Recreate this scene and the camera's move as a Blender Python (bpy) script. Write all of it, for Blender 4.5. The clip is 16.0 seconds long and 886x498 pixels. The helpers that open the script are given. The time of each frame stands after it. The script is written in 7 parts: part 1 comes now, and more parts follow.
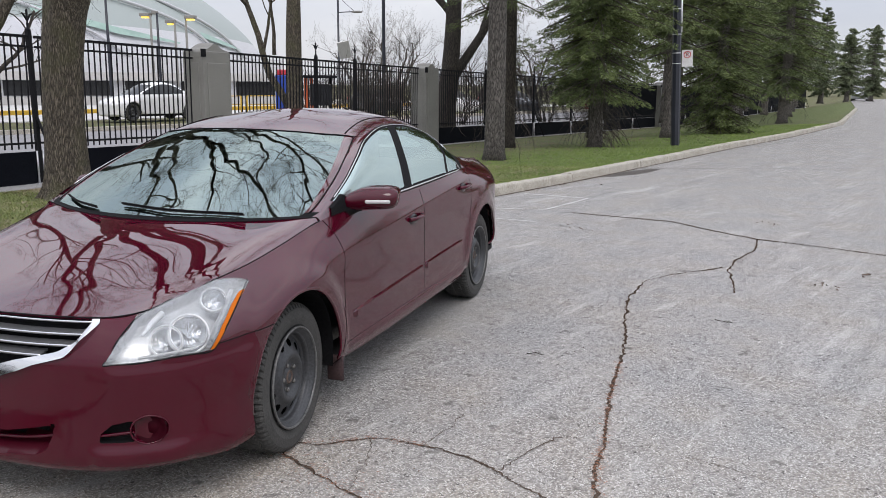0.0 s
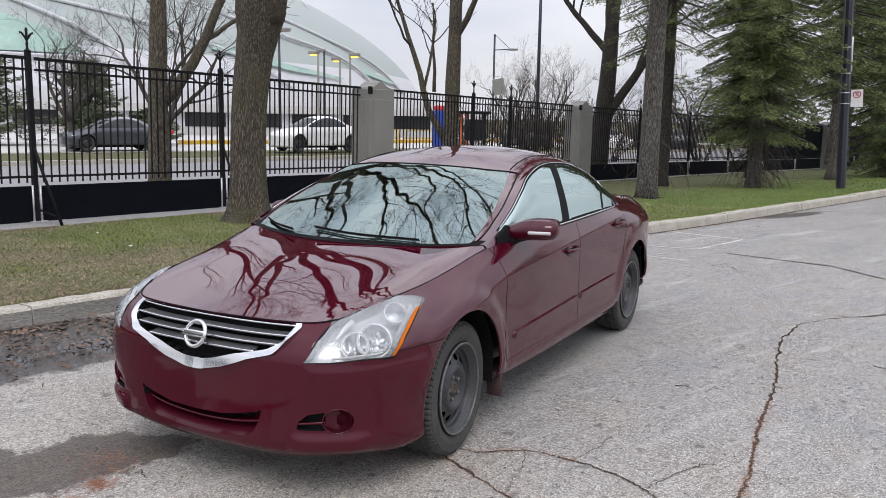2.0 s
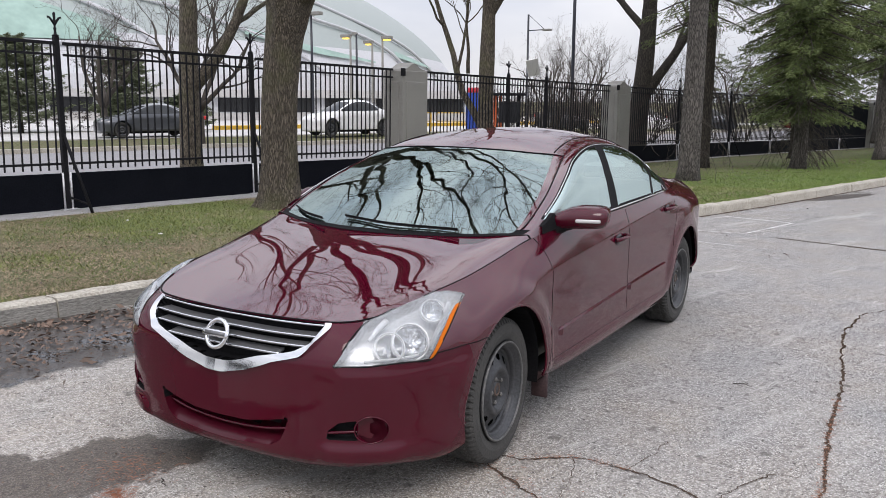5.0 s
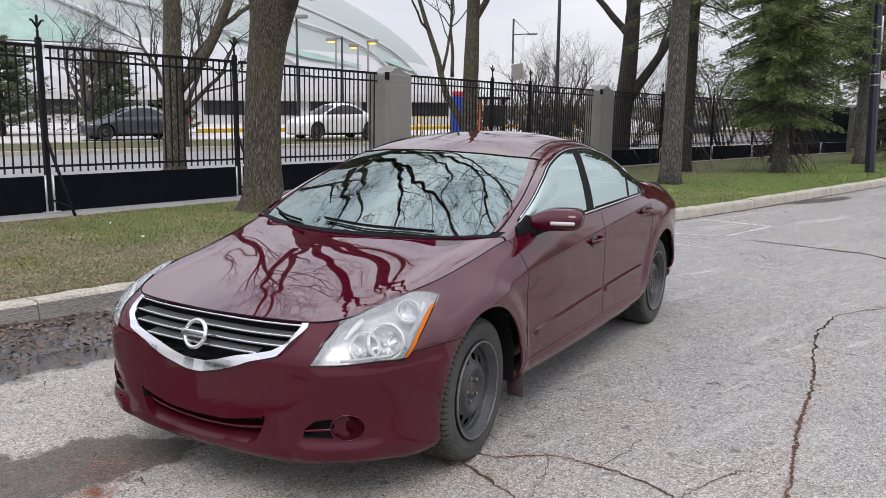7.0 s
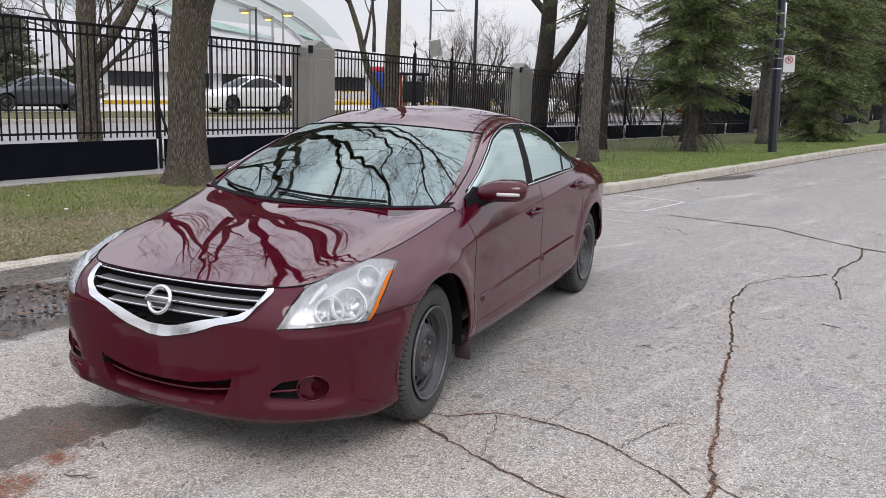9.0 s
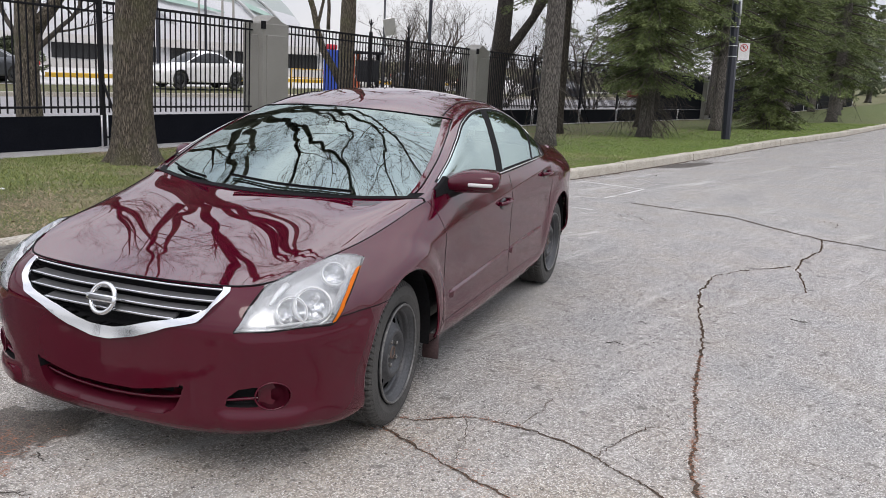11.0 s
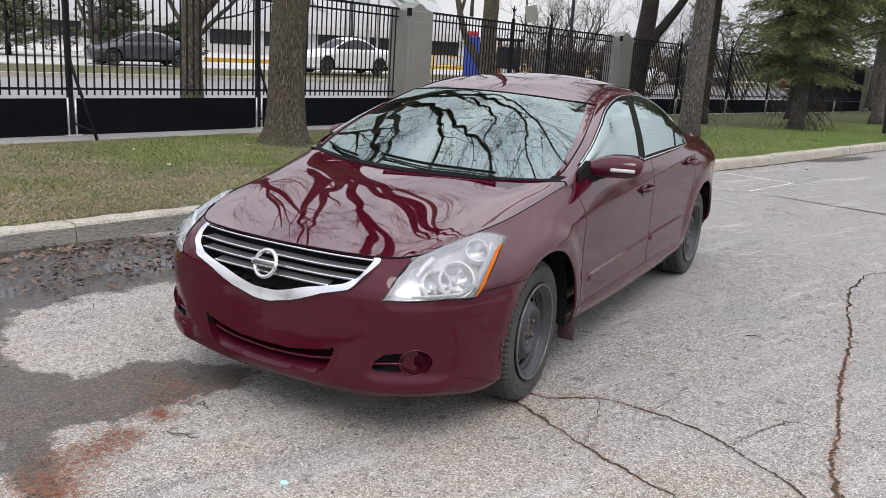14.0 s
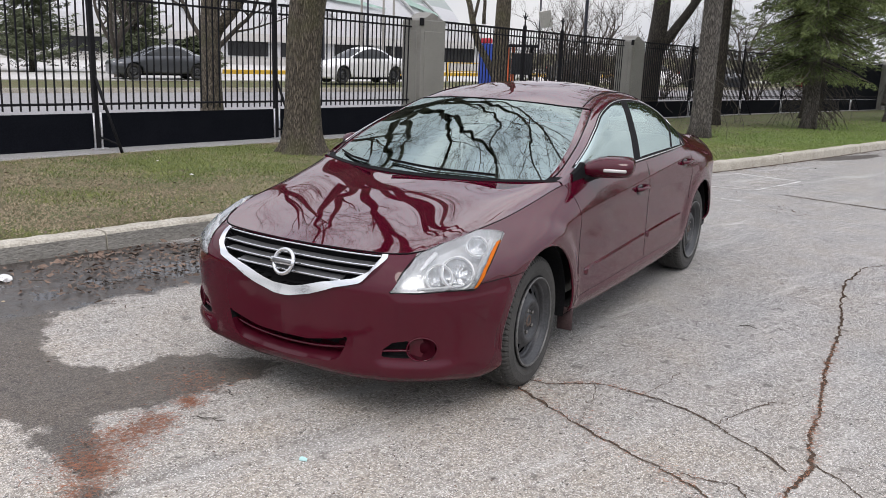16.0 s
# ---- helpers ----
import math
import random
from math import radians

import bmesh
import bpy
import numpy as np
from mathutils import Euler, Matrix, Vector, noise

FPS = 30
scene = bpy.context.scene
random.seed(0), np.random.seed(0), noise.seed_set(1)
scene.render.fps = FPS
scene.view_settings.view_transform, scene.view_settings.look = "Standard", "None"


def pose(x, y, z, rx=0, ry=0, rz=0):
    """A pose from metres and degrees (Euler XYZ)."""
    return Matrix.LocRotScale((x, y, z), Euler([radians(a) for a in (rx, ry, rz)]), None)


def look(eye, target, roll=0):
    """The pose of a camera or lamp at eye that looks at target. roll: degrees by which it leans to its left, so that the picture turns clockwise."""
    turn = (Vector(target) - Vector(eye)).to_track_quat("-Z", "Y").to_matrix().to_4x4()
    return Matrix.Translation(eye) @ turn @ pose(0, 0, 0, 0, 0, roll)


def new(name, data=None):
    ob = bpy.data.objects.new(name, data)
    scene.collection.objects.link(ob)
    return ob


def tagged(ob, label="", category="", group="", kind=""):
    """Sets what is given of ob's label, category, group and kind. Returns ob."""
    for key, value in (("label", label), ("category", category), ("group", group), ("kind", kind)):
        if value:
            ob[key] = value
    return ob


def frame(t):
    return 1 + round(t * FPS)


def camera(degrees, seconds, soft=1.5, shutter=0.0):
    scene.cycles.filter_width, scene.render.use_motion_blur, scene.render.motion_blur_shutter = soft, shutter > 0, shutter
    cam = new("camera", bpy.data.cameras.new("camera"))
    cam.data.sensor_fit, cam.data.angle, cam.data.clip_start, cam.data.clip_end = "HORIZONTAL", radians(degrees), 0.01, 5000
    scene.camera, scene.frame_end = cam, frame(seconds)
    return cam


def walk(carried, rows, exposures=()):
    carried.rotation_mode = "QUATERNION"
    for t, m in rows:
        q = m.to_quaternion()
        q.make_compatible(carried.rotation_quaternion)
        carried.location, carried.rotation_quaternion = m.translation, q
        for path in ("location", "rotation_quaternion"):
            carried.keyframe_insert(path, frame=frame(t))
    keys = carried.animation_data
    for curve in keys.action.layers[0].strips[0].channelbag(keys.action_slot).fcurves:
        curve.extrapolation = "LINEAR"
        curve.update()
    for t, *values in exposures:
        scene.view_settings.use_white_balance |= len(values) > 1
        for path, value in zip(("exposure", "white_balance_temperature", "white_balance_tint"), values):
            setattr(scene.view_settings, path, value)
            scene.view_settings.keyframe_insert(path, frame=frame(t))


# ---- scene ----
cam = camera(56.0, 16.0, soft=0.75)

PATH = [
    (0, (2.515, -3.035, 1.563), (1.895, -1.173, 1.176), 0.3),
    (0.5, (2.564, -3.007, 1.563), (1.868, -1.167, 1.201), 0.1),
    (1, (2.602, -3.037, 1.566), (1.813, -1.23, 1.231), 0.0),
    (1.5, (2.594, -3.18, 1.587), (1.723, -1.407, 1.273), 0.4),
    (2, (2.583, -3.399, 1.595), (1.639, -1.663, 1.285), 1.0),
    (2.5, (2.559, -3.407, 1.591), (1.565, -1.702, 1.268), 1.5),
    (3, (2.546, -3.23, 1.59), (1.521, -1.546, 1.25), 1.4),
    (3.5, (2.527, -3.079, 1.577), (1.496, -1.402, 1.225), 0.9),
    (5.8, (2.366, -3.157, 1.579), (1.372, -1.457, 1.225), 0.2),
    (6, (2.378, -3.145, 1.596), (1.39, -1.444, 1.233), 0.2),
    (6.5, (2.455, -3.123, 1.576), (1.471, -1.419, 1.221), 0.2),
    (7, (2.472, -3.17, 1.581), (1.49, -1.461, 1.239), 0.5),
    (7.5, (2.392, -3.362, 1.573), (1.429, -1.643, 1.236), 1.0),
    (8, (2.396, -3.455, 1.583), (1.472, -1.716, 1.236), 1.5),
    (8.5, (2.406, -3.429, 1.58), (1.544, -1.662, 1.211), 1.6),
    (9, (2.391, -3.402, 1.571), (1.597, -1.609, 1.178), 1.6),
    (9.2, (2.354, -3.427, 1.572), (1.594, -1.62, 1.177), 1.7),
    (11.3, (2.174, -3.177, 1.579), (1.494, -1.349, 1.139), 2.9),
    (11.5, (2.15, -3.167, 1.576), (1.441, -1.351, 1.131), 2.8),
    (12, (2.155, -3.128, 1.567), (1.357, -1.353, 1.107), 2.4),
    (12.5, (2.174, -3.101, 1.565), (1.296, -1.366, 1.095), 2.7),
    (13, (2.224, -3.085, 1.557), (1.278, -1.386, 1.092), 2.9),
    (13.5, (2.25, -3.16, 1.58), (1.271, -1.478, 1.12), 2.9),
    (14, (2.227, -3.328, 1.567), (1.268, -1.64, 1.089), 3.2),
    (14.5, (2.293, -3.395, 1.575), (1.359, -1.7, 1.07), 3.7),
    (15, (2.443, -3.399, 1.582), (1.498, -1.712, 1.07), 3.4),
    (15.5, (2.507, -3.447, 1.589), (1.527, -1.774, 1.097), 2.4),
    (16, (2.442, -3.55, 1.599), (1.44, -1.883, 1.134), 1.9),
]
walk(cam, [(t, look(eye, target, roll)) for t, eye, target, roll in PATH], [(0, 0.12, 6500, 14), (3.5, 0.19, 6530, 15), (9, 0.21, 6620, 15), (13.5, 0.24, 6650, 14), (16, 0.2, 6670, 14)])

# ---------------------------------------------------------------- world and sun
SUN_ELEV, SUN_ROT = 52.0, 150.0
world = bpy.data.worlds.new("overcast_sky")
scene.world = world
world.use_nodes = True
wt = world.node_tree
wt.nodes.clear()
w_out = wt.nodes.new("ShaderNodeOutputWorld")
w_bg = wt.nodes.new("ShaderNodeBackground")
w_sky = wt.nodes.new("ShaderNodeTexSky")
w_sky.sky_type, w_sky.sun_disc = "NISHITA", False
w_sky.sun_elevation, w_sky.sun_rotation = radians(SUN_ELEV), radians(SUN_ROT)
w_tc = wt.nodes.new("ShaderNodeTexCoord")
w_map = wt.nodes.new("ShaderNodeMapping")
w_map.inputs["Scale"].default_value = (1.0, 1.0, 3.2)
w_noise = wt.nodes.new("ShaderNodeTexNoise")
w_noise.inputs["Scale"].default_value = 2.3
w_noise.inputs["Detail"].default_value = 5.0
w_ramp = wt.nodes.new("ShaderNodeValToRGB")
w_ramp.color_ramp.elements[0].position, w_ramp.color_ramp.elements[0].color = 0.33, (6.2, 6.7, 7.6, 1)
w_ramp.color_ramp.elements[1].position, w_ramp.color_ramp.elements[1].color = 0.66, (9.2, 9.4, 9.7, 1)
w_mix = wt.nodes.new("ShaderNodeMix")
w_mix.data_type = "RGBA"
w_mix.inputs["Factor"].default_value = 0.86
wt.links.new(w_tc.outputs["Generated"], w_map.inputs["Vector"])
wt.links.new(w_map.outputs["Vector"], w_noise.inputs["Vector"])
wt.links.new(w_noise.outputs["Fac"], w_ramp.inputs["Fac"])
wt.links.new(w_sky.outputs["Color"], w_mix.inputs["A"])
wt.links.new(w_ramp.outputs["Color"], w_mix.inputs["B"])
# an overcast sky is brighter overhead than at the horizon
w_sep = wt.nodes.new("ShaderNodeSeparateXYZ")
w_up = wt.nodes.new("ShaderNodeMapRange")
w_up.inputs["From Min"].default_value, w_up.inputs["From Max"].default_value = 0.05, 0.9
w_up.inputs["To Min"].default_value, w_up.inputs["To Max"].default_value = 0.88, 2.0
w_mul = wt.nodes.new("ShaderNodeVectorMath")
w_mul.operation = "SCALE"
wt.links.new(w_tc.outputs["Generated"], w_sep.inputs["Vector"])
wt.links.new(w_sep.outputs["Z"], w_up.inputs["Value"])
wt.links.new(w_mix.outputs["Result"], w_mul.inputs[0])
wt.links.new(w_up.outputs["Result"], w_mul.inputs["Scale"])
wt.links.new(w_mul.outputs["Vector"], w_bg.inputs["Color"])
wt.links.new(w_bg.outputs["Background"], w_out.inputs["Surface"])
w_bg.inputs["Strength"].default_value = 0.097

sun = new("sun", bpy.data.lights.new("sun", "SUN"))
sun.data.energy, sun.data.angle, sun.data.color = 0.95, radians(25), (1.0, 0.96, 0.9)
_a, _e = radians(SUN_ROT), radians(SUN_ELEV)
sun.matrix_world = look((0, 0, 0), (-math.sin(_a) * math.cos(_e), -math.cos(_a) * math.cos(_e), -math.sin(_e)))


# ---------------------------------------------------------------- materials
def principled(name, color=(0.5, 0.5, 0.5), rough=0.5, metal=0.0, coat=0.0):
    m = bpy.data.materials.new(name)
    m.use_nodes = True
    b = m.node_tree.nodes["Principled BSDF"]
    b.inputs["Base Color"].default_value = (*color, 1)
    b.inputs["Roughness"].default_value = rough
    b.inputs["Metallic"].default_value = metal
    b.inputs["Coat Weight"].default_value = coat
    b.inputs["Coat Roughness"].default_value = 0.03
    return m, m.node_tree, b


def node(nt, kind, **values):
    n = nt.nodes.new(kind)
    for key, value in values.items():
        n.inputs[key].default_value = value
    return n


def coords(nt, scale=(1, 1, 1)):
    tc = nt.nodes.new("ShaderNodeTexCoord")
    mp = node(nt, "ShaderNodeMapping", Scale=scale)
    nt.links.new(tc.outputs["Object"], mp.inputs["Vector"])
    return mp.outputs["Vector"]


def noise_fac(nt, vec, scale, detail=4.0, rough=0.6):
    n = node(nt, "ShaderNodeTexNoise", Scale=scale, Detail=detail, Roughness=rough)
    nt.links.new(vec, n.inputs["Vector"])
    return n.outputs["Fac"]


def ramp(nt, fac, stops):
    r = nt.nodes.new("ShaderNodeValToRGB")
    el = r.color_ramp.elements
    while len(el) < len(stops):
        el.new(0.5)
    for e, (p, c) in zip(el, stops):
        e.position = p
        e.color = (*c, 1) if len(c) == 3 else c
    nt.links.new(fac, r.inputs["Fac"])
    return r.outputs["Color"]


def mix(nt, fac, a, b, blend="MIX"):
    m = nt.nodes.new("ShaderNodeMix")
    m.data_type, m.blend_type = "RGBA", blend
    for sock, v in (("Factor", fac), ("A", a), ("B", b)):
        if isinstance(v, (int, float)):
            m.inputs[sock].default_value = v
        elif isinstance(v, tuple):
            m.inputs[sock].default_value = (*v, 1)
        else:
            nt.links.new(v, m.inputs[sock])
    return m.outputs["Result"]


def bump(nt, b, height, strength=0.3, dist=0.01):
    bp = node(nt, "ShaderNodeBump", Strength=strength, Distance=dist)
    nt.links.new(height, bp.inputs["Height"])
    nt.links.new(bp.outputs["Normal"], b.inputs["Normal"])


def mottled(name, lo, hi, scale, rough=0.8, fine=60.0, bump_s=0.3, metal=0.0, stretch=(1, 1, 1), dist=0.01):
    """A surface of two scales of variation between two colours, with fine relief."""
    m, nt, b = principled(name, lo, rough, metal)
    v = coords(nt, stretch)
    big = noise_fac(nt, v, scale, 5)
    small = noise_fac(nt, v, fine, 3)
    c = ramp(nt, big, [(0.3, lo), (0.7, hi)])
    c = mix(nt, 0.45, c, ramp(nt, small, [(0.3, tuple(k * 0.55 for k in lo)), (0.7, tuple(min(1, k * 1.35) for k in hi))]))
    nt.links.new(c, b.inputs["Base Color"])
    bump(nt, b, small, bump_s, dist)
    return m


def ellipse_mask(nt, vec, x, y, a, bb, turn, soft=0.5):
    """1 inside an ellipse on the ground whose rim is worn by noise, 0 outside."""
    mp = node(nt, "ShaderNodeMapping", Location=(0, 0, 0))
    mp.vector_type = "TEXTURE"
    mp.inputs["Location"].default_value = (x, y, 0)
    mp.inputs["Rotation"].default_value = (0, 0, radians(turn))
    mp.inputs["Scale"].default_value = (a, bb, 1000)
    nt.links.new(vec, mp.inputs["Vector"])
    ln = nt.nodes.new("ShaderNodeVectorMath")
    ln.operation = "LENGTH"
    nt.links.new(mp.outputs["Vector"], ln.inputs[0])
    wob = noise_fac(nt, vec, 3.5, 5)
    ad = nt.nodes.new("ShaderNodeMath")
    ad.operation = "MULTIPLY_ADD"
    nt.links.new(wob, ad.inputs[0])
    ad.inputs[1].default_value = 0.9
    nt.links.new(ln.outputs["Value"], ad.inputs[2])
    mr = node(nt, "ShaderNodeMapRange")
    mr.interpolation_type = "SMOOTHSTEP"
    mr.inputs["From Min"].default_value, mr.inputs["From Max"].default_value = 1.45 + soft * 0.1, 1.45 - soft * 0.1
    nt.links.new(ad.outputs["Value"], mr.inputs["Value"])
    return mr.outputs["Result"]


def stroke_mask(nt, vec, points, soft):
    """1 on a brush stroke over the ground along (x, y, half width) stations, with a rim worn by noise."""
    def math2(op, x, y):
        n = nt.nodes.new("ShaderNodeMath")
        n.operation = op
        for i, k in enumerate((x, y)):
            if isinstance(k, (int, float)):
                n.inputs[i].default_value = k
            else:
                nt.links.new(k, n.inputs[i])
        return n

    sep = nt.nodes.new("ShaderNodeSeparateXYZ")
    nt.links.new(vec, sep.inputs["Vector"])
    X, Y = sep.outputs["X"], sep.outputs["Y"]
    best = None
    for (ax, ay, ar), (bx, by, br) in zip(points[:-1], points[1:]):
        dx, dy = bx - ax, by - ay
        q = dx * dx + dy * dy
        px, py = math2("SUBTRACT", X, ax).outputs[0], math2("SUBTRACT", Y, ay).outputs[0]
        h = math2("ADD", math2("MULTIPLY", px, dx / q).outputs[0], math2("MULTIPLY", py, dy / q).outputs[0])
        h.use_clamp = True
        h = h.outputs[0]
        ex = math2("SUBTRACT", px, math2("MULTIPLY", h, dx).outputs[0]).outputs[0]
        ey = math2("SUBTRACT", py, math2("MULTIPLY", h, dy).outputs[0]).outputs[0]
        d = math2("SQRT", math2("ADD", math2("MULTIPLY", ex, ex).outputs[0], math2("MULTIPLY", ey, ey).outputs[0]).outputs[0], 0.0).outputs[0]
        d = math2("SUBTRACT", math2("SUBTRACT", d, ar).outputs[0], math2("MULTIPLY", h, br - ar).outputs[0]).outputs[0]
        best = d if best is None else math2("MINIMUM", best, d).outputs[0]
    wob = math2("MULTIPLY", math2("SUBTRACT", noise_fac(nt, vec, 4.5, 6, 0.7), 0.5).outputs[0], 0.5).outputs[0]
    mr = node(nt, "ShaderNodeMapRange")
    mr.interpolation_type = "SMOOTHSTEP"
    mr.inputs["From Min"].default_value, mr.inputs["From Max"].default_value = soft, -soft
    nt.links.new(math2("ADD", best, wob).outputs[0], mr.inputs["Value"])
    return mr.outputs["Result"]


def add_max(nt, sockets):
    out = sockets[0]
    for s in sockets[1:]:
        m = nt.nodes.new("ShaderNodeMath")
        m.operation = "MAXIMUM"
        nt.links.new(out, m.inputs[0])
        nt.links.new(s, m.inputs[1])
        out = m.outputs["Value"]
    return out


def asphalt_material():
    m, nt, b = principled("worn_asphalt", (0.16, 0.155, 0.15), 0.9)
    v = coords(nt)
    vor = node(nt, "ShaderNodeTexVoronoi", Scale=115.0)
    nt.links.new(v, vor.inputs["Vector"])
    stone = ramp(nt, vor.outputs["Color"], [(0.1, (0.07, 0.066, 0.062)), (0.5, (0.25, 0.24, 0.228)), (0.95, (0.85, 0.825, 0.785))])
    vor2 = node(nt, "ShaderNodeTexVoronoi", Scale=60.0)
    nt.links.new(v, vor2.inputs["Vector"])
    stone2 = ramp(nt, vor2.outputs["Color"], [(0.3, (0.12, 0.114, 0.11)), (0.6, (0.29, 0.28, 0.268)), (0.95, (0.62, 0.6, 0.57))])
    c = mix(nt, 0.3, stone, stone2)
    grain = noise_fac(nt, v, 130.0, 5, 0.85)
    c = mix(nt, 0.45, c, ramp(nt, grain, [(0.32, (0.05, 0.047, 0.044)), (0.5, (0.24, 0.23, 0.22)), (0.68, (0.72, 0.7, 0.67))]))
    big = noise_fac(nt, v, 0.55, 6)
    c = mix(nt, ramp(nt, big, [(0.35, (0, 0, 0)), (0.7, (1, 1, 1))]), c, mix(nt, 0.22, c, (0.42, 0.405, 0.385)))
    # cooler and warmer areas of old binder
    hue = noise_fac(nt, v, 1.7, 4)
    c = mix(nt, 1.0, c, ramp(nt, hue, [(0.35, (0.9, 0.93, 0.96)), (0.5, (1, 1, 1)), (0.66, (1.0, 0.965, 0.91))]), "MULTIPLY")
    # scattered bright chips
    for scale, size, tone in ((57.0, 0.2, (0.72, 0.7, 0.67)), (95.0, 0.24, (0.6, 0.58, 0.55)), (62.0, 0.22, (0.06, 0.056, 0.052)), (33.0, 0.14, (0.07, 0.065, 0.06))):
        chip = node(nt, "ShaderNodeTexVoronoi", Scale=scale)
        nt.links.new(v, chip.inputs["Vector"])
        some = ramp(nt, chip.outputs["Color"], [(0.54, (0, 0, 0)), (0.66, (0.85, 0.85, 0.85))])
        c = mix(nt, mix(nt, 1.0, some, ramp(nt, chip.outputs["Distance"], [(size - 0.08, (1, 1, 1)), (size + 0.04, (0, 0, 0))]), "MULTIPLY"), c, tone)
    # dark pits where stones have gone
    hole = node(nt, "ShaderNodeTexVoronoi", Scale=19.0)
    nt.links.new(v, hole.inputs["Vector"])
    c = mix(nt, ramp(nt, hole.outputs["Distance"], [(0.1, (0.85, 0.85, 0.85)), (0.17, (0, 0, 0))]), c, (0.06, 0.055, 0.05))
    # sandy film by the gutter end of the bay
    sand = ellipse_mask(nt, v, -0.3, -1.5, 3.2, 1.7, 10, 8.0)
    c = mix(nt, sand, c, mix(nt, 1.0, c, (1.26, 1.2, 1.12), "MULTIPLY"))
    # worn pale streaks along the lane
    turn = node(nt, "ShaderNodeMapping", Rotation=(0, 0, radians(20)))
    nt.links.new(v, turn.inputs["Vector"])
    for sx, sy, scale, lo, hi, keep, tone in ((3.2, 0.36, 1.25, 0.54, 0.68, 0.4, (0.68, 0.67, 0.65)), (9.0, 1.3, 1.6, 0.56, 0.68, 0.36, (0.72, 0.71, 0.69)), (2.4, 0.22, 0.9, 0.55, 0.7, 0.35, (0.1, 0.097, 0.093))):
        mp = node(nt, "ShaderNodeMapping", Scale=(sx, sy, 1))
        nt.links.new(turn.outputs["Vector"], mp.inputs["Vector"])
        st = noise_fac(nt, mp.outputs["Vector"], scale, 9, 0.72)
        c = mix(nt, ramp(nt, st, [(lo, (0, 0, 0)), (hi, (1, 1, 1))]), c, mix(nt, keep, c, tone))
    c = mix(nt, 1.0, c, (0.8, 0.795, 0.785), "MULTIPLY")
    # crisp white chips of crushed stone
    for scale, size, share in ((72.0, 0.27, 0.58), (105.0, 0.32, 0.55), (150.0, 0.36, 0.58)):
        chip = node(nt, "ShaderNodeTexVoronoi", Scale=scale)
        nt.links.new(v, chip.inputs["Vector"])
        some = ramp(nt, chip.outputs["Color"], [(share, (0, 0, 0)), (share + 0.04, (1, 1, 1))])
        c = mix(nt, mix(nt, 1.0, some, ramp(nt, chip.outputs["Distance"], [(size - 0.06, (0.68, 0.68, 0.68)), (size + 0.03, (0, 0, 0))]), "MULTIPLY"), c, (0.76, 0.745, 0.72))
    # darker old repair and small pits
    pit = noise_fac(nt, v, 9.0, 3)
    c = mix(nt, ramp(nt, pit, [(0.62, (0, 0, 0)), (0.7, (0.65, 0.65, 0.65))]), c, (0.09, 0.082, 0.076))
    # damp gutter, and the trail that runs from it round the nose of the car
    gutter = stroke_mask(nt, v, [(-1.5, 2.2, 0.5), (-2.0, 1.2, 0.6), (-2.48, 0.3, 0.66), (-2.62, -0.45, 0.68), (-3.3, -1.8, 0.9), (-4.6, -5.0, 1.0)], 0.05)
    trail = stroke_mask(nt, v, [(-2.5, -0.9, 0.5), (-1.92, -1.38, 0.5), (-1.3, -1.6, 0.42), (-0.72, -1.26, 0.24), (-0.63, -0.95, 0.27), (-0.53, -0.74, 0.2), (-0.44, -0.68, 0.15)], 0.03)
    tail = stroke_mask(nt, v, [(-0.95, -1.5, 0.25), (-0.6, -1.56, 0.13), (-0.25, -1.76, 0.06), (0.02, -1.88, 0.045), (0.3, -2.1, 0.03)], 0.03)
    far_wet = ellipse_mask(nt, v, 0.98, 12.5, 0.95, 0.2, 66)
    wet = add_max(nt, [gutter, trail, tail, far_wet])
    c = mix(nt, wet, c, mix(nt, 1.0, c, (0.29, 0.265, 0.245), "MULTIPLY"))
    lumps = noise_fac(nt, v, 14.0, 6, 0.7)
    mud = mix(nt, 1.0, gutter, ramp(nt, lumps, [(0.36, (0.3, 0.3, 0.3)), (0.6, (1, 1, 1))]), "MULTIPLY")
    c = mix(nt, mud, c, mix(nt, 0.85, c, (0.03, 0.025, 0.023)))
    pools = mix(nt, 1.0, gutter, ramp(nt, noise_fac(nt, v, 5.0, 5, 0.65), [(0.56, (0, 0, 0)), (0.6, (1, 1, 1))]), "MULTIPLY")
    puddle = add_max(nt, [pools, ellipse_mask(nt, v, -2.15, 0.55, 0.45, 0.2, 62, 1.0)])
    c = mix(nt, puddle, c, (0.04, 0.036, 0.032))
    nt.links.new(c, b.inputs["Base Color"])
    rr = mix(nt, wet, (0.92, 0.92, 0.92), (0.62, 0.62, 0.62))
    rr = mix(nt, mud, rr, (0.3, 0.3, 0.3))
    rr = mix(nt, puddle, rr, (0.07, 0.07, 0.07))
    nt.links.new(rr, b.inputs["Roughness"])
    flat = mix(nt, mud, vor.outputs["Distance"], lumps)
    flat = mix(nt, puddle, flat, (0.3, 0.3, 0.3))
    bump(nt, b, flat, 0.45, 0.005)
    return m


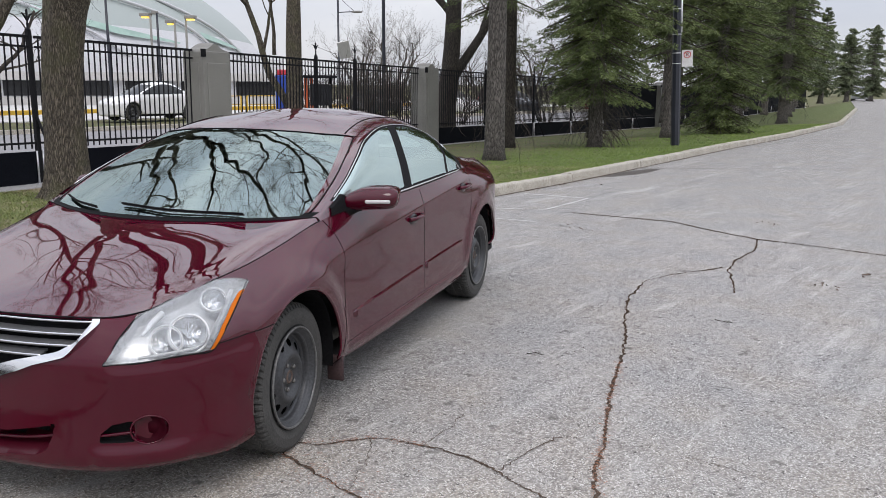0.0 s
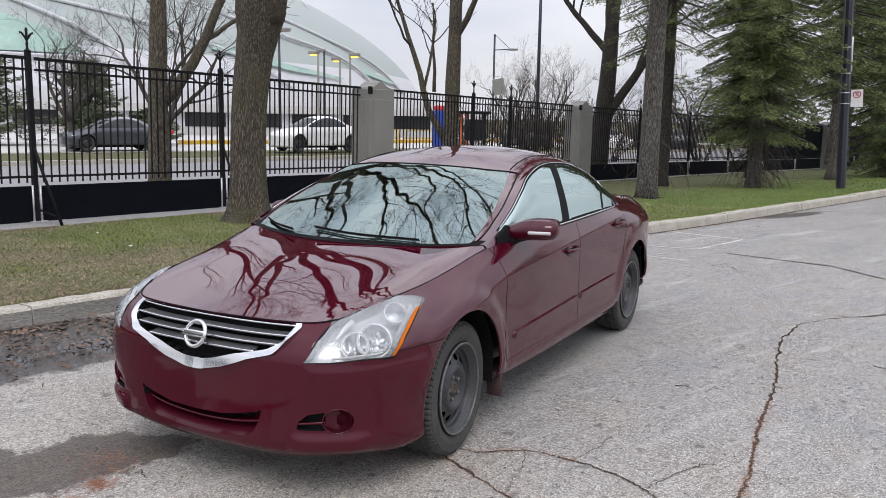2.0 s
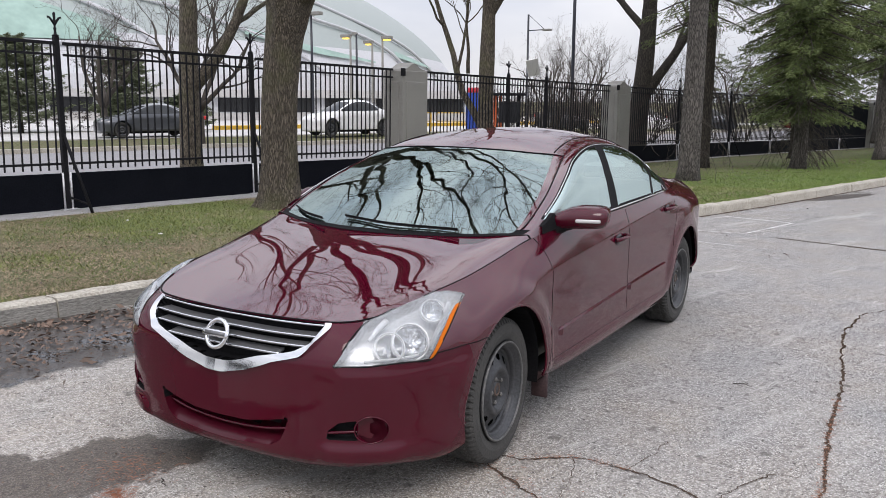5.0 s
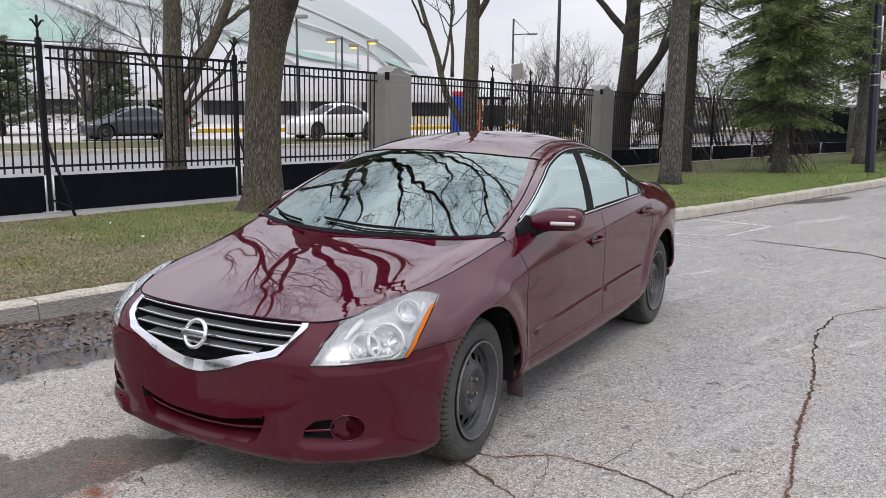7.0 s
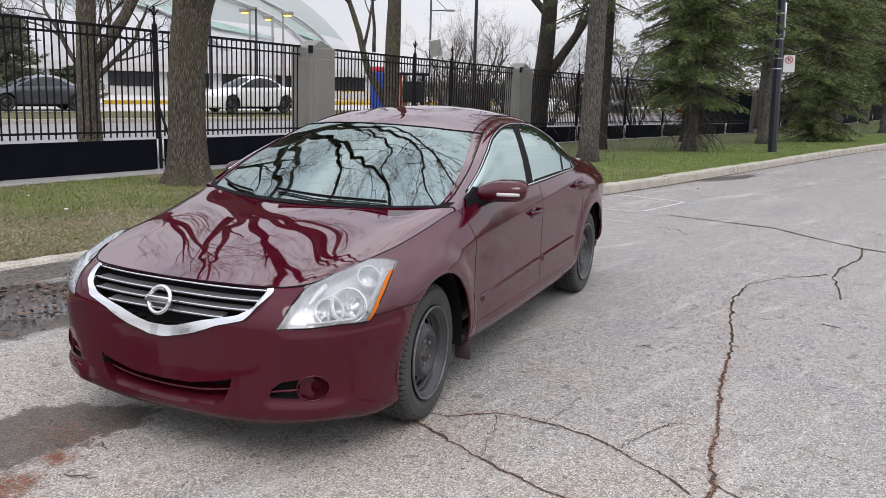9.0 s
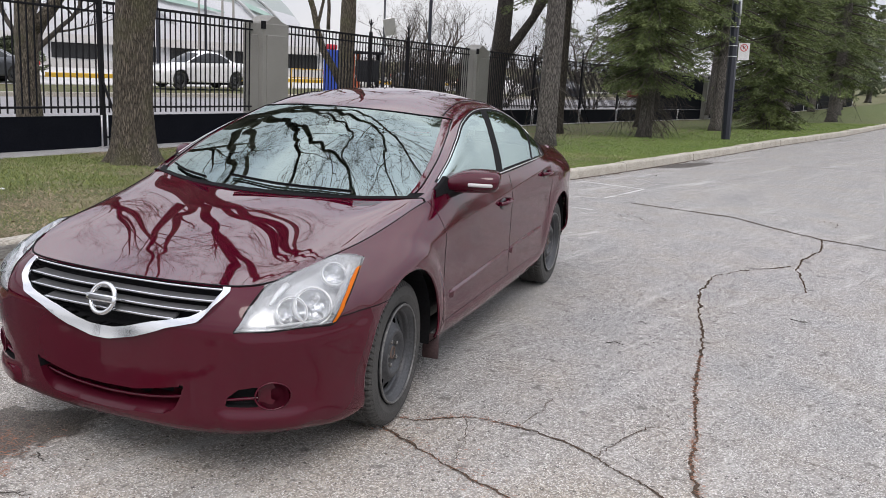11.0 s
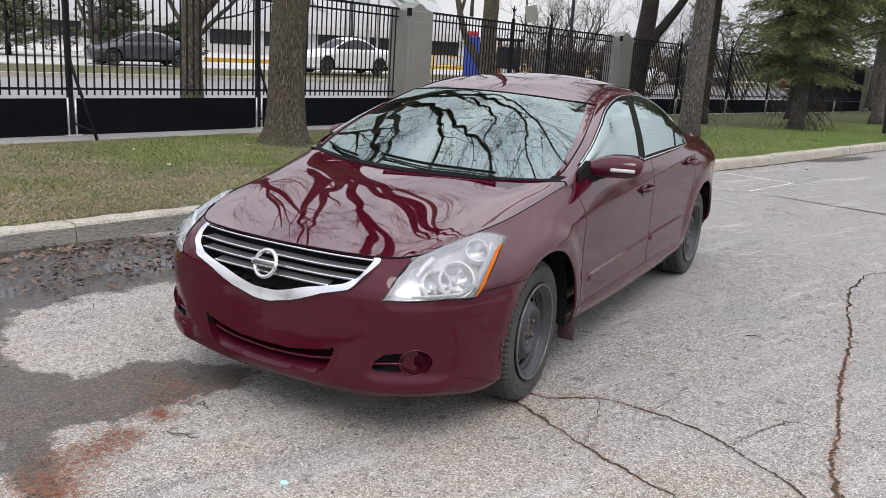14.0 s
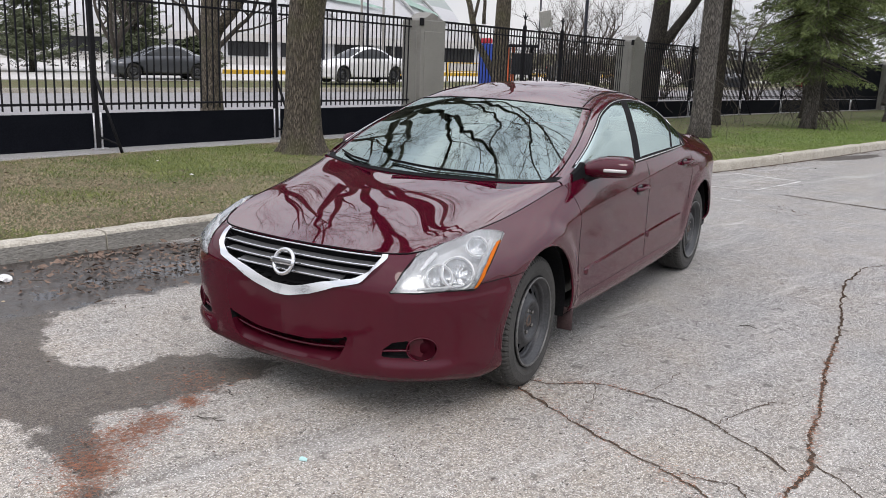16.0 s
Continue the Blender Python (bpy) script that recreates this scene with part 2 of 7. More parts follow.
def bark_material(name, lo, hi, moss=None, scale=1.0):
    m, nt, b = principled(name, lo, 0.95)
    v = coords(nt, (24 * scale, 24 * scale, 3.0 * scale))
    warp = node(nt, "ShaderNodeTexNoise", Scale=0.9, Detail=4.0, Roughness=0.6)
    nt.links.new(v, warp.inputs["Vector"])
    v = mix(nt, 0.35, v, warp.outputs["Color"], "LINEAR_LIGHT")
    w = noise_fac(nt, v, 2.2, 7, 0.7)
    vor = node(nt, "ShaderNodeTexVoronoi", Scale=2.6)
    vor.feature = "DISTANCE_TO_EDGE"
    nt.links.new(v, vor.inputs["Vector"])
    ridge = ramp(nt, vor.outputs["Distance"], [(0.0, (0.2, 0.2, 0.2)), (0.26, (1, 1, 1))])
    c = ramp(nt, w, [(0.3, lo), (0.72, hi)])
    c = mix(nt, 1.0, c, ridge, "MULTIPLY")
    if moss:
        v2 = coords(nt)
        c = mix(nt, ramp(nt, noise_fac(nt, v2, 1.4, 4), [(0.5, (0, 0, 0)), (0.68, (0.7, 0.7, 0.7))]), c, moss)
    nt.links.new(c, b.inputs["Base Color"])
    bump(nt, b, mix(nt, 0.5, ridge, w), 1.0, 0.05)
    return m


def paint_material(name="maroon_car_paint", haze=(0.012, 0.03), ior=2.35, grime=0.012, base=0.062):
    m, nt, b = principled(name, (0.06, 0.004, 0.009), 0.4, 0.0, 1.0)
    v = coords(nt)
    dust = noise_fac(nt, v, 3.0, 6)
    c = ramp(nt, dust, [(0.3, (base * 0.9, base * 0.008, base * 0.14)), (0.75, (base * 1.1, base * 0.014, base * 0.165))])
    # thin road dust, streaked down the panels
    v2 = coords(nt, (7, 7, 2.2))
    film = ramp(nt, noise_fac(nt, v2, 2.0, 6, 0.7), [(0.4, (0, 0, 0)), (0.8, (grime,) * 3)])
    c = mix(nt, film, c, (0.2, 0.17, 0.15))
    nt.links.new(c, b.inputs["Base Color"])
    b.inputs["Specular IOR Level"].default_value = 0.0
    nt.links.new(ramp(nt, dust, [(0.3, (haze[0],) * 3), (0.8, (haze[1],) * 3)]), b.inputs["Coat Roughness"])
    b.inputs["Coat IOR"].default_value = ior
    return m


def glass_material(name, tint, gloss_rough=0.01, ior=1.5, haze=0.0, sheen=(0.88, 1.0, 0.96)):
    m = bpy.data.materials.new(name)
    m.use_nodes = True
    nt = m.node_tree
    nt.nodes.clear()
    out = nt.nodes.new("ShaderNodeOutputMaterial")
    tr = node(nt, "ShaderNodeBsdfTransparent", Color=(*tint, 1))
    gl = node(nt, "ShaderNodeBsdfGlossy", Color=(*sheen, 1), Roughness=gloss_rough)
    fr = node(nt, "ShaderNodeFresnel", IOR=ior)
    ms = nt.nodes.new("ShaderNodeMixShader")
    nt.links.new(fr.outputs["Fac"], ms.inputs["Fac"])
    if haze:
        # plastic clouded with age
        df = node(nt, "ShaderNodeBsdfDiffuse", Color=(0.86, 0.87, 0.88, 1))
        mh = node(nt, "ShaderNodeMixShader", Fac=haze)
        nt.links.new(tr.outputs["BSDF"], mh.inputs[1])
        nt.links.new(df.outputs["BSDF"], mh.inputs[2])
        tr = mh
    nt.links.new(tr.outputs[0], ms.inputs[1])
    nt.links.new(gl.outputs["BSDF"], ms.inputs[2])
    nt.links.new(ms.outputs["Shader"], out.inputs["Surface"])
    return m


def leaf_material(name, lo, hi):
    m, nt, b = principled(name, lo, 0.75)
    geo = nt.nodes.new("ShaderNodeNewGeometry")
    c = ramp(nt, geo.outputs["Random Per Island"], [(0.0, lo), (1.0, hi)])
    v = coords(nt)
    c = mix(nt, 0.5, c, ramp(nt, noise_fac(nt, v, 0.8, 3), [(0.3, lo), (0.7, hi)]))
    nt.links.new(c, b.inputs["Base Color"])
    return m


def grass_material():
    m, nt, b = principled("spring_turf", (0.08, 0.1, 0.03), 0.95)
    v = coords(nt)
    patch = noise_fac(nt, v, 0.9, 6, 0.65)
    fine = noise_fac(nt, v, 60, 3)
    c = ramp(nt, patch, [(0.34, (0.13, 0.1, 0.06)), (0.46, (0.1, 0.092, 0.04)), (0.6, (0.065, 0.1, 0.022))])
    # lusher turf by the ash and along the far verge
    lush = add_max(nt, [ellipse_mask(nt, v, -5.7, 4.3, 2.2, 1.1, 70, 6.0), ellipse_mask(nt, v, 1.7, 21.0, 14.0, 2.3, 72, 6.0), ellipse_mask(nt, v, 9.0, 60.0, 34.0, 4.5, 79, 6.0)])
    c = mix(nt, lush, c, mix(nt, 0.6, c, (0.075, 0.16, 0.02)))
    c = mix(nt, 0.45, c, ramp(nt, fine, [(0.3, (0.05, 0.042, 0.02)), (0.7, (0.2, 0.19, 0.085))]))
    nt.links.new(c, b.inputs["Base Color"])
    bump(nt, b, fine, 0.8, 0.03)
    return m


M = {}
M["asphalt"] = asphalt_material()
M["far_road"] = mottled("grey_asphalt", (0.2, 0.195, 0.2), (0.28, 0.275, 0.28), 0.5, 0.9, 30)
M["grass"] = grass_material()
M["blade"] = leaf_material("grass_blades", (0.085, 0.125, 0.024), (0.25, 0.275, 0.08))
M["blade_lush"] = leaf_material("lush_grass_blades", (0.09, 0.17, 0.024), (0.23, 0.3, 0.065))
M["thatch"] = leaf_material("dry_thatch", (0.13, 0.095, 0.055), (0.46, 0.37, 0.25))
# Darker face tone: gutter grime plus the upright side's shade, put into the colour.
M["kerb_face"] = mottled("grimy_shaded_kerb_face", (0.14, 0.133, 0.118), (0.32, 0.31, 0.28), 2.0, 0.9, 45, 0.8, stretch=(1, 0.6, 2))
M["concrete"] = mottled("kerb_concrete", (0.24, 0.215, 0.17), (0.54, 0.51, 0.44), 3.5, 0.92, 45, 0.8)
M["slab"] = mottled("pale_concrete", (0.42, 0.41, 0.4), (0.56, 0.55, 0.53), 1.2, 0.9, 60)
M["footing"] = mottled("grey_footing_concrete", (0.27, 0.265, 0.26), (0.38, 0.375, 0.37), 1.0, 0.9, 60)
M["pillar"] = mottled("grey_pillar_render", (0.2, 0.195, 0.18), (0.27, 0.265, 0.245), 1.5, 0.85, 80, 0.2)
M["iron"] = mottled("black_painted_steel", (0.012, 0.012, 0.014), (0.022, 0.022, 0.025), 4, 0.45, 90, 0.1)
M["board"] = mottled("black_panel", (0.004, 0.005, 0.008), (0.009, 0.01, 0.014), 2, 0.6, 60, 0.05)
M["galv"] = mottled("galvanised_steel", (0.5, 0.5, 0.52), (0.68, 0.68, 0.7), 6, 0.4, 60, 0.1, 0.6)
M["bark"] = bark_material("ash_bark", (0.125, 0.1, 0.076), (0.33, 0.28, 0.215), (0.13, 0.13, 0.06))
M["bark_grey"] = bark_material("spruce_bark", (0.14, 0.125, 0.11), (0.34, 0.31, 0.28))
M["bark_dark"] = bark_material("dark_bark", (0.05, 0.042, 0.034), (0.13, 0.11, 0.085))
M["twig"] = mottled("twigs", (0.038, 0.032, 0.027), (0.08, 0.068, 0.056), 3, 0.9, 40)
M["needle"] = leaf_material("spruce_needles", (0.035, 0.06, 0.02), (0.18, 0.22, 0.07))
# Paler, greyer copy of the spruce needles: distance haze put into the colour.
M["needle_far"] = leaf_material("hazed_far_needles", (0.07, 0.095, 0.05), (0.18, 0.205, 0.11))
M["pine"] = leaf_material("pine_needles", (0.06, 0.075, 0.04), (0.14, 0.16, 0.085))
M["paint"] = paint_material()
M["paint_dusty"] = paint_material("dusty_maroon_paint", (0.03, 0.07), 1.44, 0.004, 0.06)
M["paint_mirror"] = paint_material("maroon_mirror_paint", (0.03, 0.05), 1.5, 0.006, 0.055)
M["paint_floor"] = paint_material("scuffed_maroon_plastic", (0.3, 0.45), 1.4, 0.03, 0.05)
M["fog_dark"] = principled("dark_maroon_fog_blank", (0.03, 0.002, 0.006), 0.5)[0]
M["paint_side"] = paint_material("maroon_side_paint", (0.05, 0.1), 1.66, 0.016, 0.06)
M["flap"] = mottled("dusty_mud_flap", (0.03, 0.012, 0.014), (0.06, 0.035, 0.035), 6, 0.7, 90, 0.1)
M["slat_grey"] = principled("dark_grey_slat", (0.13, 0.132, 0.136), 0.3, 0.2)[0]
M["chrome"] = principled("chrome", (0.66, 0.67, 0.68), 0.11, 1.0)[0]
M["black_trim"] = mottled("black_plastic", (0.008, 0.008, 0.009), (0.014, 0.014, 0.015), 5, 0.55, 120, 0.1)
M["black_gloss"] = principled("gloss_black", (0.006, 0.006, 0.007), 0.15)[0]
M["rubber"] = mottled("dusty_rubber", (0.03, 0.03, 0.028), (0.065, 0.063, 0.059), 6, 0.9, 120, 0.2)
M["steel_wheel"] = mottled("dark_steel_wheel", (0.03, 0.032, 0.035), (0.065, 0.067, 0.071), 8, 0.42, 90, 0.1, 0.3)
M["rim_edge"] = mottled("worn_rim_edge", (0.07, 0.07, 0.07), (0.2, 0.2, 0.195), 12, 0.4, 90, 0.1, 0.4)
M["rust"] = mottled("rusty_hub", (0.05, 0.04, 0.034), (0.13, 0.085, 0.065), 30, 0.85, 150, 0.4)
M["nut"] = mottled("lug_nut_steel", (0.13, 0.125, 0.118), (0.26, 0.25, 0.235), 40, 0.35, 150, 0.2, 0.8)
M["windscreen"] = glass_material("windscreen_glass", (0.5, 0.62, 0.58), 0.004, 4.3, 0.0, (0.76, 0.92, 0.89))
M["side_glass"] = glass_material("side_window_glass", (0.5, 0.6, 0.57), 0.004, 9.0, 0.0, (0.79, 0.95, 0.92))
M["lens"] = glass_material("clear_lens", (0.95, 0.965, 0.97), 0.03, 1.38, 0.13, (0.95, 0.97, 1.0))
M["reflector"] = principled("silver_reflector", (0.62, 0.63, 0.64), 0.22, 1.0)[0]
M["lamp_white"] = mottled("white_lamp_trim", (0.7, 0.71, 0.72), (0.82, 0.83, 0.84), 20, 0.3, 120, 0.02)
M["lamp_grey"] = mottled("silver_lamp_housing", (0.66, 0.67, 0.68), (0.84, 0.85, 0.86), 14, 0.25, 60, 0.05, 0.25)
M["amber"] = principled("amber_lens", (0.55, 0.13, 0.006), 0.35, 0.0, 0.15)[0]
M["white_lens"] = principled("white_indicator_lens", (0.5, 0.48, 0.48), 0.25, 0.0, 0.4)[0]
M["interior"] = mottled("grey_interior", (0.12, 0.12, 0.115), (0.2, 0.2, 0.19), 4, 0.9, 80)
M["seat"] = mottled("pale_seat_fabric", (0.3, 0.31, 0.3), (0.42, 0.42, 0.4), 5, 0.9, 120)
M["crack"] = mottled("crack_dirt", (0.045, 0.036, 0.03), (0.12, 0.085, 0.064), 12, 0.95, 120)
M["needle_litter"] = leaf_material("rusty_needle_litter", (0.2, 0.075, 0.042), (0.48, 0.22, 0.13))
M["dead_leaf"] = leaf_material("dead_leaves", (0.03, 0.023, 0.019), (0.25, 0.17, 0.125))
M["road_paint"] = mottled("worn_road_paint", (0.5, 0.495, 0.48), (0.76, 0.75, 0.73), 7, 0.9, 60)
M["pole_paint"] = mottled("dark_blue_black_pole", (0.012, 0.014, 0.022), (0.02, 0.023, 0.034), 3, 0.4, 60, 0.05)
M["white"] = mottled("white_sign_face", (0.72, 0.72, 0.72), (0.8, 0.8, 0.8), 3, 0.5, 60, 0.02)
M["pale_cyan"] = principled("pale_cyan_paper", (0.45, 0.7, 0.68), 0.7)[0]
M["red"] = principled("red_sign_paint", (0.55, 0.03, 0.03), 0.5)[0]
M["sign_black"] = principled("black_sign_paint", (0.015, 0.015, 0.015), 0.5)[0]
M["dome_white"] = mottled("white_dome_cladding", (0.54, 0.545, 0.56), (0.58, 0.585, 0.6), 0.02, 0.7, 90, 0.0)
M["dome_roof"] = mottled("grey_green_roof_sheet", (0.33, 0.37, 0.355), (0.36, 0.4, 0.385), 0.02, 0.7, 90, 0.0)
M["dome_green"] = mottled("pale_green_roof", (0.27, 0.4, 0.345), (0.32, 0.45, 0.39), 0.05, 0.6, 0.5, 0.02)
M["dark_opening"] = principled("dark_glazing", (0.015, 0.016, 0.018), 0.25)[0]
M["yellow"] = mottled("yellow_kerb_paint", (0.55, 0.33, 0.03), (0.7, 0.45, 0.06), 2, 0.8, 40)
M["blue_banner"] = principled("blue_banner", (0.02, 0.06, 0.32), 0.6)[0]
M["red_band"] = principled("red_band", (0.5, 0.03, 0.05), 0.6)[0]
M["orange"] = principled("orange_plastic", (0.6, 0.13, 0.04), 0.6)[0]
M["car_white"] = principled("white_car_paint", (0.75, 0.75, 0.75), 0.3, 0, 1)[0]
M["car_grey"] = principled("grey_car_paint", (0.06, 0.065, 0.075), 0.3, 0.4, 1)[0]
M["car_silver"] = principled("silver_car_paint", (0.4, 0.41, 0.42), 0.3, 0.5, 1)[0]
M["car_blue"] = principled("blue_car_paint", (0.01, 0.03, 0.2), 0.3, 0.2, 1)[0]
M["car_red"] = principled("red_car_paint", (0.3, 0.01, 0.015), 0.3, 0.1, 1)[0]
M["dark_glass"] = principled("dark_car_glass", (0.02, 0.023, 0.025), 0.05)[0]
M["lamp_glow"] = principled("lit_lamp", (0.9, 0.7, 0.2), 0.4)[0]
_b = M["lamp_glow"].node_tree.nodes["Principled BSDF"]
_b.inputs["Emission Color"].default_value = (1.0, 0.72, 0.12, 1)
_b.inputs["Emission Strength"].default_value = 0.9


for _k in ("board", "iron", "black_trim", "crack", "amber", "fog_dark"):
    M[_k].node_tree.nodes["Principled BSDF"].inputs["Specular IOR Level"].default_value = 0.04


# ---------------------------------------------------------------- mesh helpers
def mesh_data(name, verts, faces, mat=None, smooth=True, normals=None):
    me = bpy.data.meshes.new(name)
    me.from_pydata([tuple(map(float, v)) for v in verts], [], [tuple(map(int, f)) for f in faces])
    if mat:
        me.materials.append(mat)
    if smooth:
        me.shade_smooth()
    if normals is not None:
        me.normals_split_custom_set_from_vertices([tuple(map(float, n)) for n in normals])
    me.update()
    return me


def thing(name, label, category, m=None, group="", kind=""):
    ob = new(name)
    if m is not None:
        ob.matrix_world = m
    return tagged(ob, label, category, group, kind)


def obj(name, verts, faces, mat, parent=None, label="", smooth=True, normals=None, m=None):
    ob = new(name, mesh_data(name, verts, faces, mat, smooth, normals))
    if parent is not None:
        ob.parent = parent
    if m is not None:
        ob.matrix_basis = m
    if label:
        ob["label"] = label
    return ob


def part(name, bm, mat, parent, label="", smooth=True, m=None):
    me = bpy.data.meshes.new(name)
    bm.to_mesh(me)
    bm.free()
    me.materials.append(mat)
    if smooth:
        me.shade_smooth()
    ob = new(name, me)
    ob.parent = parent
    if m is not None:
        ob.matrix_basis = m
    if label:
        ob["label"] = label
    return ob


def box_bm(x0, y0, z0, x1, y1, z1, bevel=0.0, segs=1):
    bm = bmesh.new()
    bmesh.ops.create_cube(bm, size=1.0)
    for v in bm.verts:
        v.co = Vector(((x0 + x1) / 2 + v.co.x * (x1 - x0), (y0 + y1) / 2 + v.co.y * (y1 - y0), (z0 + z1) / 2 + v.co.z * (z1 - z0)))
    if bevel:
        bmesh.ops.bevel(bm, geom=bm.edges[:], offset=bevel, segments=segs, affect="EDGES", profile=0.5)
    return bm


def tube(points, radii, sides=8, caps=True):
    """Verts and faces of a tapered tube along a polyline."""
    pts = np.asarray(points, float)
    radii = np.broadcast_to(np.asarray(radii, float), (len(pts),))
    tan = np.gradient(pts, axis=0)
    tan /= np.linalg.norm(tan, axis=1)[:, None] + 1e-9
    ref = np.array([0.0, 0.0, 1.0]) if abs(tan[0][2]) < 0.9 else np.array([1.0, 0.0, 0.0])
    verts, faces = [], []
    a = np.cross(tan[0], ref)
    for p, t, r in zip(pts, tan, radii):
        a = a - t * np.dot(a, t)
        a /= np.linalg.norm(a) + 1e-9
        b = np.cross(t, a)
        ang = np.arange(sides) * 2 * np.pi / sides
        verts.append(p + r * (np.cos(ang)[:, None] * a + np.sin(ang)[:, None] * b))
    verts = np.concatenate(verts)
    for i in range(len(pts) - 1):
        for k in range(sides):
            k2 = (k + 1) % sides
            faces.append((i * sides + k, i * sides + k2, (i + 1) * sides + k2, (i + 1) * sides + k))
    if caps:
        faces.append(tuple(range(sides))[::-1])
        faces.append(tuple((len(pts) - 1) * sides + k for k in range(sides)))
    return verts, faces


def joined(pieces):
    verts, faces, n = [], [], 0
    for v, f in pieces:
        verts.append(np.asarray(v, float))
        faces += [tuple(i + n for i in q) for q in f]
        n += len(v)
    return (np.concatenate(verts) if verts else np.zeros((0, 3))), faces


def lathe(profile, segs=48, axis="z"):
    """Revolve (r, h) about an axis."""
    prof = np.asarray(profile, float)
    ang = np.arange(segs) * 2 * np.pi / segs
    verts = []
    for r, h in prof:
        c, s = r * np.cos(ang), r * np.sin(ang)
        hh = np.full(segs, h)
        verts.append(np.stack([c, s, hh], 1) if axis == "z" else np.stack([hh, c, s], 1))
    verts = np.concatenate(verts)
    faces = []
    for i in range(len(prof) - 1):
        for k in range(segs):
            k2 = (k + 1) % segs
            faces.append((i * segs + k, i * segs + k2, (i + 1) * segs + k2, (i + 1) * segs + k))
    return verts, faces


# ---------------------------------------------------------------- plan of the street
KERB_Y = [-40, -8, -0.3, 1.3, 5, 8.5, 10.4, 12.6, 15.8, 19.8, 25.3, 35.5, 60, 120]
KERB_X = [-13, -5.3, -3.25, -2.86, -1.66, -0.5, 0.13, 0.77, 1.66, 2.8, 4.5, 7.2, 11.0, 18.0]


def kerb_x(y):
    return np.interp(y, KERB_Y, KERB_X)


def fence_x(y):
    s = np.asarray(y, float) - 3.4
    return np.where(s < 30, -7.25 + 0.09 * s + 0.0022 * s * s, -2.57 + 0.225 * (s - 30))


def fence_z(y):
    return 0.15 - 0.0175 * np.clip(np.asarray(y, float) - 3.4, -5, 40)


def verge_z(x, y):
    """Height of the ground off the road: kerb top falling away to the fence and the street behind it."""
    k, f = kerb_x(y), fence_x(y)
    t = np.clip((k - x) / np.maximum(k - f, 0.1), 0, 1)
    z = 0.135 + (fence_z(y) - 0.135) * t
    back = np.clip((f - x) / 4.0, 0, 1)
    return z * (1 - back) + (-0.12) * back


def sheet(xs, ys, zfun):
    gx, gy = np.meshgrid(xs, ys)
    gz = zfun(gx, gy)
    verts = np.stack([gx, gy, gz], -1).reshape(-1, 3)
    nx = len(xs)
    faces = [(j * nx + i, j * nx + i + 1, (j + 1) * nx + i + 1, (j + 1) * nx + i) for j in range(len(ys) - 1) for i in range(nx - 1)]
    return verts, faces


# ground: one sheet to the horizon, just under the road
def ground_z(x, y):
    k = kerb_x(y)
    return np.where(x < k - 0.13, verge_z(x, y) - 0.004, -0.03)


ys_g = np.concatenate([[-1500, -400, -120, -60, -30], np.arange(-20, 60, 0.5), [65, 80, 100, 140, 300, 700, 2000]])
gv, gf = [], []
rows_n = 0
for y in ys_g:
    k, f = float(kerb_x(y)), float(fence_x(y))
    xs = np.concatenate([[-2000, -600, -200, -80, -40, -20], np.linspace(f - 4.2, f, 4), np.linspace(f, k - 0.14, 9)[1:], [k - 0.12, k + 8, 60, 250, 2000]])
    xs = np.maximum.accumulate(xs)
    rows_n = len(xs)
    gv.append(np.stack([xs, np.full(rows_n, y), ground_z(xs, y)], 1))
gv = np.concatenate(gv)
for j in range(len(ys_g) - 1):
    for i in range(rows_n - 1):
        gf.append((j * rows_n + i, j * rows_n + i + 1, (j + 1) * rows_n + i + 1, (j + 1) * rows_n + i))
tagged(obj("ground", gv, gf, M["grass"]), "patchy spring turf with bare soil and thin green grass", "ground", kind="structure")

ys_r = np.concatenate([[-60, -30, -15], np.arange(-8, 62, 0.5), [70, 90, 119]])
rv, rf = [], []
for y in ys_r:
    k = float(kerb_x(y))
    xs = k + np.array([0, 0.5, 2, 5, 9, 14, 22])
    rv.append(np.stack([xs, np.full(7, y), np.zeros(7)], 1))
rv = np.concatenate(rv)
rf = [(j * 7 + i, j * 7 + i + 1, (j + 1) * 7 + i + 1, (j + 1) * 7 + i) for j in range(len(ys_r) - 1) for i in range(6)]
road = tagged(obj("road", rv, rf, M["asphalt"], smooth=False), "worn grey asphalt road with cracks, scuffs and damp stains", "road", kind="structure")


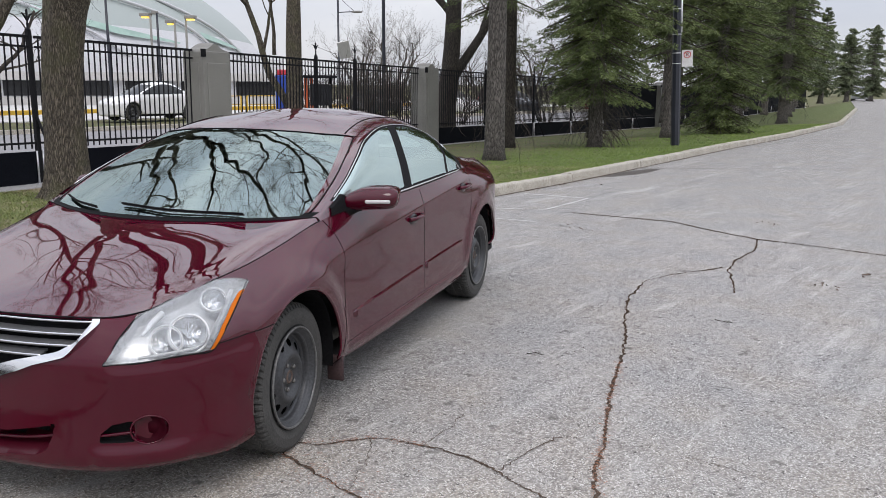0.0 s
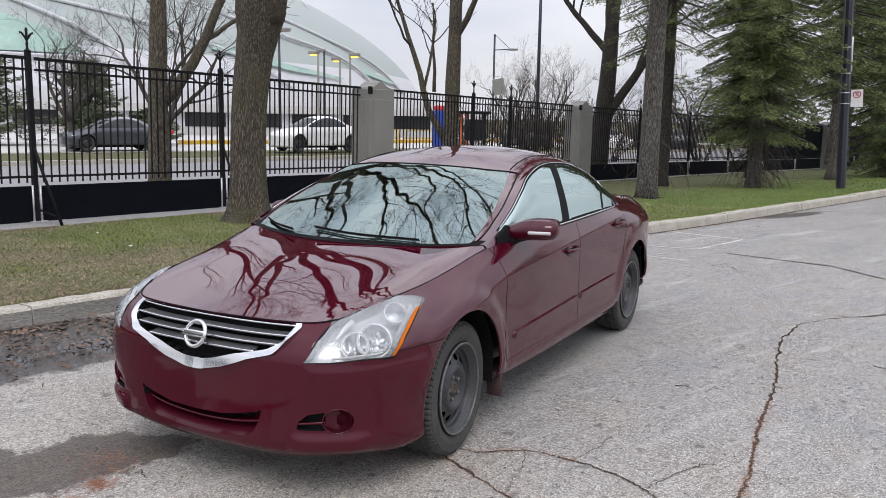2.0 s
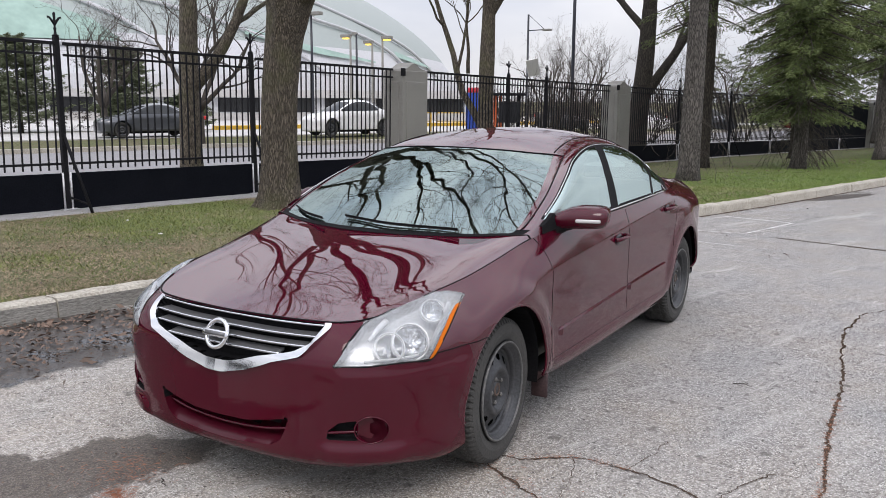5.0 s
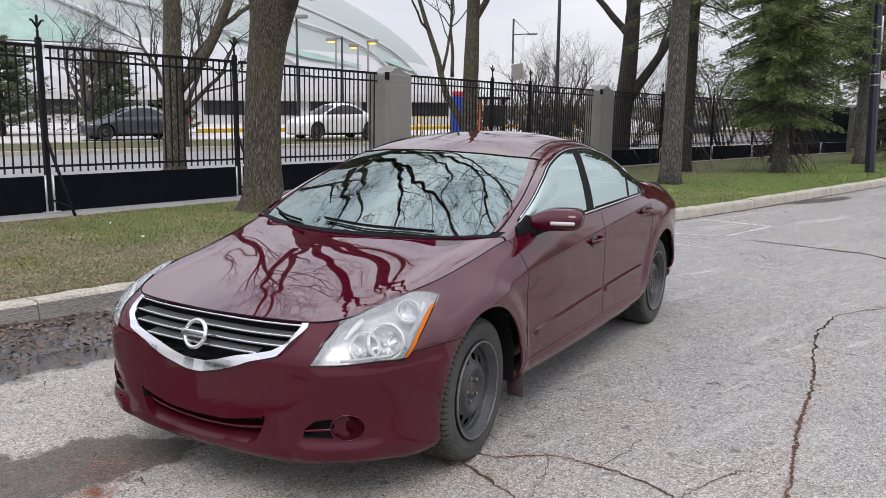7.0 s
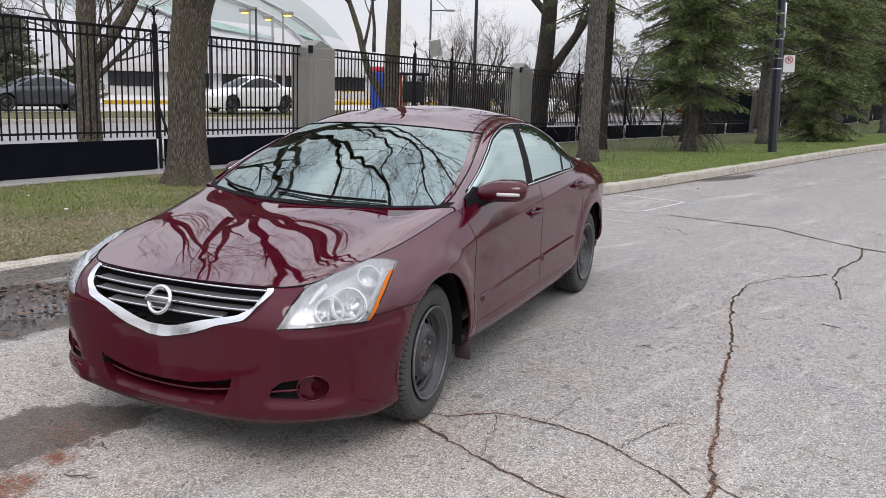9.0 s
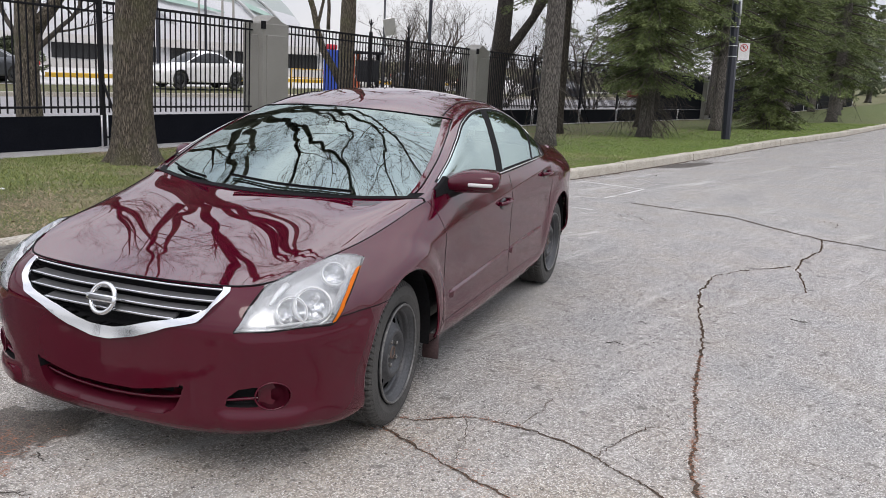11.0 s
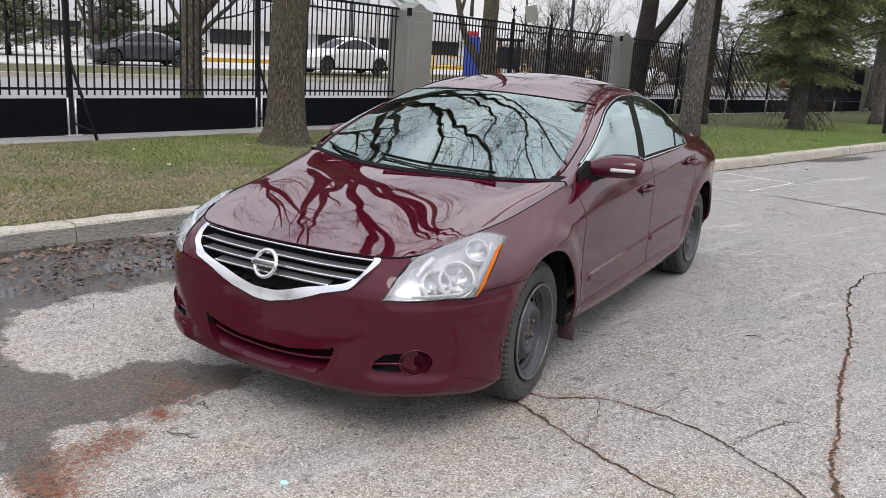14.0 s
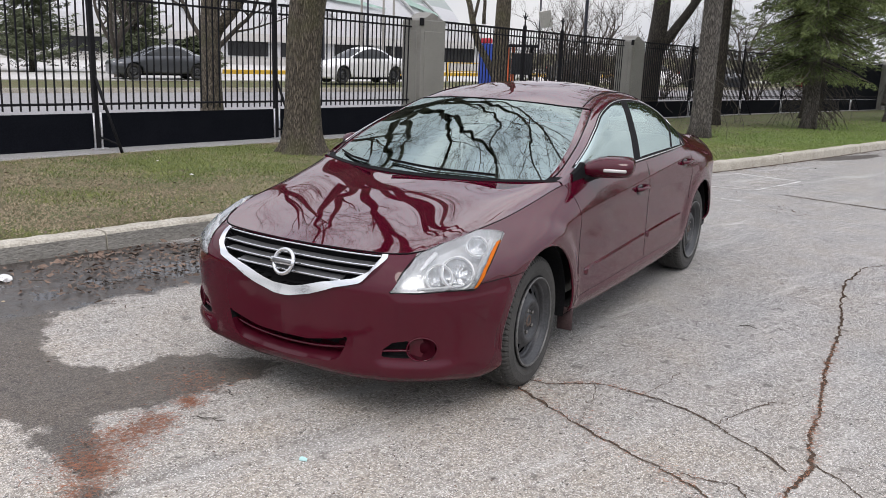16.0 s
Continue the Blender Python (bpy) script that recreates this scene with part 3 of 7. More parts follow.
# kerb: stones end to end along the verge
def kerb_stones():
    kerb = thing("kerb", "weathered pale concrete kerb along the grass verge", "kerb", kind="structure")
    ys = [-14.0]
    while ys[-1] < 60:
        ys.append(ys[-1] + 1.45)
    rng = random.Random(4)
    for a, b in zip(ys[:-1], ys[1:]):
        n = 16
        yy = np.linspace(a + 0.007, b - 0.007, n)
        prof = [(0.012, -0.03), (0.0, 0.112), (-0.012, 0.132), (-0.035, 0.14), (-0.15, 0.142), (-0.165, 0.13), (-0.165, -0.03)]
        dz = rng.uniform(-0.009, 0.009)
        dx = rng.uniform(-0.008, 0.008)
        verts = []
        for y in yy:
            for px, pz in prof:
                verts.append((float(kerb_x(y)) + px + dx + (rng.uniform(-0.007, 0.003) if -0.02 < px and pz > 0.1 else 0.0), y, pz + dz + (rng.uniform(-0.006, 0.003) if pz > 0.12 else 0.0)))
        m = len(prof)
        faces = [(i * m + k, (i + 1) * m + k, (i + 1) * m + k + 1, i * m + k + 1) for i in range(n - 1) for k in range(m - 1)]
        faces += [tuple(range(m)), tuple((n - 1) * m + k for k in range(m))[::-1]]
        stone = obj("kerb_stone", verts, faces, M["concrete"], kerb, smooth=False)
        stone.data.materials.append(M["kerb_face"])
        # faces of the near stones take the darker grime-and-shade colour
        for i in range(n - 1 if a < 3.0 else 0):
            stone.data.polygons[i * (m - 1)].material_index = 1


kerb_stones()


def strip_mesh(line, widths, z=0.004, jitter=0.006, seed=1, step=0.014):
    """A ragged strip along a polyline on the road."""
    rng = np.random.RandomState(seed)
    line = np.asarray(line, float)
    d = np.r_[0, np.cumsum(np.linalg.norm(np.diff(line, axis=0), axis=1))]
    n = max(3, int(d[-1] / step))
    t = np.linspace(0, d[-1], n)
    p = np.stack([np.interp(t, d, line[:, 0]), np.interp(t, d, line[:, 1])], 1)
    wob = np.convolve(rng.normal(0, 1, n + 6), np.ones(5) / 5, "same")[3:-3]
    tan = np.gradient(p, axis=0)
    tan /= np.linalg.norm(tan, axis=1)[:, None] + 1e-9
    nor = np.stack([-tan[:, 1], tan[:, 0]], 1)
    slow = np.interp(np.arange(n), np.arange(0, n + 12, 12), rng.normal(0, 1, len(np.arange(0, n + 12, 12))))
    p = p + rng.normal(0, jitter * 0.55, (n, 2)) + nor * (wob * jitter * 1.6 + slow * jitter * 0.8)[:, None]
    thick = np.interp(np.arange(n), np.arange(0, n + 9, 9), rng.uniform(0.35, 1.3, len(np.arange(0, n + 9, 9))))
    w = 0.5 * np.interp(t, d, np.broadcast_to(widths, (len(line),))) * thick * rng.uniform(0.6, 1.4, n)
    w[0] = w[-1] = 0.001
    a, b = p + nor * w[:, None] / 2, p - nor * w[:, None] / 2
    verts = [(x, y, z) for x, y in a] + [(x, y, z) for x, y in b]
    faces = [(i + 1, i, n + i, n + i + 1) for i in range(n - 1)]
    return verts, faces


CRACKS = [
    ([(2.09, -0.75), (2.1, -0.4), (2.16, -0.1), (2.11, 0.2), (2.1, 0.4), (2.09, 0.6), (2.06, 0.92), (2.05, 1.25), (2.04, 1.64), (2.02, 2.1), (1.98, 2.45), (1.94, 2.8), (1.92, 3.2), (1.99, 3.75), (2.16, 4.05), (2.37, 4.27), (2.61, 4.55)], 0.036),
    ([(0.77, 7.25), (1.41, 7.1), (2.02, 6.96), (2.41, 6.53), (2.92, 6.09), (3.39, 5.9), (4.01, 5.62), (6.0, 5.0), (9.0, 4.4)], 0.075),
    ([(2.93, 6.1), (2.87, 5.41), (2.69, 4.86), (2.63, 4.39), (2.68, 3.86), (2.68, 3.57)], 0.036),
    ([(0.5, 0.02), (0.9, 0.05), (1.11, 0.2), (1.36, 0.2), (1.57, 0.15), (1.7, 0.08), (1.94, -0.09), (2.09, -0.21)], 0.024),
    ([(0.55, 0.1), (0.77, -0.05), (1.01, -0.19), (1.3, -0.34), (1.68, -0.5), (1.8, -0.55), (2.0, -0.75), (2.2, -1.2)], 0.024),
    ([(1.68, -0.5), (1.93, -0.45), (1.99, -0.53)], 0.012),
    ([(2.16, -0.09), (2.3, -0.2), (2.37, -0.28), (2.6, -0.7)], 0.02),
    ([(1.35, 0.2), (1.4, 0.4), (1.42, 0.6)], 0.009),
    ([(1.72, 0.08), (1.89, 0.47), (2.06, 0.52)], 0.01),
    ([(1.1, 0.2), (1.2, -0.1), (1.22, -0.3)], 0.006),
    ([(2.06, 0.5), (2.5, 0.45), (3.1, 0.2)], 0.006),
    ([(5.2, 9.0), (6.5, 8.2), (9.0, 7.9)], 0.035),
    ([(1.0, 13.4), (4.0, 14.4), (9.0, 14.0)], 0.05),
]
for i, (line, w) in enumerate(CRACKS):
    v, f = strip_mesh(line, w, seed=i + 3)
    tagged(obj("crack", v, f, M["crack"], road, "dark crack filled with dirt"), kind="")

# faded parking marks
for line, w in [([(0.42, 7.37), (-0.2, 7.28)], 0.1), ([(0.77, 8.65), (0.42, 7.37)], 0.08), ([(-0.2, 8.85), (0.77, 8.65)], 0.07), ([(-0.3, 6.5), (0.5, 6.4)], 0.04)]:
    v, f = strip_mesh(line, w, 0.006, 0.002, 9, 0.03)
    obj("painted_mark", v, f, M["road_paint"], road, "faded white paint mark")


# dirt washed to the foot of the kerb
GUTTER_LINE = [(float(kerb_x(y)) + 0.02, y) for y in np.arange(1.5, 34, 0.7)]
v, f = strip_mesh(GUTTER_LINE, 0.12, 0.005, 0.004, 21, 0.03)
obj("gutter_dirt", v, f, M["crack"], road, "dark dirt along the foot of the kerb")


# ---------------------------------------------------------------- parked sedan
# Shoulder line from the nose round to the tail (x, y, z), and the widest outline below it (x, y, lowest z).
EDGE = np.array([
    (0, -0.785, 0.745), (0.25, -0.775, 0.747), (0.47, -0.738, 0.748), (0.575, -0.66, 0.755), (0.63, -0.545, 0.785),
    (0.68, -0.38, 0.815), (0.72, -0.15, 0.845), (0.75, 0.08, 0.888), (0.775, 0.28, 0.932), (0.80, 0.46, 0.958),
    (0.82, 0.8, 0.966), (0.828, 1.3, 0.968), (0.828, 1.8, 0.974), (0.815, 2.3, 0.984), (0.785, 2.65, 0.993),
    (0.745, 2.9, 0.995), (0.70, 3.2, 0.98), (0.63, 3.5, 0.96), (0.48, 3.68, 0.96), (0.25, 3.73, 0.965), (0, 3.74, 0.97)])
OUT = np.array([
    (0, -0.885, 0.19), (0.28, -0.875, 0.19), (0.52, -0.83, 0.195), (0.68, -0.74, 0.195), (0.77, -0.63, 0.18),
    (0.838, -0.44, 0.155), (0.868, -0.17, 0.175), (0.878, 0.08, 0.24), (0.874, 0.3, 0.258), (0.868, 0.55, 0.262),
    (0.868, 0.85, 0.262), (0.868, 1.3, 0.262), (0.87, 1.8, 0.262), (0.878, 2.3, 0.265), (0.886, 2.7, 0.285),
    (0.875, 3.0, 0.31), (0.84, 3.28, 0.33), (0.75, 3.55, 0.34), (0.6, 3.75, 0.35), (0.3, 3.82, 0.36), (0, 3.835, 0.36)])
BAND_Z = [0.0, 0.09, 0.36, 0.62, 0.765, 0.9, 1.0]
BAND_W = [0.45, 0.93, 0.985, 0.985, 0.965, 0.56, 0.0]
NB = len(BAND_Z) - 1
# Rows over the top: y on the shoulder line, roof-rail x and z, centre-line y and z.
ROWS = np.array([
    (-0.55, 0.46, 0.757, -0.785, 0.745), (-0.38, 0.53, 0.822, -0.59, 0.805), (-0.15, 0.56, 0.868, -0.34, 0.865),
    (0.08, 0.59, 0.912, -0.12, 0.912), (0.27, 0.62, 0.945, 0.06, 0.94), (0.38, 0.755, 0.972, 0.14, 0.957),
    (0.66, 0.755, 1.085, 0.40, 1.09), (0.95, 0.70, 1.195, 0.68, 1.225), (1.2, 0.638, 1.275, 0.95, 1.335),
    (1.52, 0.598, 1.33, 1.42, 1.405), (1.92, 0.598, 1.318, 1.9, 1.41), (2.25, 0.64, 1.235, 2.3, 1.362),
    (2.52, 0.695, 1.1, 2.66, 1.235), (2.8, 0.72, 1.015, 2.98, 1.075), (3.2, 0.60, 1.0, 3.3, 1.005), (3.55, 0.52, 0.97, 3.725, 0.975)])


def spline(points, u):
    """Catmull-Rom through the points at parameters u (0 .. n-1)."""
    p = np.asarray(points, float)
    u = np.clip(np.asarray(u, float), 0, len(p) - 1)
    i = np.minimum(u.astype(int), len(p) - 2)
    f = (u - i)[..., None]
    g = np.concatenate([2 * p[:1] - p[1:2], p, 2 * p[-1:] - p[-2:-1]])
    a, b, c, d = g[i], g[i + 1], g[i + 2], g[i + 3]
    return 0.5 * (2 * b + (c - a) * f + (2 * a - 5 * b + 4 * c - d) * f ** 2 + (3 * b - a - 3 * c + d) * f ** 3)


_es = spline(EDGE, np.linspace(4, 17.5, 600))


def edge_at(y):
    return np.array([np.interp(y, _es[:, 1], _es[:, 0]), y, np.interp(y, _es[:, 1], _es[:, 2])])


def band_point(s, v):
    """Side band: s along the outline, v up from the sill."""
    s = np.asarray(s, float)
    e, o = spline(EDGE, s), spline(OUT, s)
    nodes = []
    for fz, w in zip(BAND_Z, BAND_W):
        xy = e[..., :2] + (o[..., :2] - e[..., :2]) * w
        z = o[..., 2] + (e[..., 2] - o[..., 2]) * fz
        nodes.append(np.concatenate([xy, z[..., None]], -1))
    return nodes


def smoothstep(x):
    x = np.clip(x, 0, 1)
    return x * x * (3 - 2 * x)


def relief(p, s):
    """Pressed forms on the side band: flared arches, the brow under the lamps, the shoulder crease."""
    p, s = np.asarray(p, float), np.asarray(s, float)
    e, o = spline(EDGE, s), spline(OUT, s)
    d = o[..., :2] - e[..., :2]
    d = d / (np.linalg.norm(d, axis=-1, keepdims=True) + 1e-9)
    y, z = p[..., 1], p[..., 2]
    low = smoothstep((z - 0.22) / 0.08)
    h = 0.0
    for c in ((0.0, 0.347), (2.805, 0.347)):
        r = np.hypot(y - c[0], z - c[1])
        h = h + 0.017 * smoothstep((0.50 - r) / 0.10) * low * (p[..., 0] > 0.6) * smoothstep((z - 0.3) / 0.2 + (y > c[0]))
    brow = smoothstep((0.608 - z) / 0.045) * (1 - smoothstep((0.57 - z) / 0.2))
    h = h + 0.010 * brow * smoothstep((s - 1.9) / 0.5) * (1 - smoothstep((s - 4.9) / 0.8))
    zc = 0.785 + 0.07 * (y - 0.41)
    h = h + 0.008 * np.exp(-np.abs(z - zc) / 0.05) * smoothstep((y - 0.2) / 0.5) * (1 - smoothstep((y - 2.6) / 0.5)) * (p[..., 0] > 0.6)
    # skirt: the sill kicks out under the doors
    h = h + 0.012 * smoothstep((0.345 - z) / 0.03) * smoothstep((y - 0.42) / 0.1) * (1 - smoothstep((y - 2.3) / 0.1))
    # chin: the lip under the intake and fog lamps stands proud
    h = h + 0.017 * smoothstep((0.312 - z) / 0.02) * smoothstep((z - 0.2) / 0.05) * smoothstep((s - 1.7) / 0.3) * (1 - smoothstep((s - 3.4) / 1.0))
    q = p.copy()
    q[..., :2] += d * np.asarray(h)[..., None]
    return q


def band_grid(ns, nv):
    s = np.linspace(0, 20, ns)
    nodes = np.stack(band_point(s, None), 0)
    v = np.linspace(0, NB, nv)
    g = np.stack([spline(nodes[:, i], v) for i in range(ns)], 0)
    return relief(g, np.repeat(s[:, None], nv, 1)), s, v


def top_nodes():
    rows = []
    for k, (ye, xr, zr, yc, zc) in enumerate(ROWS):
        e = edge_at(ye)
        if k == 0:
            rows.append(spline(EDGE, np.array([4.0, 3.2, 2.2, 1.4, 0.7, 0.0])))
            continue
        hood = k < 5 or k > 13
        r = np.array([xr, ye + (yc - ye) * (0.25 if hood else 0.06), zr])
        mid = (e + r) / 2 + (np.array([0.006, 0, 0.012]) if hood else np.array([0.016, 0, 0.008]))
        row = [e, mid, r]
        for fx, fz in ((0.68, 0.62), (0.34, 0.91), (0.0, 1.0)):
            row.append(np.array([xr * fx, r[1] + (yc - r[1]) * (1 - fx * fx), zr + (zc - zr) * fz]))
        rows.append(np.array(row))
    return np.array(rows)


def top_grid(nu, nt):
    nodes = top_nodes()
    u = np.linspace(0, len(nodes) - 1, nu)
    t = np.linspace(0, 5, nt)
    cols = np.stack([spline(nodes[:, j], u) for j in range(6)], 1)
    # the centre line is a mirror plane: carry the curve past it for a level crown
    g = np.stack([spline(np.concatenate([cols[i], [cols[i][4] * np.array([-1, 1, 1])]]), t) for i in range(nu)], 0)
    g[:, -1, 0] = 0.0
    return g, u, t


def top_point(u, t):
    nodes = top_nodes()
    cols = np.stack([spline(nodes[:, j], np.asarray([u], float))[0] for j in range(6)], 0)
    return spline(np.concatenate([cols, [cols[4] * np.array([-1, 1, 1])]]), np.asarray([t], float))[0]


def u_of_y(y):
    """Row parameter at which the shoulder point lies at y."""
    return float(np.interp(y, ROWS[:, 0], np.arange(len(ROWS))))


def poly_sd(p, q, poly):
    """Signed distance to a polygon, negative inside."""
    poly = np.asarray(poly, float)
    P = np.stack([p, q], -1)
    best = np.full(len(P), 1e9)
    inside = np.zeros(len(P), bool)
    for a, b in zip(poly, np.roll(poly, -1, 0)):
        d = b - a
        h = np.clip(((P - a) @ d) / (d @ d), 0, 1)
        best = np.minimum(best, np.linalg.norm(P - a - h[:, None] * d, axis=1))
        cross = ((a[1] > P[:, 1]) != (b[1] > P[:, 1])) & (P[:, 0] < (b[0] - a[0]) * (P[:, 1] - a[1]) / (b[1] - a[1] + 1e-12) + a[0])
        inside ^= cross
    return np.where(inside, -best, best)


class Shell:
    """Half a skin, cut along curves in its own parameters and split into panels."""

    def __init__(self, grid, a, b, flip=False):
        n, m = grid.shape[:2]
        self.bm = bmesh.new()
        self.la = self.bm.verts.layers.float.new("a")
        self.lb = self.bm.verts.layers.float.new("b")
        vs = []
        for i in range(n):
            for j in range(m):
                v = self.bm.verts.new(grid[i, j])
                v[self.la], v[self.lb] = a[i], b[j]
                vs.append(v)
        for i in range(n - 1):
            for j in range(m - 1):
                try:
                    q = (vs[i * m + j], vs[i * m + j + 1], vs[(i + 1) * m + j + 1], vs[(i + 1) * m + j])
                    self.bm.faces.new(q[::-1] if flip else q)
                except ValueError:
                    pass

    def arrays(self):
        A = np.array([v[self.la] for v in self.bm.verts])
        B = np.array([v[self.lb] for v in self.bm.verts])
        C = np.array([v.co[:] for v in self.bm.verts])
        return A, B, C

    def cut(self, phi):
        bm = self.bm
        bm.verts.index_update()
        val = phi(*self.arrays())
        val = np.where(np.abs(val) < 1e-6, 1e-6, val)
        made = []
        for e in bm.edges[:]:
            p, q = e.verts
            fa, fb = val[p.index], val[q.index]
            if fa * fb < 0:
                t = fa / (fa - fb)
                a0, a1, b0, b1 = p[self.la], q[self.la], p[self.lb], q[self.lb]
                _, nv = bmesh.utils.edge_split(e, p, t)
                nv[self.la], nv[self.lb] = a0 + (a1 - a0) * t, b0 + (b1 - b0) * t
                made.append(nv)
        if made:
            bmesh.ops.connect_verts(bm, verts=made)

    def panels(self, classify):
        """Sort the faces by name: name -> (verts, faces, normals), mirrored to both sides."""
        bm = self.bm
        bm.normal_update()
        bm.verts.index_update()
        A, B, C = self.arrays()
        N = np.array([v.normal[:] for v in bm.verts])
        out = {}
        for f in bm.faces:
            idx = [v.index for v in f.verts]
            name = classify(A[idx].mean(), B[idx].mean(), C[idx].mean(0))
            if name:
                out.setdefault(name, []).append(idx)
        res = {}
        for name, faces in out.items():
            used = sorted({i for f in faces for i in f})
            at = {i: k for k, i in enumerate(used)}
            res[name] = (C[used], [tuple(at[i] for i in f) for f in faces], N[used])
        return res


def mirrored(d):
    v, f, n = d
    s = np.array([-1.0, 1, 1])
    return v * s, [tuple(reversed(q)) for q in f], n * s


def both(d):
    v, f, n = d
    n = np.where(np.abs(v[:, :1]) < 1e-4, n * np.array([0.0, 1, 1]), n)
    mv, mf, mn = mirrored((v, f, n))
    k = len(v)
    return np.concatenate([v, mv]), list(f) + [tuple(i + k for i in q) for q in mf], np.concatenate([n, mn])


def calm(d, deg):
    """Normals of a panel evened out to a low-order field, as pressed glass and steel have."""
    v, f, n = d
    c = v.mean(0)
    x, y = v[:, 0], v[:, 1] - c[1]
    A = np.stack([x ** i * y ** j for i in range(deg + 1) for j in range(deg + 1 - i)], 1)
    m = A @ np.linalg.lstsq(A, n, rcond=None)[0]
    return v, f, m / np.linalg.norm(m, axis=1)[:, None]


def tray(d, depth, rim=0.0):
    """A recess behind an opening: its floor set back, and walls from its rim."""
    v, f, n = d
    back = v - n * depth
    count = {}
    for q in f:
        for a, b in zip(q, q[1:] + q[:1]):
            key = (min(a, b), max(a, b))
            count[key] = None if key in count else (a, b)
    k = len(v)
    faces = [tuple(i + k for i in q) for q in f]
    for e in count.values():
        if e and not (abs(v[e[0]][0]) < 1e-4 and abs(v[e[1]][0]) < 1e-4):
            a, b = e
            faces.append((a, b, b + k, a + k))
    return np.concatenate([v - n * rim, back]), faces


ARCH_F, ARCH_R, ARCH_RAD = (0.0, 0.347), (2.805, 0.347), 0.366
WIN_F = [(0.60, 0.14), (1.37, 0.14), (1.585, 1.84), (0.52, 1.84)]
WIN_R = [(1.485, 0.14), (2.12, 0.14), (2.25, 1.0), (2.28, 1.84), (1.70, 1.84)]
WIN_Q = [(2.17, 0.14), (2.38, 0.14), (2.44, 0.8), (2.43, 1.4), (2.36, 1.84), (2.325, 1.84), (2.29, 1.0)]
HEAD = [(2.12, 0.612), (2.42, 0.69), (2.85, 0.74), (3.3, 0.80), (3.5, 0.9), (5.1, 0.92), (5.18, 0.82), (5.42, 0.817), (5.6, 0.81), (5.73, 0.797), (5.29, 0.745), (4.85, 0.68), (4.49, 0.616), (3.49, 0.622), (2.77, 0.615)]
AMBER = [(5.55, 0.776), (5.29, 0.745), (4.85, 0.68), (4.49, 0.616), (4.41, 0.617), (4.74, 0.682), (5.14, 0.742), (5.4, 0.772)]
GRILLE = [(-1, 0.9), (2.02, 0.9), (2.02, 0.735), (1.8, 0.692), (1.52, 0.634), (1.05, 0.606), (0.55, 0.558), (0.15, 0.531), (-1, 0.528)]
GRILLE_IN = [(-1, 0.9), (1.87, 0.9), (1.87, 0.737), (1.64, 0.68), (1.38, 0.65), (0.76, 0.617), (0.4, 0.588), (0.2, 0.576), (-1, 0.572)]
INTAKE = [(-1, 0.338), (0.5, 0.348), (1.27, 0.388), (1.24, 0.35), (1.12, 0.292), (0.94, 0.268), (0.3, 0.252), (-1, 0.248)]
FOG_SLOT = [(1.96, 0.328), (2.0, 0.362), (2.2, 0.395), (2.5, 0.405), (2.62, 0.405), (2.62, 0.328)]
FOG_R = 0.052


def door_front(z):
    return 0.445 - 0.35 * np.clip(0.5 - z, 0, 1)


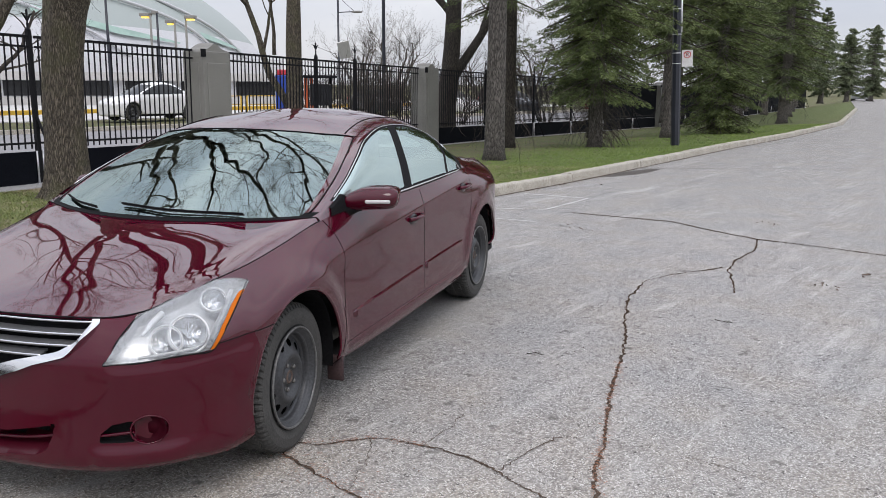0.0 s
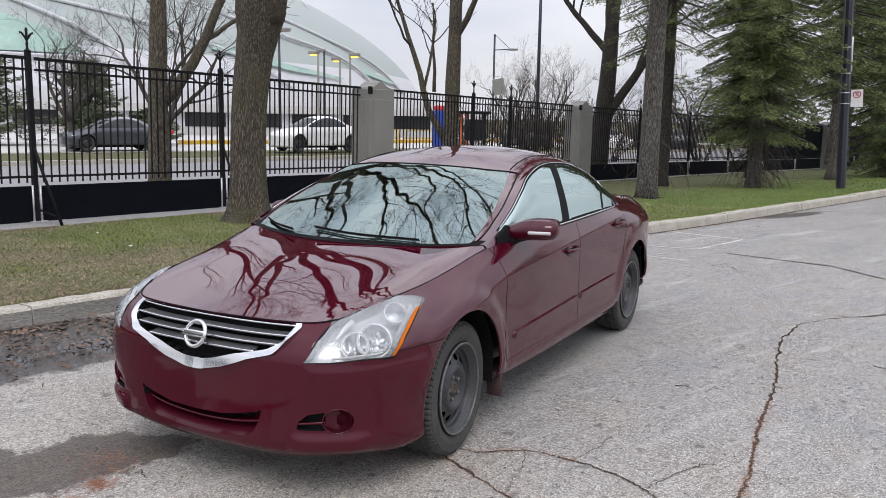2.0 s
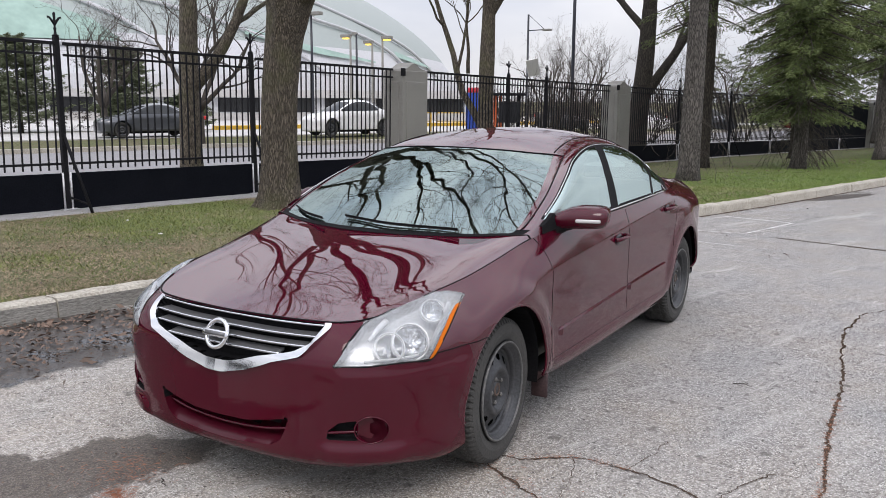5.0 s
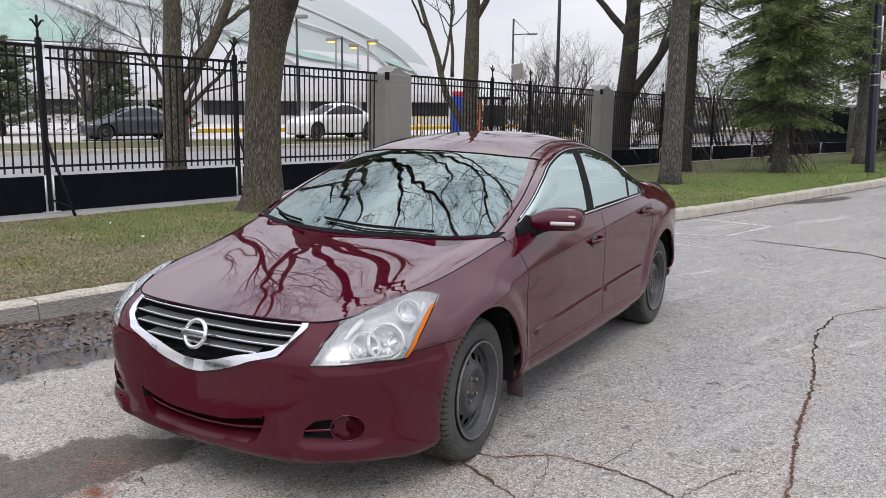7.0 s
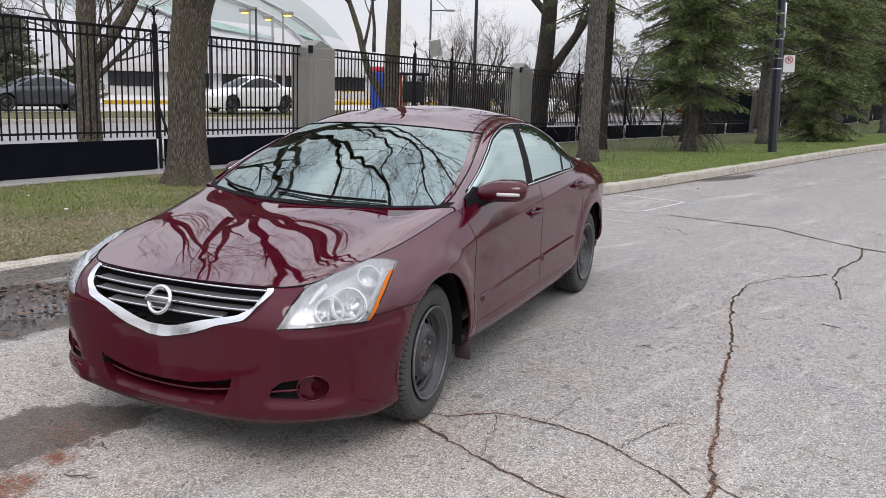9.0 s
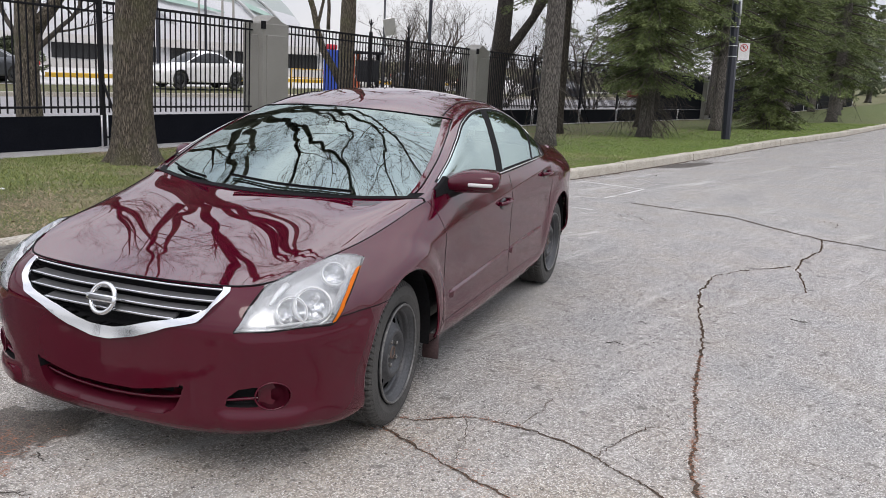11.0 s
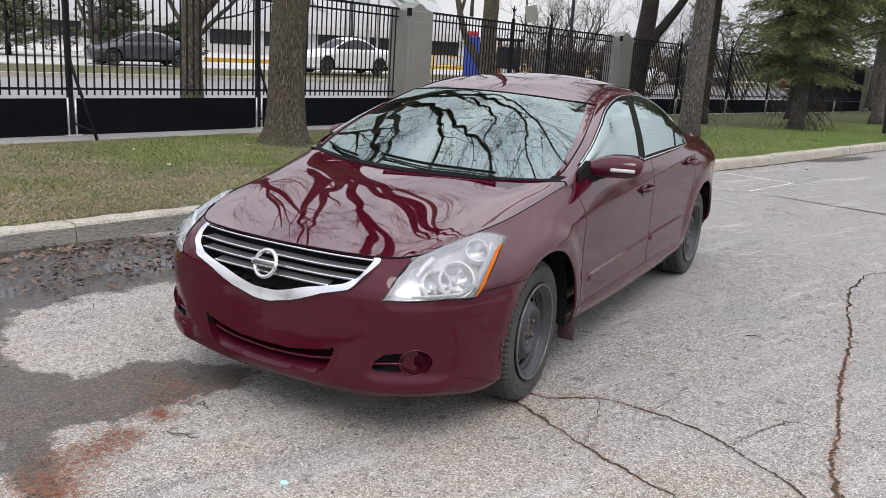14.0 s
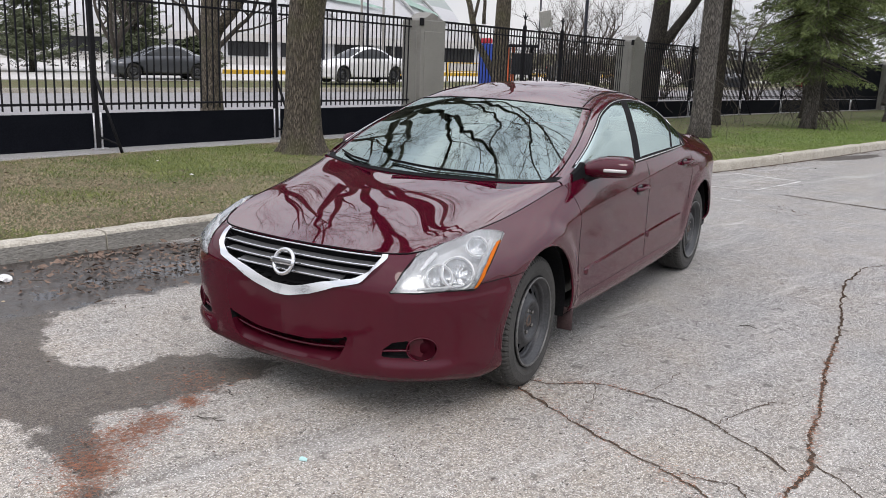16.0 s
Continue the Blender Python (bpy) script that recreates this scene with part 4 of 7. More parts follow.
def shells(ns, nv, nu, nt, detail=True):
    """All panels of half a car body."""
    g, s, v = band_grid(ns, nv)
    band = Shell(g, s, v, True)

    def arch(c):
        return lambda A, B, C: np.hypot(C[:, 1] - c[0], C[:, 2] - c[1]) - ARCH_RAD + 0 * A

    band.cut(arch(ARCH_F))
    band.cut(arch(ARCH_R))
    if detail:
        for poly in (HEAD, AMBER, GRILLE, GRILLE_IN, INTAKE, FOG_SLOT):
            band.cut(lambda A, B, C, poly=poly: poly_sd(A, C[:, 2] * 8, [(p, q * 8) for p, q in poly]))
        band.cut(lambda A, B, C: np.where((A > 2.5) & (A < 4), np.hypot(C[:, 0] - 0.665, (C[:, 2] - 0.368)) - FOG_R, 1.0))
        band.cut(lambda A, B, C: (C[:, 1] + 0.34) + 0.35 * (C[:, 2] - 0.6))
        band.cut(lambda A, B, C: C[:, 2] - 0.632)
        band.cut(lambda A, B, C: C[:, 1] - door_front(C[:, 2]))
        band.cut(lambda A, B, C: C[:, 1] - 1.555)
        band.cut(lambda A, B, C: C[:, 1] - (2.44 + 0.32 * np.clip(C[:, 2] - 0.62, 0, 1)))
        band.cut(lambda A, B, C: C[:, 2] - 0.345)

    def inside(poly, a, z):
        return poly_sd(np.array([a]), np.array([z * 8]), [(p, q * 8) for p, q in poly])[0] < 0

    def band_class(a, b, c):
        y, z = c[1], c[2]
        for q in (ARCH_F, ARCH_R):
            if math.hypot(y - q[0], z - q[1]) < ARCH_RAD:
                return None
        if not detail:
            return "body"
        if inside(HEAD, a, z):
            return "amber" if inside(AMBER, a, z) else "head"
        if inside(GRILLE, a, z):
            return "grille" if inside(GRILLE_IN, a, z) else "chrome"
        if inside(INTAKE, a, z):
            return "intake"
        if 2.5 < a < 4 and math.hypot(c[0] - 0.665, z - 0.368) < FOG_R:
            return "fog"
        if inside(FOG_SLOT, a, z):
            return "slot"
        if y + 0.34 + 0.35 * (z - 0.6) < 0 and z < 0.632 or a < 3.6:
            return "front_bumper"
        if y < door_front(z):
            return "fender"
        if y > 3.3 and z < 0.7:
            return "rear_bumper"
        if y < 2.44 + 0.32 * max(z - 0.62, 0) and z < 0.345:
            return "sill"
        if y < 1.555:
            return "front_door"
        if y < 2.44 + 0.32 * max(z - 0.62, 0):
            return "rear_door"
        return "rear_quarter"

    res = dict(band.panels(band_class))
    g, u, t = top_grid(nu, nt)
    top = Shell(g, u, t, True)
    wins = (WIN_F, WIN_R, WIN_Q)
    yy = lambda A: np.interp(A, np.arange(len(ROWS)), ROWS[:, 0])
    for poly in wins:
        top.cut(lambda A, B, C, poly=poly: poly_sd(yy(A) * 3, B, [(p * 3, q) for p, q in poly]))
    ws = [(5.0, 2.3), (7.93, 2.42), (7.88, 9), (5.12, 9)]
    rw = [(11.12, 2.3), (12.9, 2.3), (12.9, 9), (11.12, 9)]
    top.cut(lambda A, B, C: poly_sd(A, B, ws))
    top.cut(lambda A, B, C: poly_sd(A, B, rw))
    top.cut(lambda A, B, C: A - 4.84)
    top.cut(lambda A, B, C: B - 1.97)
    top.cut(lambda A, B, C: A - 13.12)
    top.cut(lambda A, B, C: A - 5.5)

    def top_class(a, b, c):
        y = float(yy(a))
        for name, poly in zip(("win_front", "win_rear", "win_quarter"), wins):
            if poly_sd(np.array([y * 3]), np.array([b]), [(p * 3, q) for p, q in poly])[0] < 0:
                return name
        if poly_sd(np.array([a]), np.array([b]), ws)[0] < 0:
            return "windscreen"
        if poly_sd(np.array([a]), np.array([b]), rw)[0] < 0:
            return "rear_window"
        if a < 4.84:
            return "hood" if detail else "body"
        if a < 5.12 and b > 1.97:
            return "cowl"
        if a > 13.12:
            return "boot_lid" if detail else "body"
        if b < 1.97 and 5.5 < a < 12.0:
            return "window_frame"
        return "roof" if detail else "body"

    for k, d in top.panels(top_class).items():
        if k in res:
            v0, f0, n0 = res[k]
            v1, f1, n1 = d
            d = (np.concatenate([v0, v1]), f0 + [tuple(i + len(v0) for i in q) for q in f1], np.concatenate([n0, n1]))
        res[k] = d
    return res


def tyre_mesh(segs=216):
    prof = [(0.222, -0.09), (0.235, -0.1), (0.275, -0.108), (0.305, -0.104), (0.322, -0.093), (0.330, -0.078),
            (0.332, -0.05), (0.333, -0.045), (0.333, -0.016), (0.333, -0.01), (0.333, 0.01), (0.333, 0.016), (0.333, 0.045), (0.332, 0.05),
            (0.330, 0.078), (0.322, 0.093), (0.305, 0.104), (0.275, 0.108), (0.268, 0.109), (0.262, 0.1075), (0.235, 0.1), (0.222, 0.09), (0.205, 0.085)]
    v, f = lathe(prof, segs, "x")
    v = v.copy()
    for i, (r, h) in enumerate(prof):
        if r > 0.315 and i > 3:
            for k in range(segs):
                cut = 0.0
                if i in (7, 8, 11, 12) and k % 3 == i % 3:
                    cut = 0.012
                if i in (4, 5, 14, 15) and k % 3 == 0:
                    cut = 0.012
                if i in (6, 9, 10, 13):
                    cut = max(cut, 0.006 if i in (9, 10) else 0.007)
                if cut:
                    v[i * segs + k, 1:] *= (r - cut) / r
    return v, f


def add_wheel(parent, side, y, x_face, detail=True, turn=0.0, zc=0.333, steer=0.0, size=1.0):
    """A tyre on a black pressed-steel wheel; side +1 faces +x."""
    m = Matrix.Translation((x_face * side, y, zc)) @ pose(0, 0, 0, 0, 0, steer) @ pose(0, 0, 0, turn, 0, 0 if side > 0 else 180) @ Matrix.Scale(size, 4)
    wheel = new("wheel")
    wheel.parent = parent
    wheel.matrix_basis = m
    wheel["label"] = "dusty winter tyre on a black steel wheel"
    v, f = tyre_mesh(216 if detail else 32)
    obj("tyre", v - np.array([0.105, 0, 0]), f, M["rubber"], wheel, "dusty black tyre", smooth=not detail)
    rim = [(0.204, -0.19), (0.2, -0.1), (0.19, -0.03), (0.2, -0.022), (0.218, -0.012), (0.226, -0.004), (0.226, 0.002), (0.217, 0.001), (0.212, -0.008), (0.203, -0.016), (0.197, -0.03)]
    v, f = lathe(rim, 72 if detail else 24, "x")
    obj("rim", v, f, M["steel_wheel"], wheel, "worn dark steel rim")
    segs = 96 if detail else 20
    disc = [(0.197, -0.036), (0.19, -0.054), (0.182, -0.058)] + [(r, -0.058 + (0.182 - r) * 0.5) for r in np.linspace(0.178, 0.122, 11)] + [(0.116, -0.022), (0.108, -0.014), (0.09, -0.013), (0.08, -0.03), (0.06, -0.036), (0.035, -0.036), (0.033, -0.028), (0.0, -0.026)]
    v, f = lathe(disc, segs, "x")
    if detail:
        def in_hole(q):
            p = v[list(q)].mean(0)
            r, a = math.hypot(p[1], p[2]), math.atan2(p[2], p[1])
            step = 2 * math.pi / 12
            off = (a / step - round(a / step)) * step * 0.15
            return (off / 0.021) ** 2 + ((r - 0.15) / 0.019) ** 2 < 1
        f = [q for q in f if not in_hole(q)]
    obj("wheel_disc", v, f, M["steel_wheel"], wheel)
    if detail:
        # brake in black: the shade seen through the wheel holes is in its colour
        v, f = lathe([(0.195, -0.085), (0.19, -0.11), (0.0, -0.11)], 40, "x")
        obj("brake", v, f, M["black_trim"], wheel, "dark brake behind the wheel")
        v, f = tube([(0.003, 0.222 * math.cos(a), 0.222 * math.sin(a)) for a in np.linspace(0, 2 * math.pi, 73)], 0.0055, 6, False)
        obj("rim_edge", v, f, M["rim_edge"], wheel, "worn bright rim edge")
        v, f = lathe([(0.034, -0.045), (0.033, -0.03), (0.028, -0.025), (0.02, -0.024), (0.018, -0.03), (0.0, -0.03)], 24, "x")
        obj("hub_cap", v, f, M["rust"], wheel, "rusty hub centre")
        nv, nf = lathe([(0.014, -0.046), (0.013, -0.038), (0.0105, -0.035), (0.0105, -0.026), (0.006, -0.022), (0.0, -0.021)], 6, "x")
        nme = mesh_data("lug_nut", nv, nf, M["nut"], False)
        for k in range(5):
            a = 2 * math.pi * k / 5 + 0.3
            nut = new("lug_nut", nme)
            nut.parent = wheel
            nut.matrix_basis = Matrix.Translation((0, 0.057 * math.cos(a), 0.057 * math.sin(a)))
    return wheel


def line_on_band(phi_pts, lift=0.0):
    """Points of the side band at (s, z) pairs, lifted along the outward direction."""
    out = []
    for s, z in phi_pts:
        nodes = np.stack(band_point(np.array([s]), None), 0)[:, 0]
        vs = np.linspace(0, NB, 160)
        c = spline(nodes, vs)
        at = np.array([np.interp(z, c[:, 2], vs)])
        p = spline(nodes, at)[0]
        s2 = spline(np.stack(band_point(np.array([s + 0.05]), None), 0)[:, 0], at)[0]
        s1 = spline(np.stack(band_point(np.array([s - 0.05]), None), 0)[:, 0], at)[0]
        up = spline(nodes, at + 0.05)[0] - spline(nodes, at - 0.05)[0]
        n = np.cross(s2 - s1, up)
        n /= np.linalg.norm(n) + 1e-9
        out.append(relief(p, s) + n * lift)
    return np.array(out)


def s_of_y(y):
    ss = np.linspace(4, 18, 700)
    return float(np.interp(y, spline(OUT, ss)[:, 1], ss))


def smooth_line(pts, n=40):
    p = np.asarray(pts, float)
    return spline(p, np.linspace(0, len(p) - 1, n))


def build_sedan():
    car = thing("sedan", "dark maroon four-door sedan parked on the asphalt, steel winter wheels", "car", Matrix.Translation((0.02, 0, 0)) @ Matrix.Diagonal((0.978, 1, 1, 1)))
    P = shells(330, 64, 340, 90)
    glossy = {"front_bumper": "maroon plastic front bumper", "hood": "maroon bonnet reflecting bare branches", "roof": "", "boot_lid": "", "rear_bumper": ""}
    for name in ("front_bumper", "hood", "roof", "boot_lid", "rear_bumper"):
        v, f, n = calm(both(P[name]), 6) if name in ("hood", "roof") else both(P[name])
        obj(name, v, f, M["paint_dusty" if "bumper" in name else "paint"], car, glossy[name], normals=n)
    doors = {}
    for name in ("fender", "front_door", "rear_door", "rear_quarter", "sill"):
        for side, d in ((1, P[name]), (-1, mirrored(P[name]))):
            doors[name, side] = obj(name, d[0], d[1], M["paint_side"], car, normals=d[2])
    v, f, n = both(P["cowl"])
    obj("cowl", v, f, M["black_trim"], car, "black plastic cowl under the windscreen", normals=n)
    for d in (P["window_frame"], mirrored(P["window_frame"])):
        obj("window_frame", d[0], d[1], M["black_trim"], car, "black window surrounds", normals=d[2])
    v, f, n = calm(both(P["windscreen"]), 4)
    ws = obj("windscreen", v, f, M["windscreen"], car, "windscreen reflecting sky and bare branches", normals=n)
    v, f, n = both(P["rear_window"])
    obj("rear_window", v, f, M["side_glass"], car, normals=n)
    for name, own in (("win_front", "front_door"), ("win_rear", "rear_door"), ("win_quarter", "rear_quarter")):
        for side, d in ((1, P[name]), (-1, mirrored(P[name]))):
            obj("side_window", d[0], d[1], M["side_glass"], doors[own, side], "side window reflecting pale sky", normals=d[2])

    # lamps
    for side in (1, -1):
        def sd(k):
            return P[k] if side > 0 else mirrored(P[k])
        lamp = new("headlight")
        lamp.parent = car
        lamp["label"] = "clear headlight with silver reflectors and amber marker"
        d = sd("head")
        use = {}
        for q in d[1]:
            for e in zip(q, q[1:] + q[:1]):
                use[frozenset(e)] = use.get(frozenset(e), 0) + 1
        rim = np.array(sorted({i for e, k in use.items() if k == 1 for i in e}))
        gap_in = np.array([np.min(np.linalg.norm(d[0][rim] - p, axis=1)) for p in d[0]])
        lift = 0.003 + 0.017 * smoothstep(gap_in / 0.045)
        obj("lens_cover", d[0] + d[2] * lift[:, None], d[1], M["lens"], lamp, "clear bulging plastic cover")
        tv, tf = tray(d, 0.07, 0.004)
        obj("lamp_housing", tv, tf, M["lamp_grey"], lamp, "pale grey lamp housing")
        d = sd("amber")
        obj("side_marker", d[0] + d[2] * 0.002, d[1], M["amber"], lamp, "amber side marker", normals=d[2])
        for s, z, r, deep, name in ((3.52, 0.685, 0.054, 0.044, "reflector"), (4.1, 0.69, 0.066, 0.026, "reflector"), (4.92, 0.772, 0.045, 0.024, "turn_bowl")):
            c = line_on_band([(s, z)], -deep)[0]
            prof = [(r, 0.012), (r, 0.022), (r * 0.93, 0.022), (r * 0.86, 0.004), (r * 0.6, -0.016), (r * 0.3, -0.024), (r * 0.2, -0.022), (r * 0.17, -0.012), (0, -0.01)]
            bowl, bf = lathe(prof, 48, "x")
            # fluted inside, as pressed reflectors are
            rad = np.hypot(bowl[:, 1], bowl[:, 2])
            wave = np.sin(bowl[:, 1] / r * 26) * smoothstep((0.9 * r - rad) / (0.2 * r))
            bowl = bowl + np.outer(wave * 0.0035, (1, 0, 0))
            out = line_on_band([(s, z)], 0.0)[0] - c
            out = out / np.linalg.norm(out)
            out = Vector(out * 0.6 + np.array([0.3, -0.9, 0.1]) * 0.4).normalized()
            mm = Matrix.Translation(c * np.array([side, 1, 1])) @ Vector((out.x * side, out.y, out.z)).to_track_quat("X", "Z").to_matrix().to_4x4()
            bowl_ob = obj(name, bowl, bf, M["reflector"], lamp, "silver reflector bowl", m=mm)
            v, f = lathe([(r * 1.0, 0.016), (r * 1.02, 0.026), (r * 1.1, 0.027), (r * 1.14, 0.012)], 40, "x")
            obj("bowl_ring", v, f, M["lamp_white"], bowl_ob, "white ring round the bowl")
            v, f = lathe([(0.0, 0.012), (0.009, 0.01), (0.011, -0.004), (0.011, -0.02)], 12, "x")
            obj("bulb", v, f, M["lens"], bowl_ob)
        # pale shelf along the upper edge of the lamp, and a grey one below
        up = line_on_band([(2.95, 0.71), (3.1, 0.724), (3.3, 0.742), (3.7, 0.766)], -0.03)
        v, f = tube(smooth_line(up) * np.array([side, 1, 1]), np.linspace(0.005, 0.014, 40), 8)
        obj("upper_bezel", v, f, M["lamp_white"], lamp, "white trim inside the lamp")
        lo = line_on_band([(2.75, 0.632), (3.0, 0.634), (3.5, 0.637), (4.3, 0.634)], -0.02)
        v, f = tube(smooth_line(lo) * np.array([side, 1, 1]), 0.006, 8)
        obj("lower_bezel", v, f, M["lamp_white"], lamp)
        mid = line_on_band([(4.5, 0.65), (4.75, 0.7), (5.0, 0.735), (5.35, 0.785)], -0.012)
        v, f = tube(smooth_line(mid) * np.array([side, 1, 1]), 0.011, 8)
        obj("outer_bezel", v, f, M["lamp_white"], lamp)
        # dark line round the lamp
        rim = line_on_band([(2.12, 0.612), (2.42, 0.69), (2.85, 0.74), (3.15, 0.765)], 0.0)
        low = line_on_band([(2.12, 0.611), (2.77, 0.614), (3.49, 0.621), (4.0, 0.619), (4.49, 0.615), (4.85, 0.68), (5.29, 0.745), (5.72, 0.80)], 0.0)
        for ln in (rim, low):
            ln = smooth_line(ln) * np.array([side, 1, 1])
            v, f = tube(ln, 0.0035, 6)
            obj("lamp_seal", v, f, M["black_trim"], lamp)
        # fog lamp pocket
        d = sd("fog")
        tv, tf = tray(d, 0.022)
        fog = obj("fog_lamp", tv, tf, M["paint_dusty"], car, "round body-coloured fog lamp blank")
        c = line_on_band([(2.93, 0.368)], -0.02)[0] * np.array([side, 1, 1])
        d = sd("slot")
        tv, tf = tray(d, 0.04)
        obj("bumper_slot", tv, tf, M["black_trim"], car, "black slot beside the fog lamp")
        v, f = tube(smooth_line(line_on_band([(1.97, 0.352), (2.3, 0.358), (2.45, 0.36), (2.58, 0.361)], -0.008)) * np.array([side, 1, 1]), 0.006, 6)
        obj("slot_bar", v, f, M["paint_dusty"], car)
        ring = []
        for a in np.linspace(0, 2 * math.pi, 37):
            zz, dx = 0.368 + FOG_R * math.sin(a), FOG_R * math.cos(a)
            ss = np.linspace(2.2, 3.9, 200)
            mid = spline(EDGE, ss)[:, 0] + (spline(OUT, ss)[:, 0] - spline(EDGE, ss)[:, 0])
            ring.append((float(np.interp(0.665 + dx, mid, ss)), zz))
        v, f = tube(line_on_band(ring, 0.0) * np.array([side, 1, 1]), 0.0035, 6, False)
        obj("fog_ring", v, f, M["paint_dusty"], fog)
        hub, hf = lathe([(0.058, 0.012), (0.046, 0.008), (0.04, 0.0), (0.024, -0.003), (0.02, 0.001), (0.0, 0.002)], 28, "x")
        obj("fog_centre", hub, hf, M["fog_dark"], fog, "dark fog lamp centre", m=Matrix.Translation(c) @ Vector((0.35 * side, -0.94, 0)).to_track_quat("X", "Z").to_matrix().to_4x4())

    # grille
    grille = new("grille")
    grille.parent = car
    grille["label"] = "black grille with chrome bars and surround"
    d = both(P["chrome"])
    inner = line_on_band(GRILLE_IN[2:-1])
    order = np.argsort(inner[:, 0])
    zin = np.interp(np.abs(d[0][:, 0]), inner[order, 0], inner[order, 2])
    front = d[0] + d[2] * (0.004 + 0.017 * np.clip((zin - d[0][:, 2]) / 0.06, 0, 1))[:, None]
    tv, tf = tray((front, d[1], d[2]), 0.035)
    k = len(front)
    surround = obj("chrome_surround", front, d[1], M["chrome"], grille, "broad chrome surround")
    obj("surround_edge", tv, [q for q in tf if min(q) < k], M["chrome"], surround, smooth=False)
    tv, tf = tray(both(P["grille"]), 0.06, 0.004)
    obj("grille_back", tv, tf, M["black_trim"], grille)
    # slats that lean forward to a chrome lip and follow the nose
    for z0, s_end, r in ((0.741, 1.86, 0.0045), (0.706, 1.75, 0.004), (0.672, 1.56, 0.004), (0.638, 1.12, 0.004)):
        ss = np.linspace(-s_end, s_end, 61)
        rows = []
        for dz, lift in ((0.0, -0.006), (0.029, -0.04)):
            pts = line_on_band([(abs(s), z0 + dz + 0.002 * (s / 2) ** 2) for s in ss], lift)
            pts[ss < 0] *= np.array([-1, 1, 1])
            rows.append(pts)
        obj("grille_bar", *tube(rows[0], r, 8), M["chrome"], grille, "thin chrome grille bar")
        if z0 < 0.74:
            g = np.concatenate([rows[0], rows[1], rows[1] - np.array([0, 0, 0.006]), rows[0] - np.array([0, 0, 0.006])])
            n = len(ss)
            q = [(j * n + i, j * n + i + 1, (j + 1) % 4 * n + i + 1, (j + 1) % 4 * n + i) for j in range(4) for i in range(n - 1)]
            obj("grille_slat", g, q, M["slat_grey"], grille, "dark grey slat", smooth=False)
    # round emblem of plain shapes
    ec = line_on_band([(0.0, 0.664)], 0.016)[0]
    en = Vector((0, -0.93, 0.36)).normalized()
    em = Matrix.Translation(ec) @ en.to_track_quat("X", "Z").to_matrix().to_4x4()
    prof = [(0.046, 0.0), (0.046, 0.008), (0.051, 0.013), (0.058, 0.013), (0.063, 0.007), (0.063, 0.0)]
    v, f = lathe(prof, 48, "x")
    emblem = obj("emblem", v, f, M["chrome"], grille, "round chrome emblem with a cross bar", m=em)
    part("emblem_bar", box_bm(0.006, -0.07, -0.014, 0.017, 0.07, 0.014, 0.003), M["chrome"], emblem)
    part("emblem_mark", box_bm(0.0172, -0.055, -0.0075, 0.0182, 0.055, 0.0075), M["slat_grey"], emblem, "plain dark grey bar")

    # lower intake
    d = both(P["intake"])
    v, f, n = d
    zlow = 0.25 + 0.02 * (v[:, 0] / 0.3) ** 2
    deep = 0.11 * smoothstep((v[:, 2] - zlow) / 0.06)
    tv, tf = tray(d, deep[:, None])
    lip, slit = [], []
    for q in tf:
        m = tv[list(q)].mean(0)
        (slit if m[2] > 0.298 + 0.036 * (m[0] / 0.3) ** 2 else lip).append(q)
    intake = obj("lower_intake", tv, slit, M["black_trim"], car, "black slit of the lower air intake")
    obj("intake_floor", tv, lip, M["paint_floor"], intake, "body-coloured sloping floor of the intake")
    ss = np.linspace(-1.2, 1.2, 41)
    pts = line_on_band([(abs(s), 0.308 + 0.03 * abs(s / 1.2) ** 2) for s in ss], -0.03)
    pts[ss < 0] *= np.array([-1, 1, 1])
    v, f = tube(pts, 0.006, 8)
    obj("intake_bar", v, f, M["paint_dusty"], intake)
    # panel gaps
    def gap(pts, side, r=0.002, mat="black_trim"):
        v, f = tube(np.asarray(pts) * np.array([side, 1, 1]), r, 5)
        obj("panel_gap", v, f, M[mat], car)

    for side in (1, -1):
        zs = np.linspace(0.27, 0.95, 26)
        gap(line_on_band([(s_of_y(float(door_front(z))), z) for z in zs], -0.0005), side)
        gap(line_on_band([(s_of_y(1.555), z) for z in np.linspace(0.345, 0.96, 24)], -0.0005), side)
        gap(line_on_band([(s_of_y(2.44 + 0.32 * max(z - 0.62, 0)), z) for z in np.linspace(0.62, 0.98, 14)], -0.0005), side)
        gap(line_on_band([(s, 0.345) for s in np.linspace(s_of_y(0.40), s_of_y(2.36), 40)], -0.0008), side)
        gap(line_on_band([(s, 0.632) for s in np.linspace(4.6, 5.8, 18)], -0.0005), side, 0.0022)
        gap([top_point(u, 0.02) + np.array([0, 0, 0.001]) for u in np.linspace(0.9, 4.8, 30)], side, 0.0024)
        gap([top_point(4.84, t) for t in np.linspace(0, 5, 30)], side, 0.004)
        gap([top_point(0.03, t) + np.array([0, 0, 0.001]) for t in np.linspace(0, 5, 30)], side, 0.0035)
        # chrome line round the side glass
        path = [top_point(u_of_y(y), 0.06) for y in np.linspace(0.70, 2.44, 40)] + [top_point(u_of_y(y), 1.93) for y in np.linspace(2.38, 0.55, 50)]
        p = np.array(path) + np.array([0.003, 0, 0])
        low, up = p[:40], p[40:]
        for ln, r in ((low, 0.0065), (up, 0.0035)):
            v, f = tube(ln * np.array([side, 1, 1]), r, 7)
            obj("chrome_trim", v, f, M["chrome"], car, "thin chrome line round the side windows")
        tail = np.array([low[-1], (low[-1] + up[0]) / 2 + np.array([0.004, 0.012, 0]), up[0]])
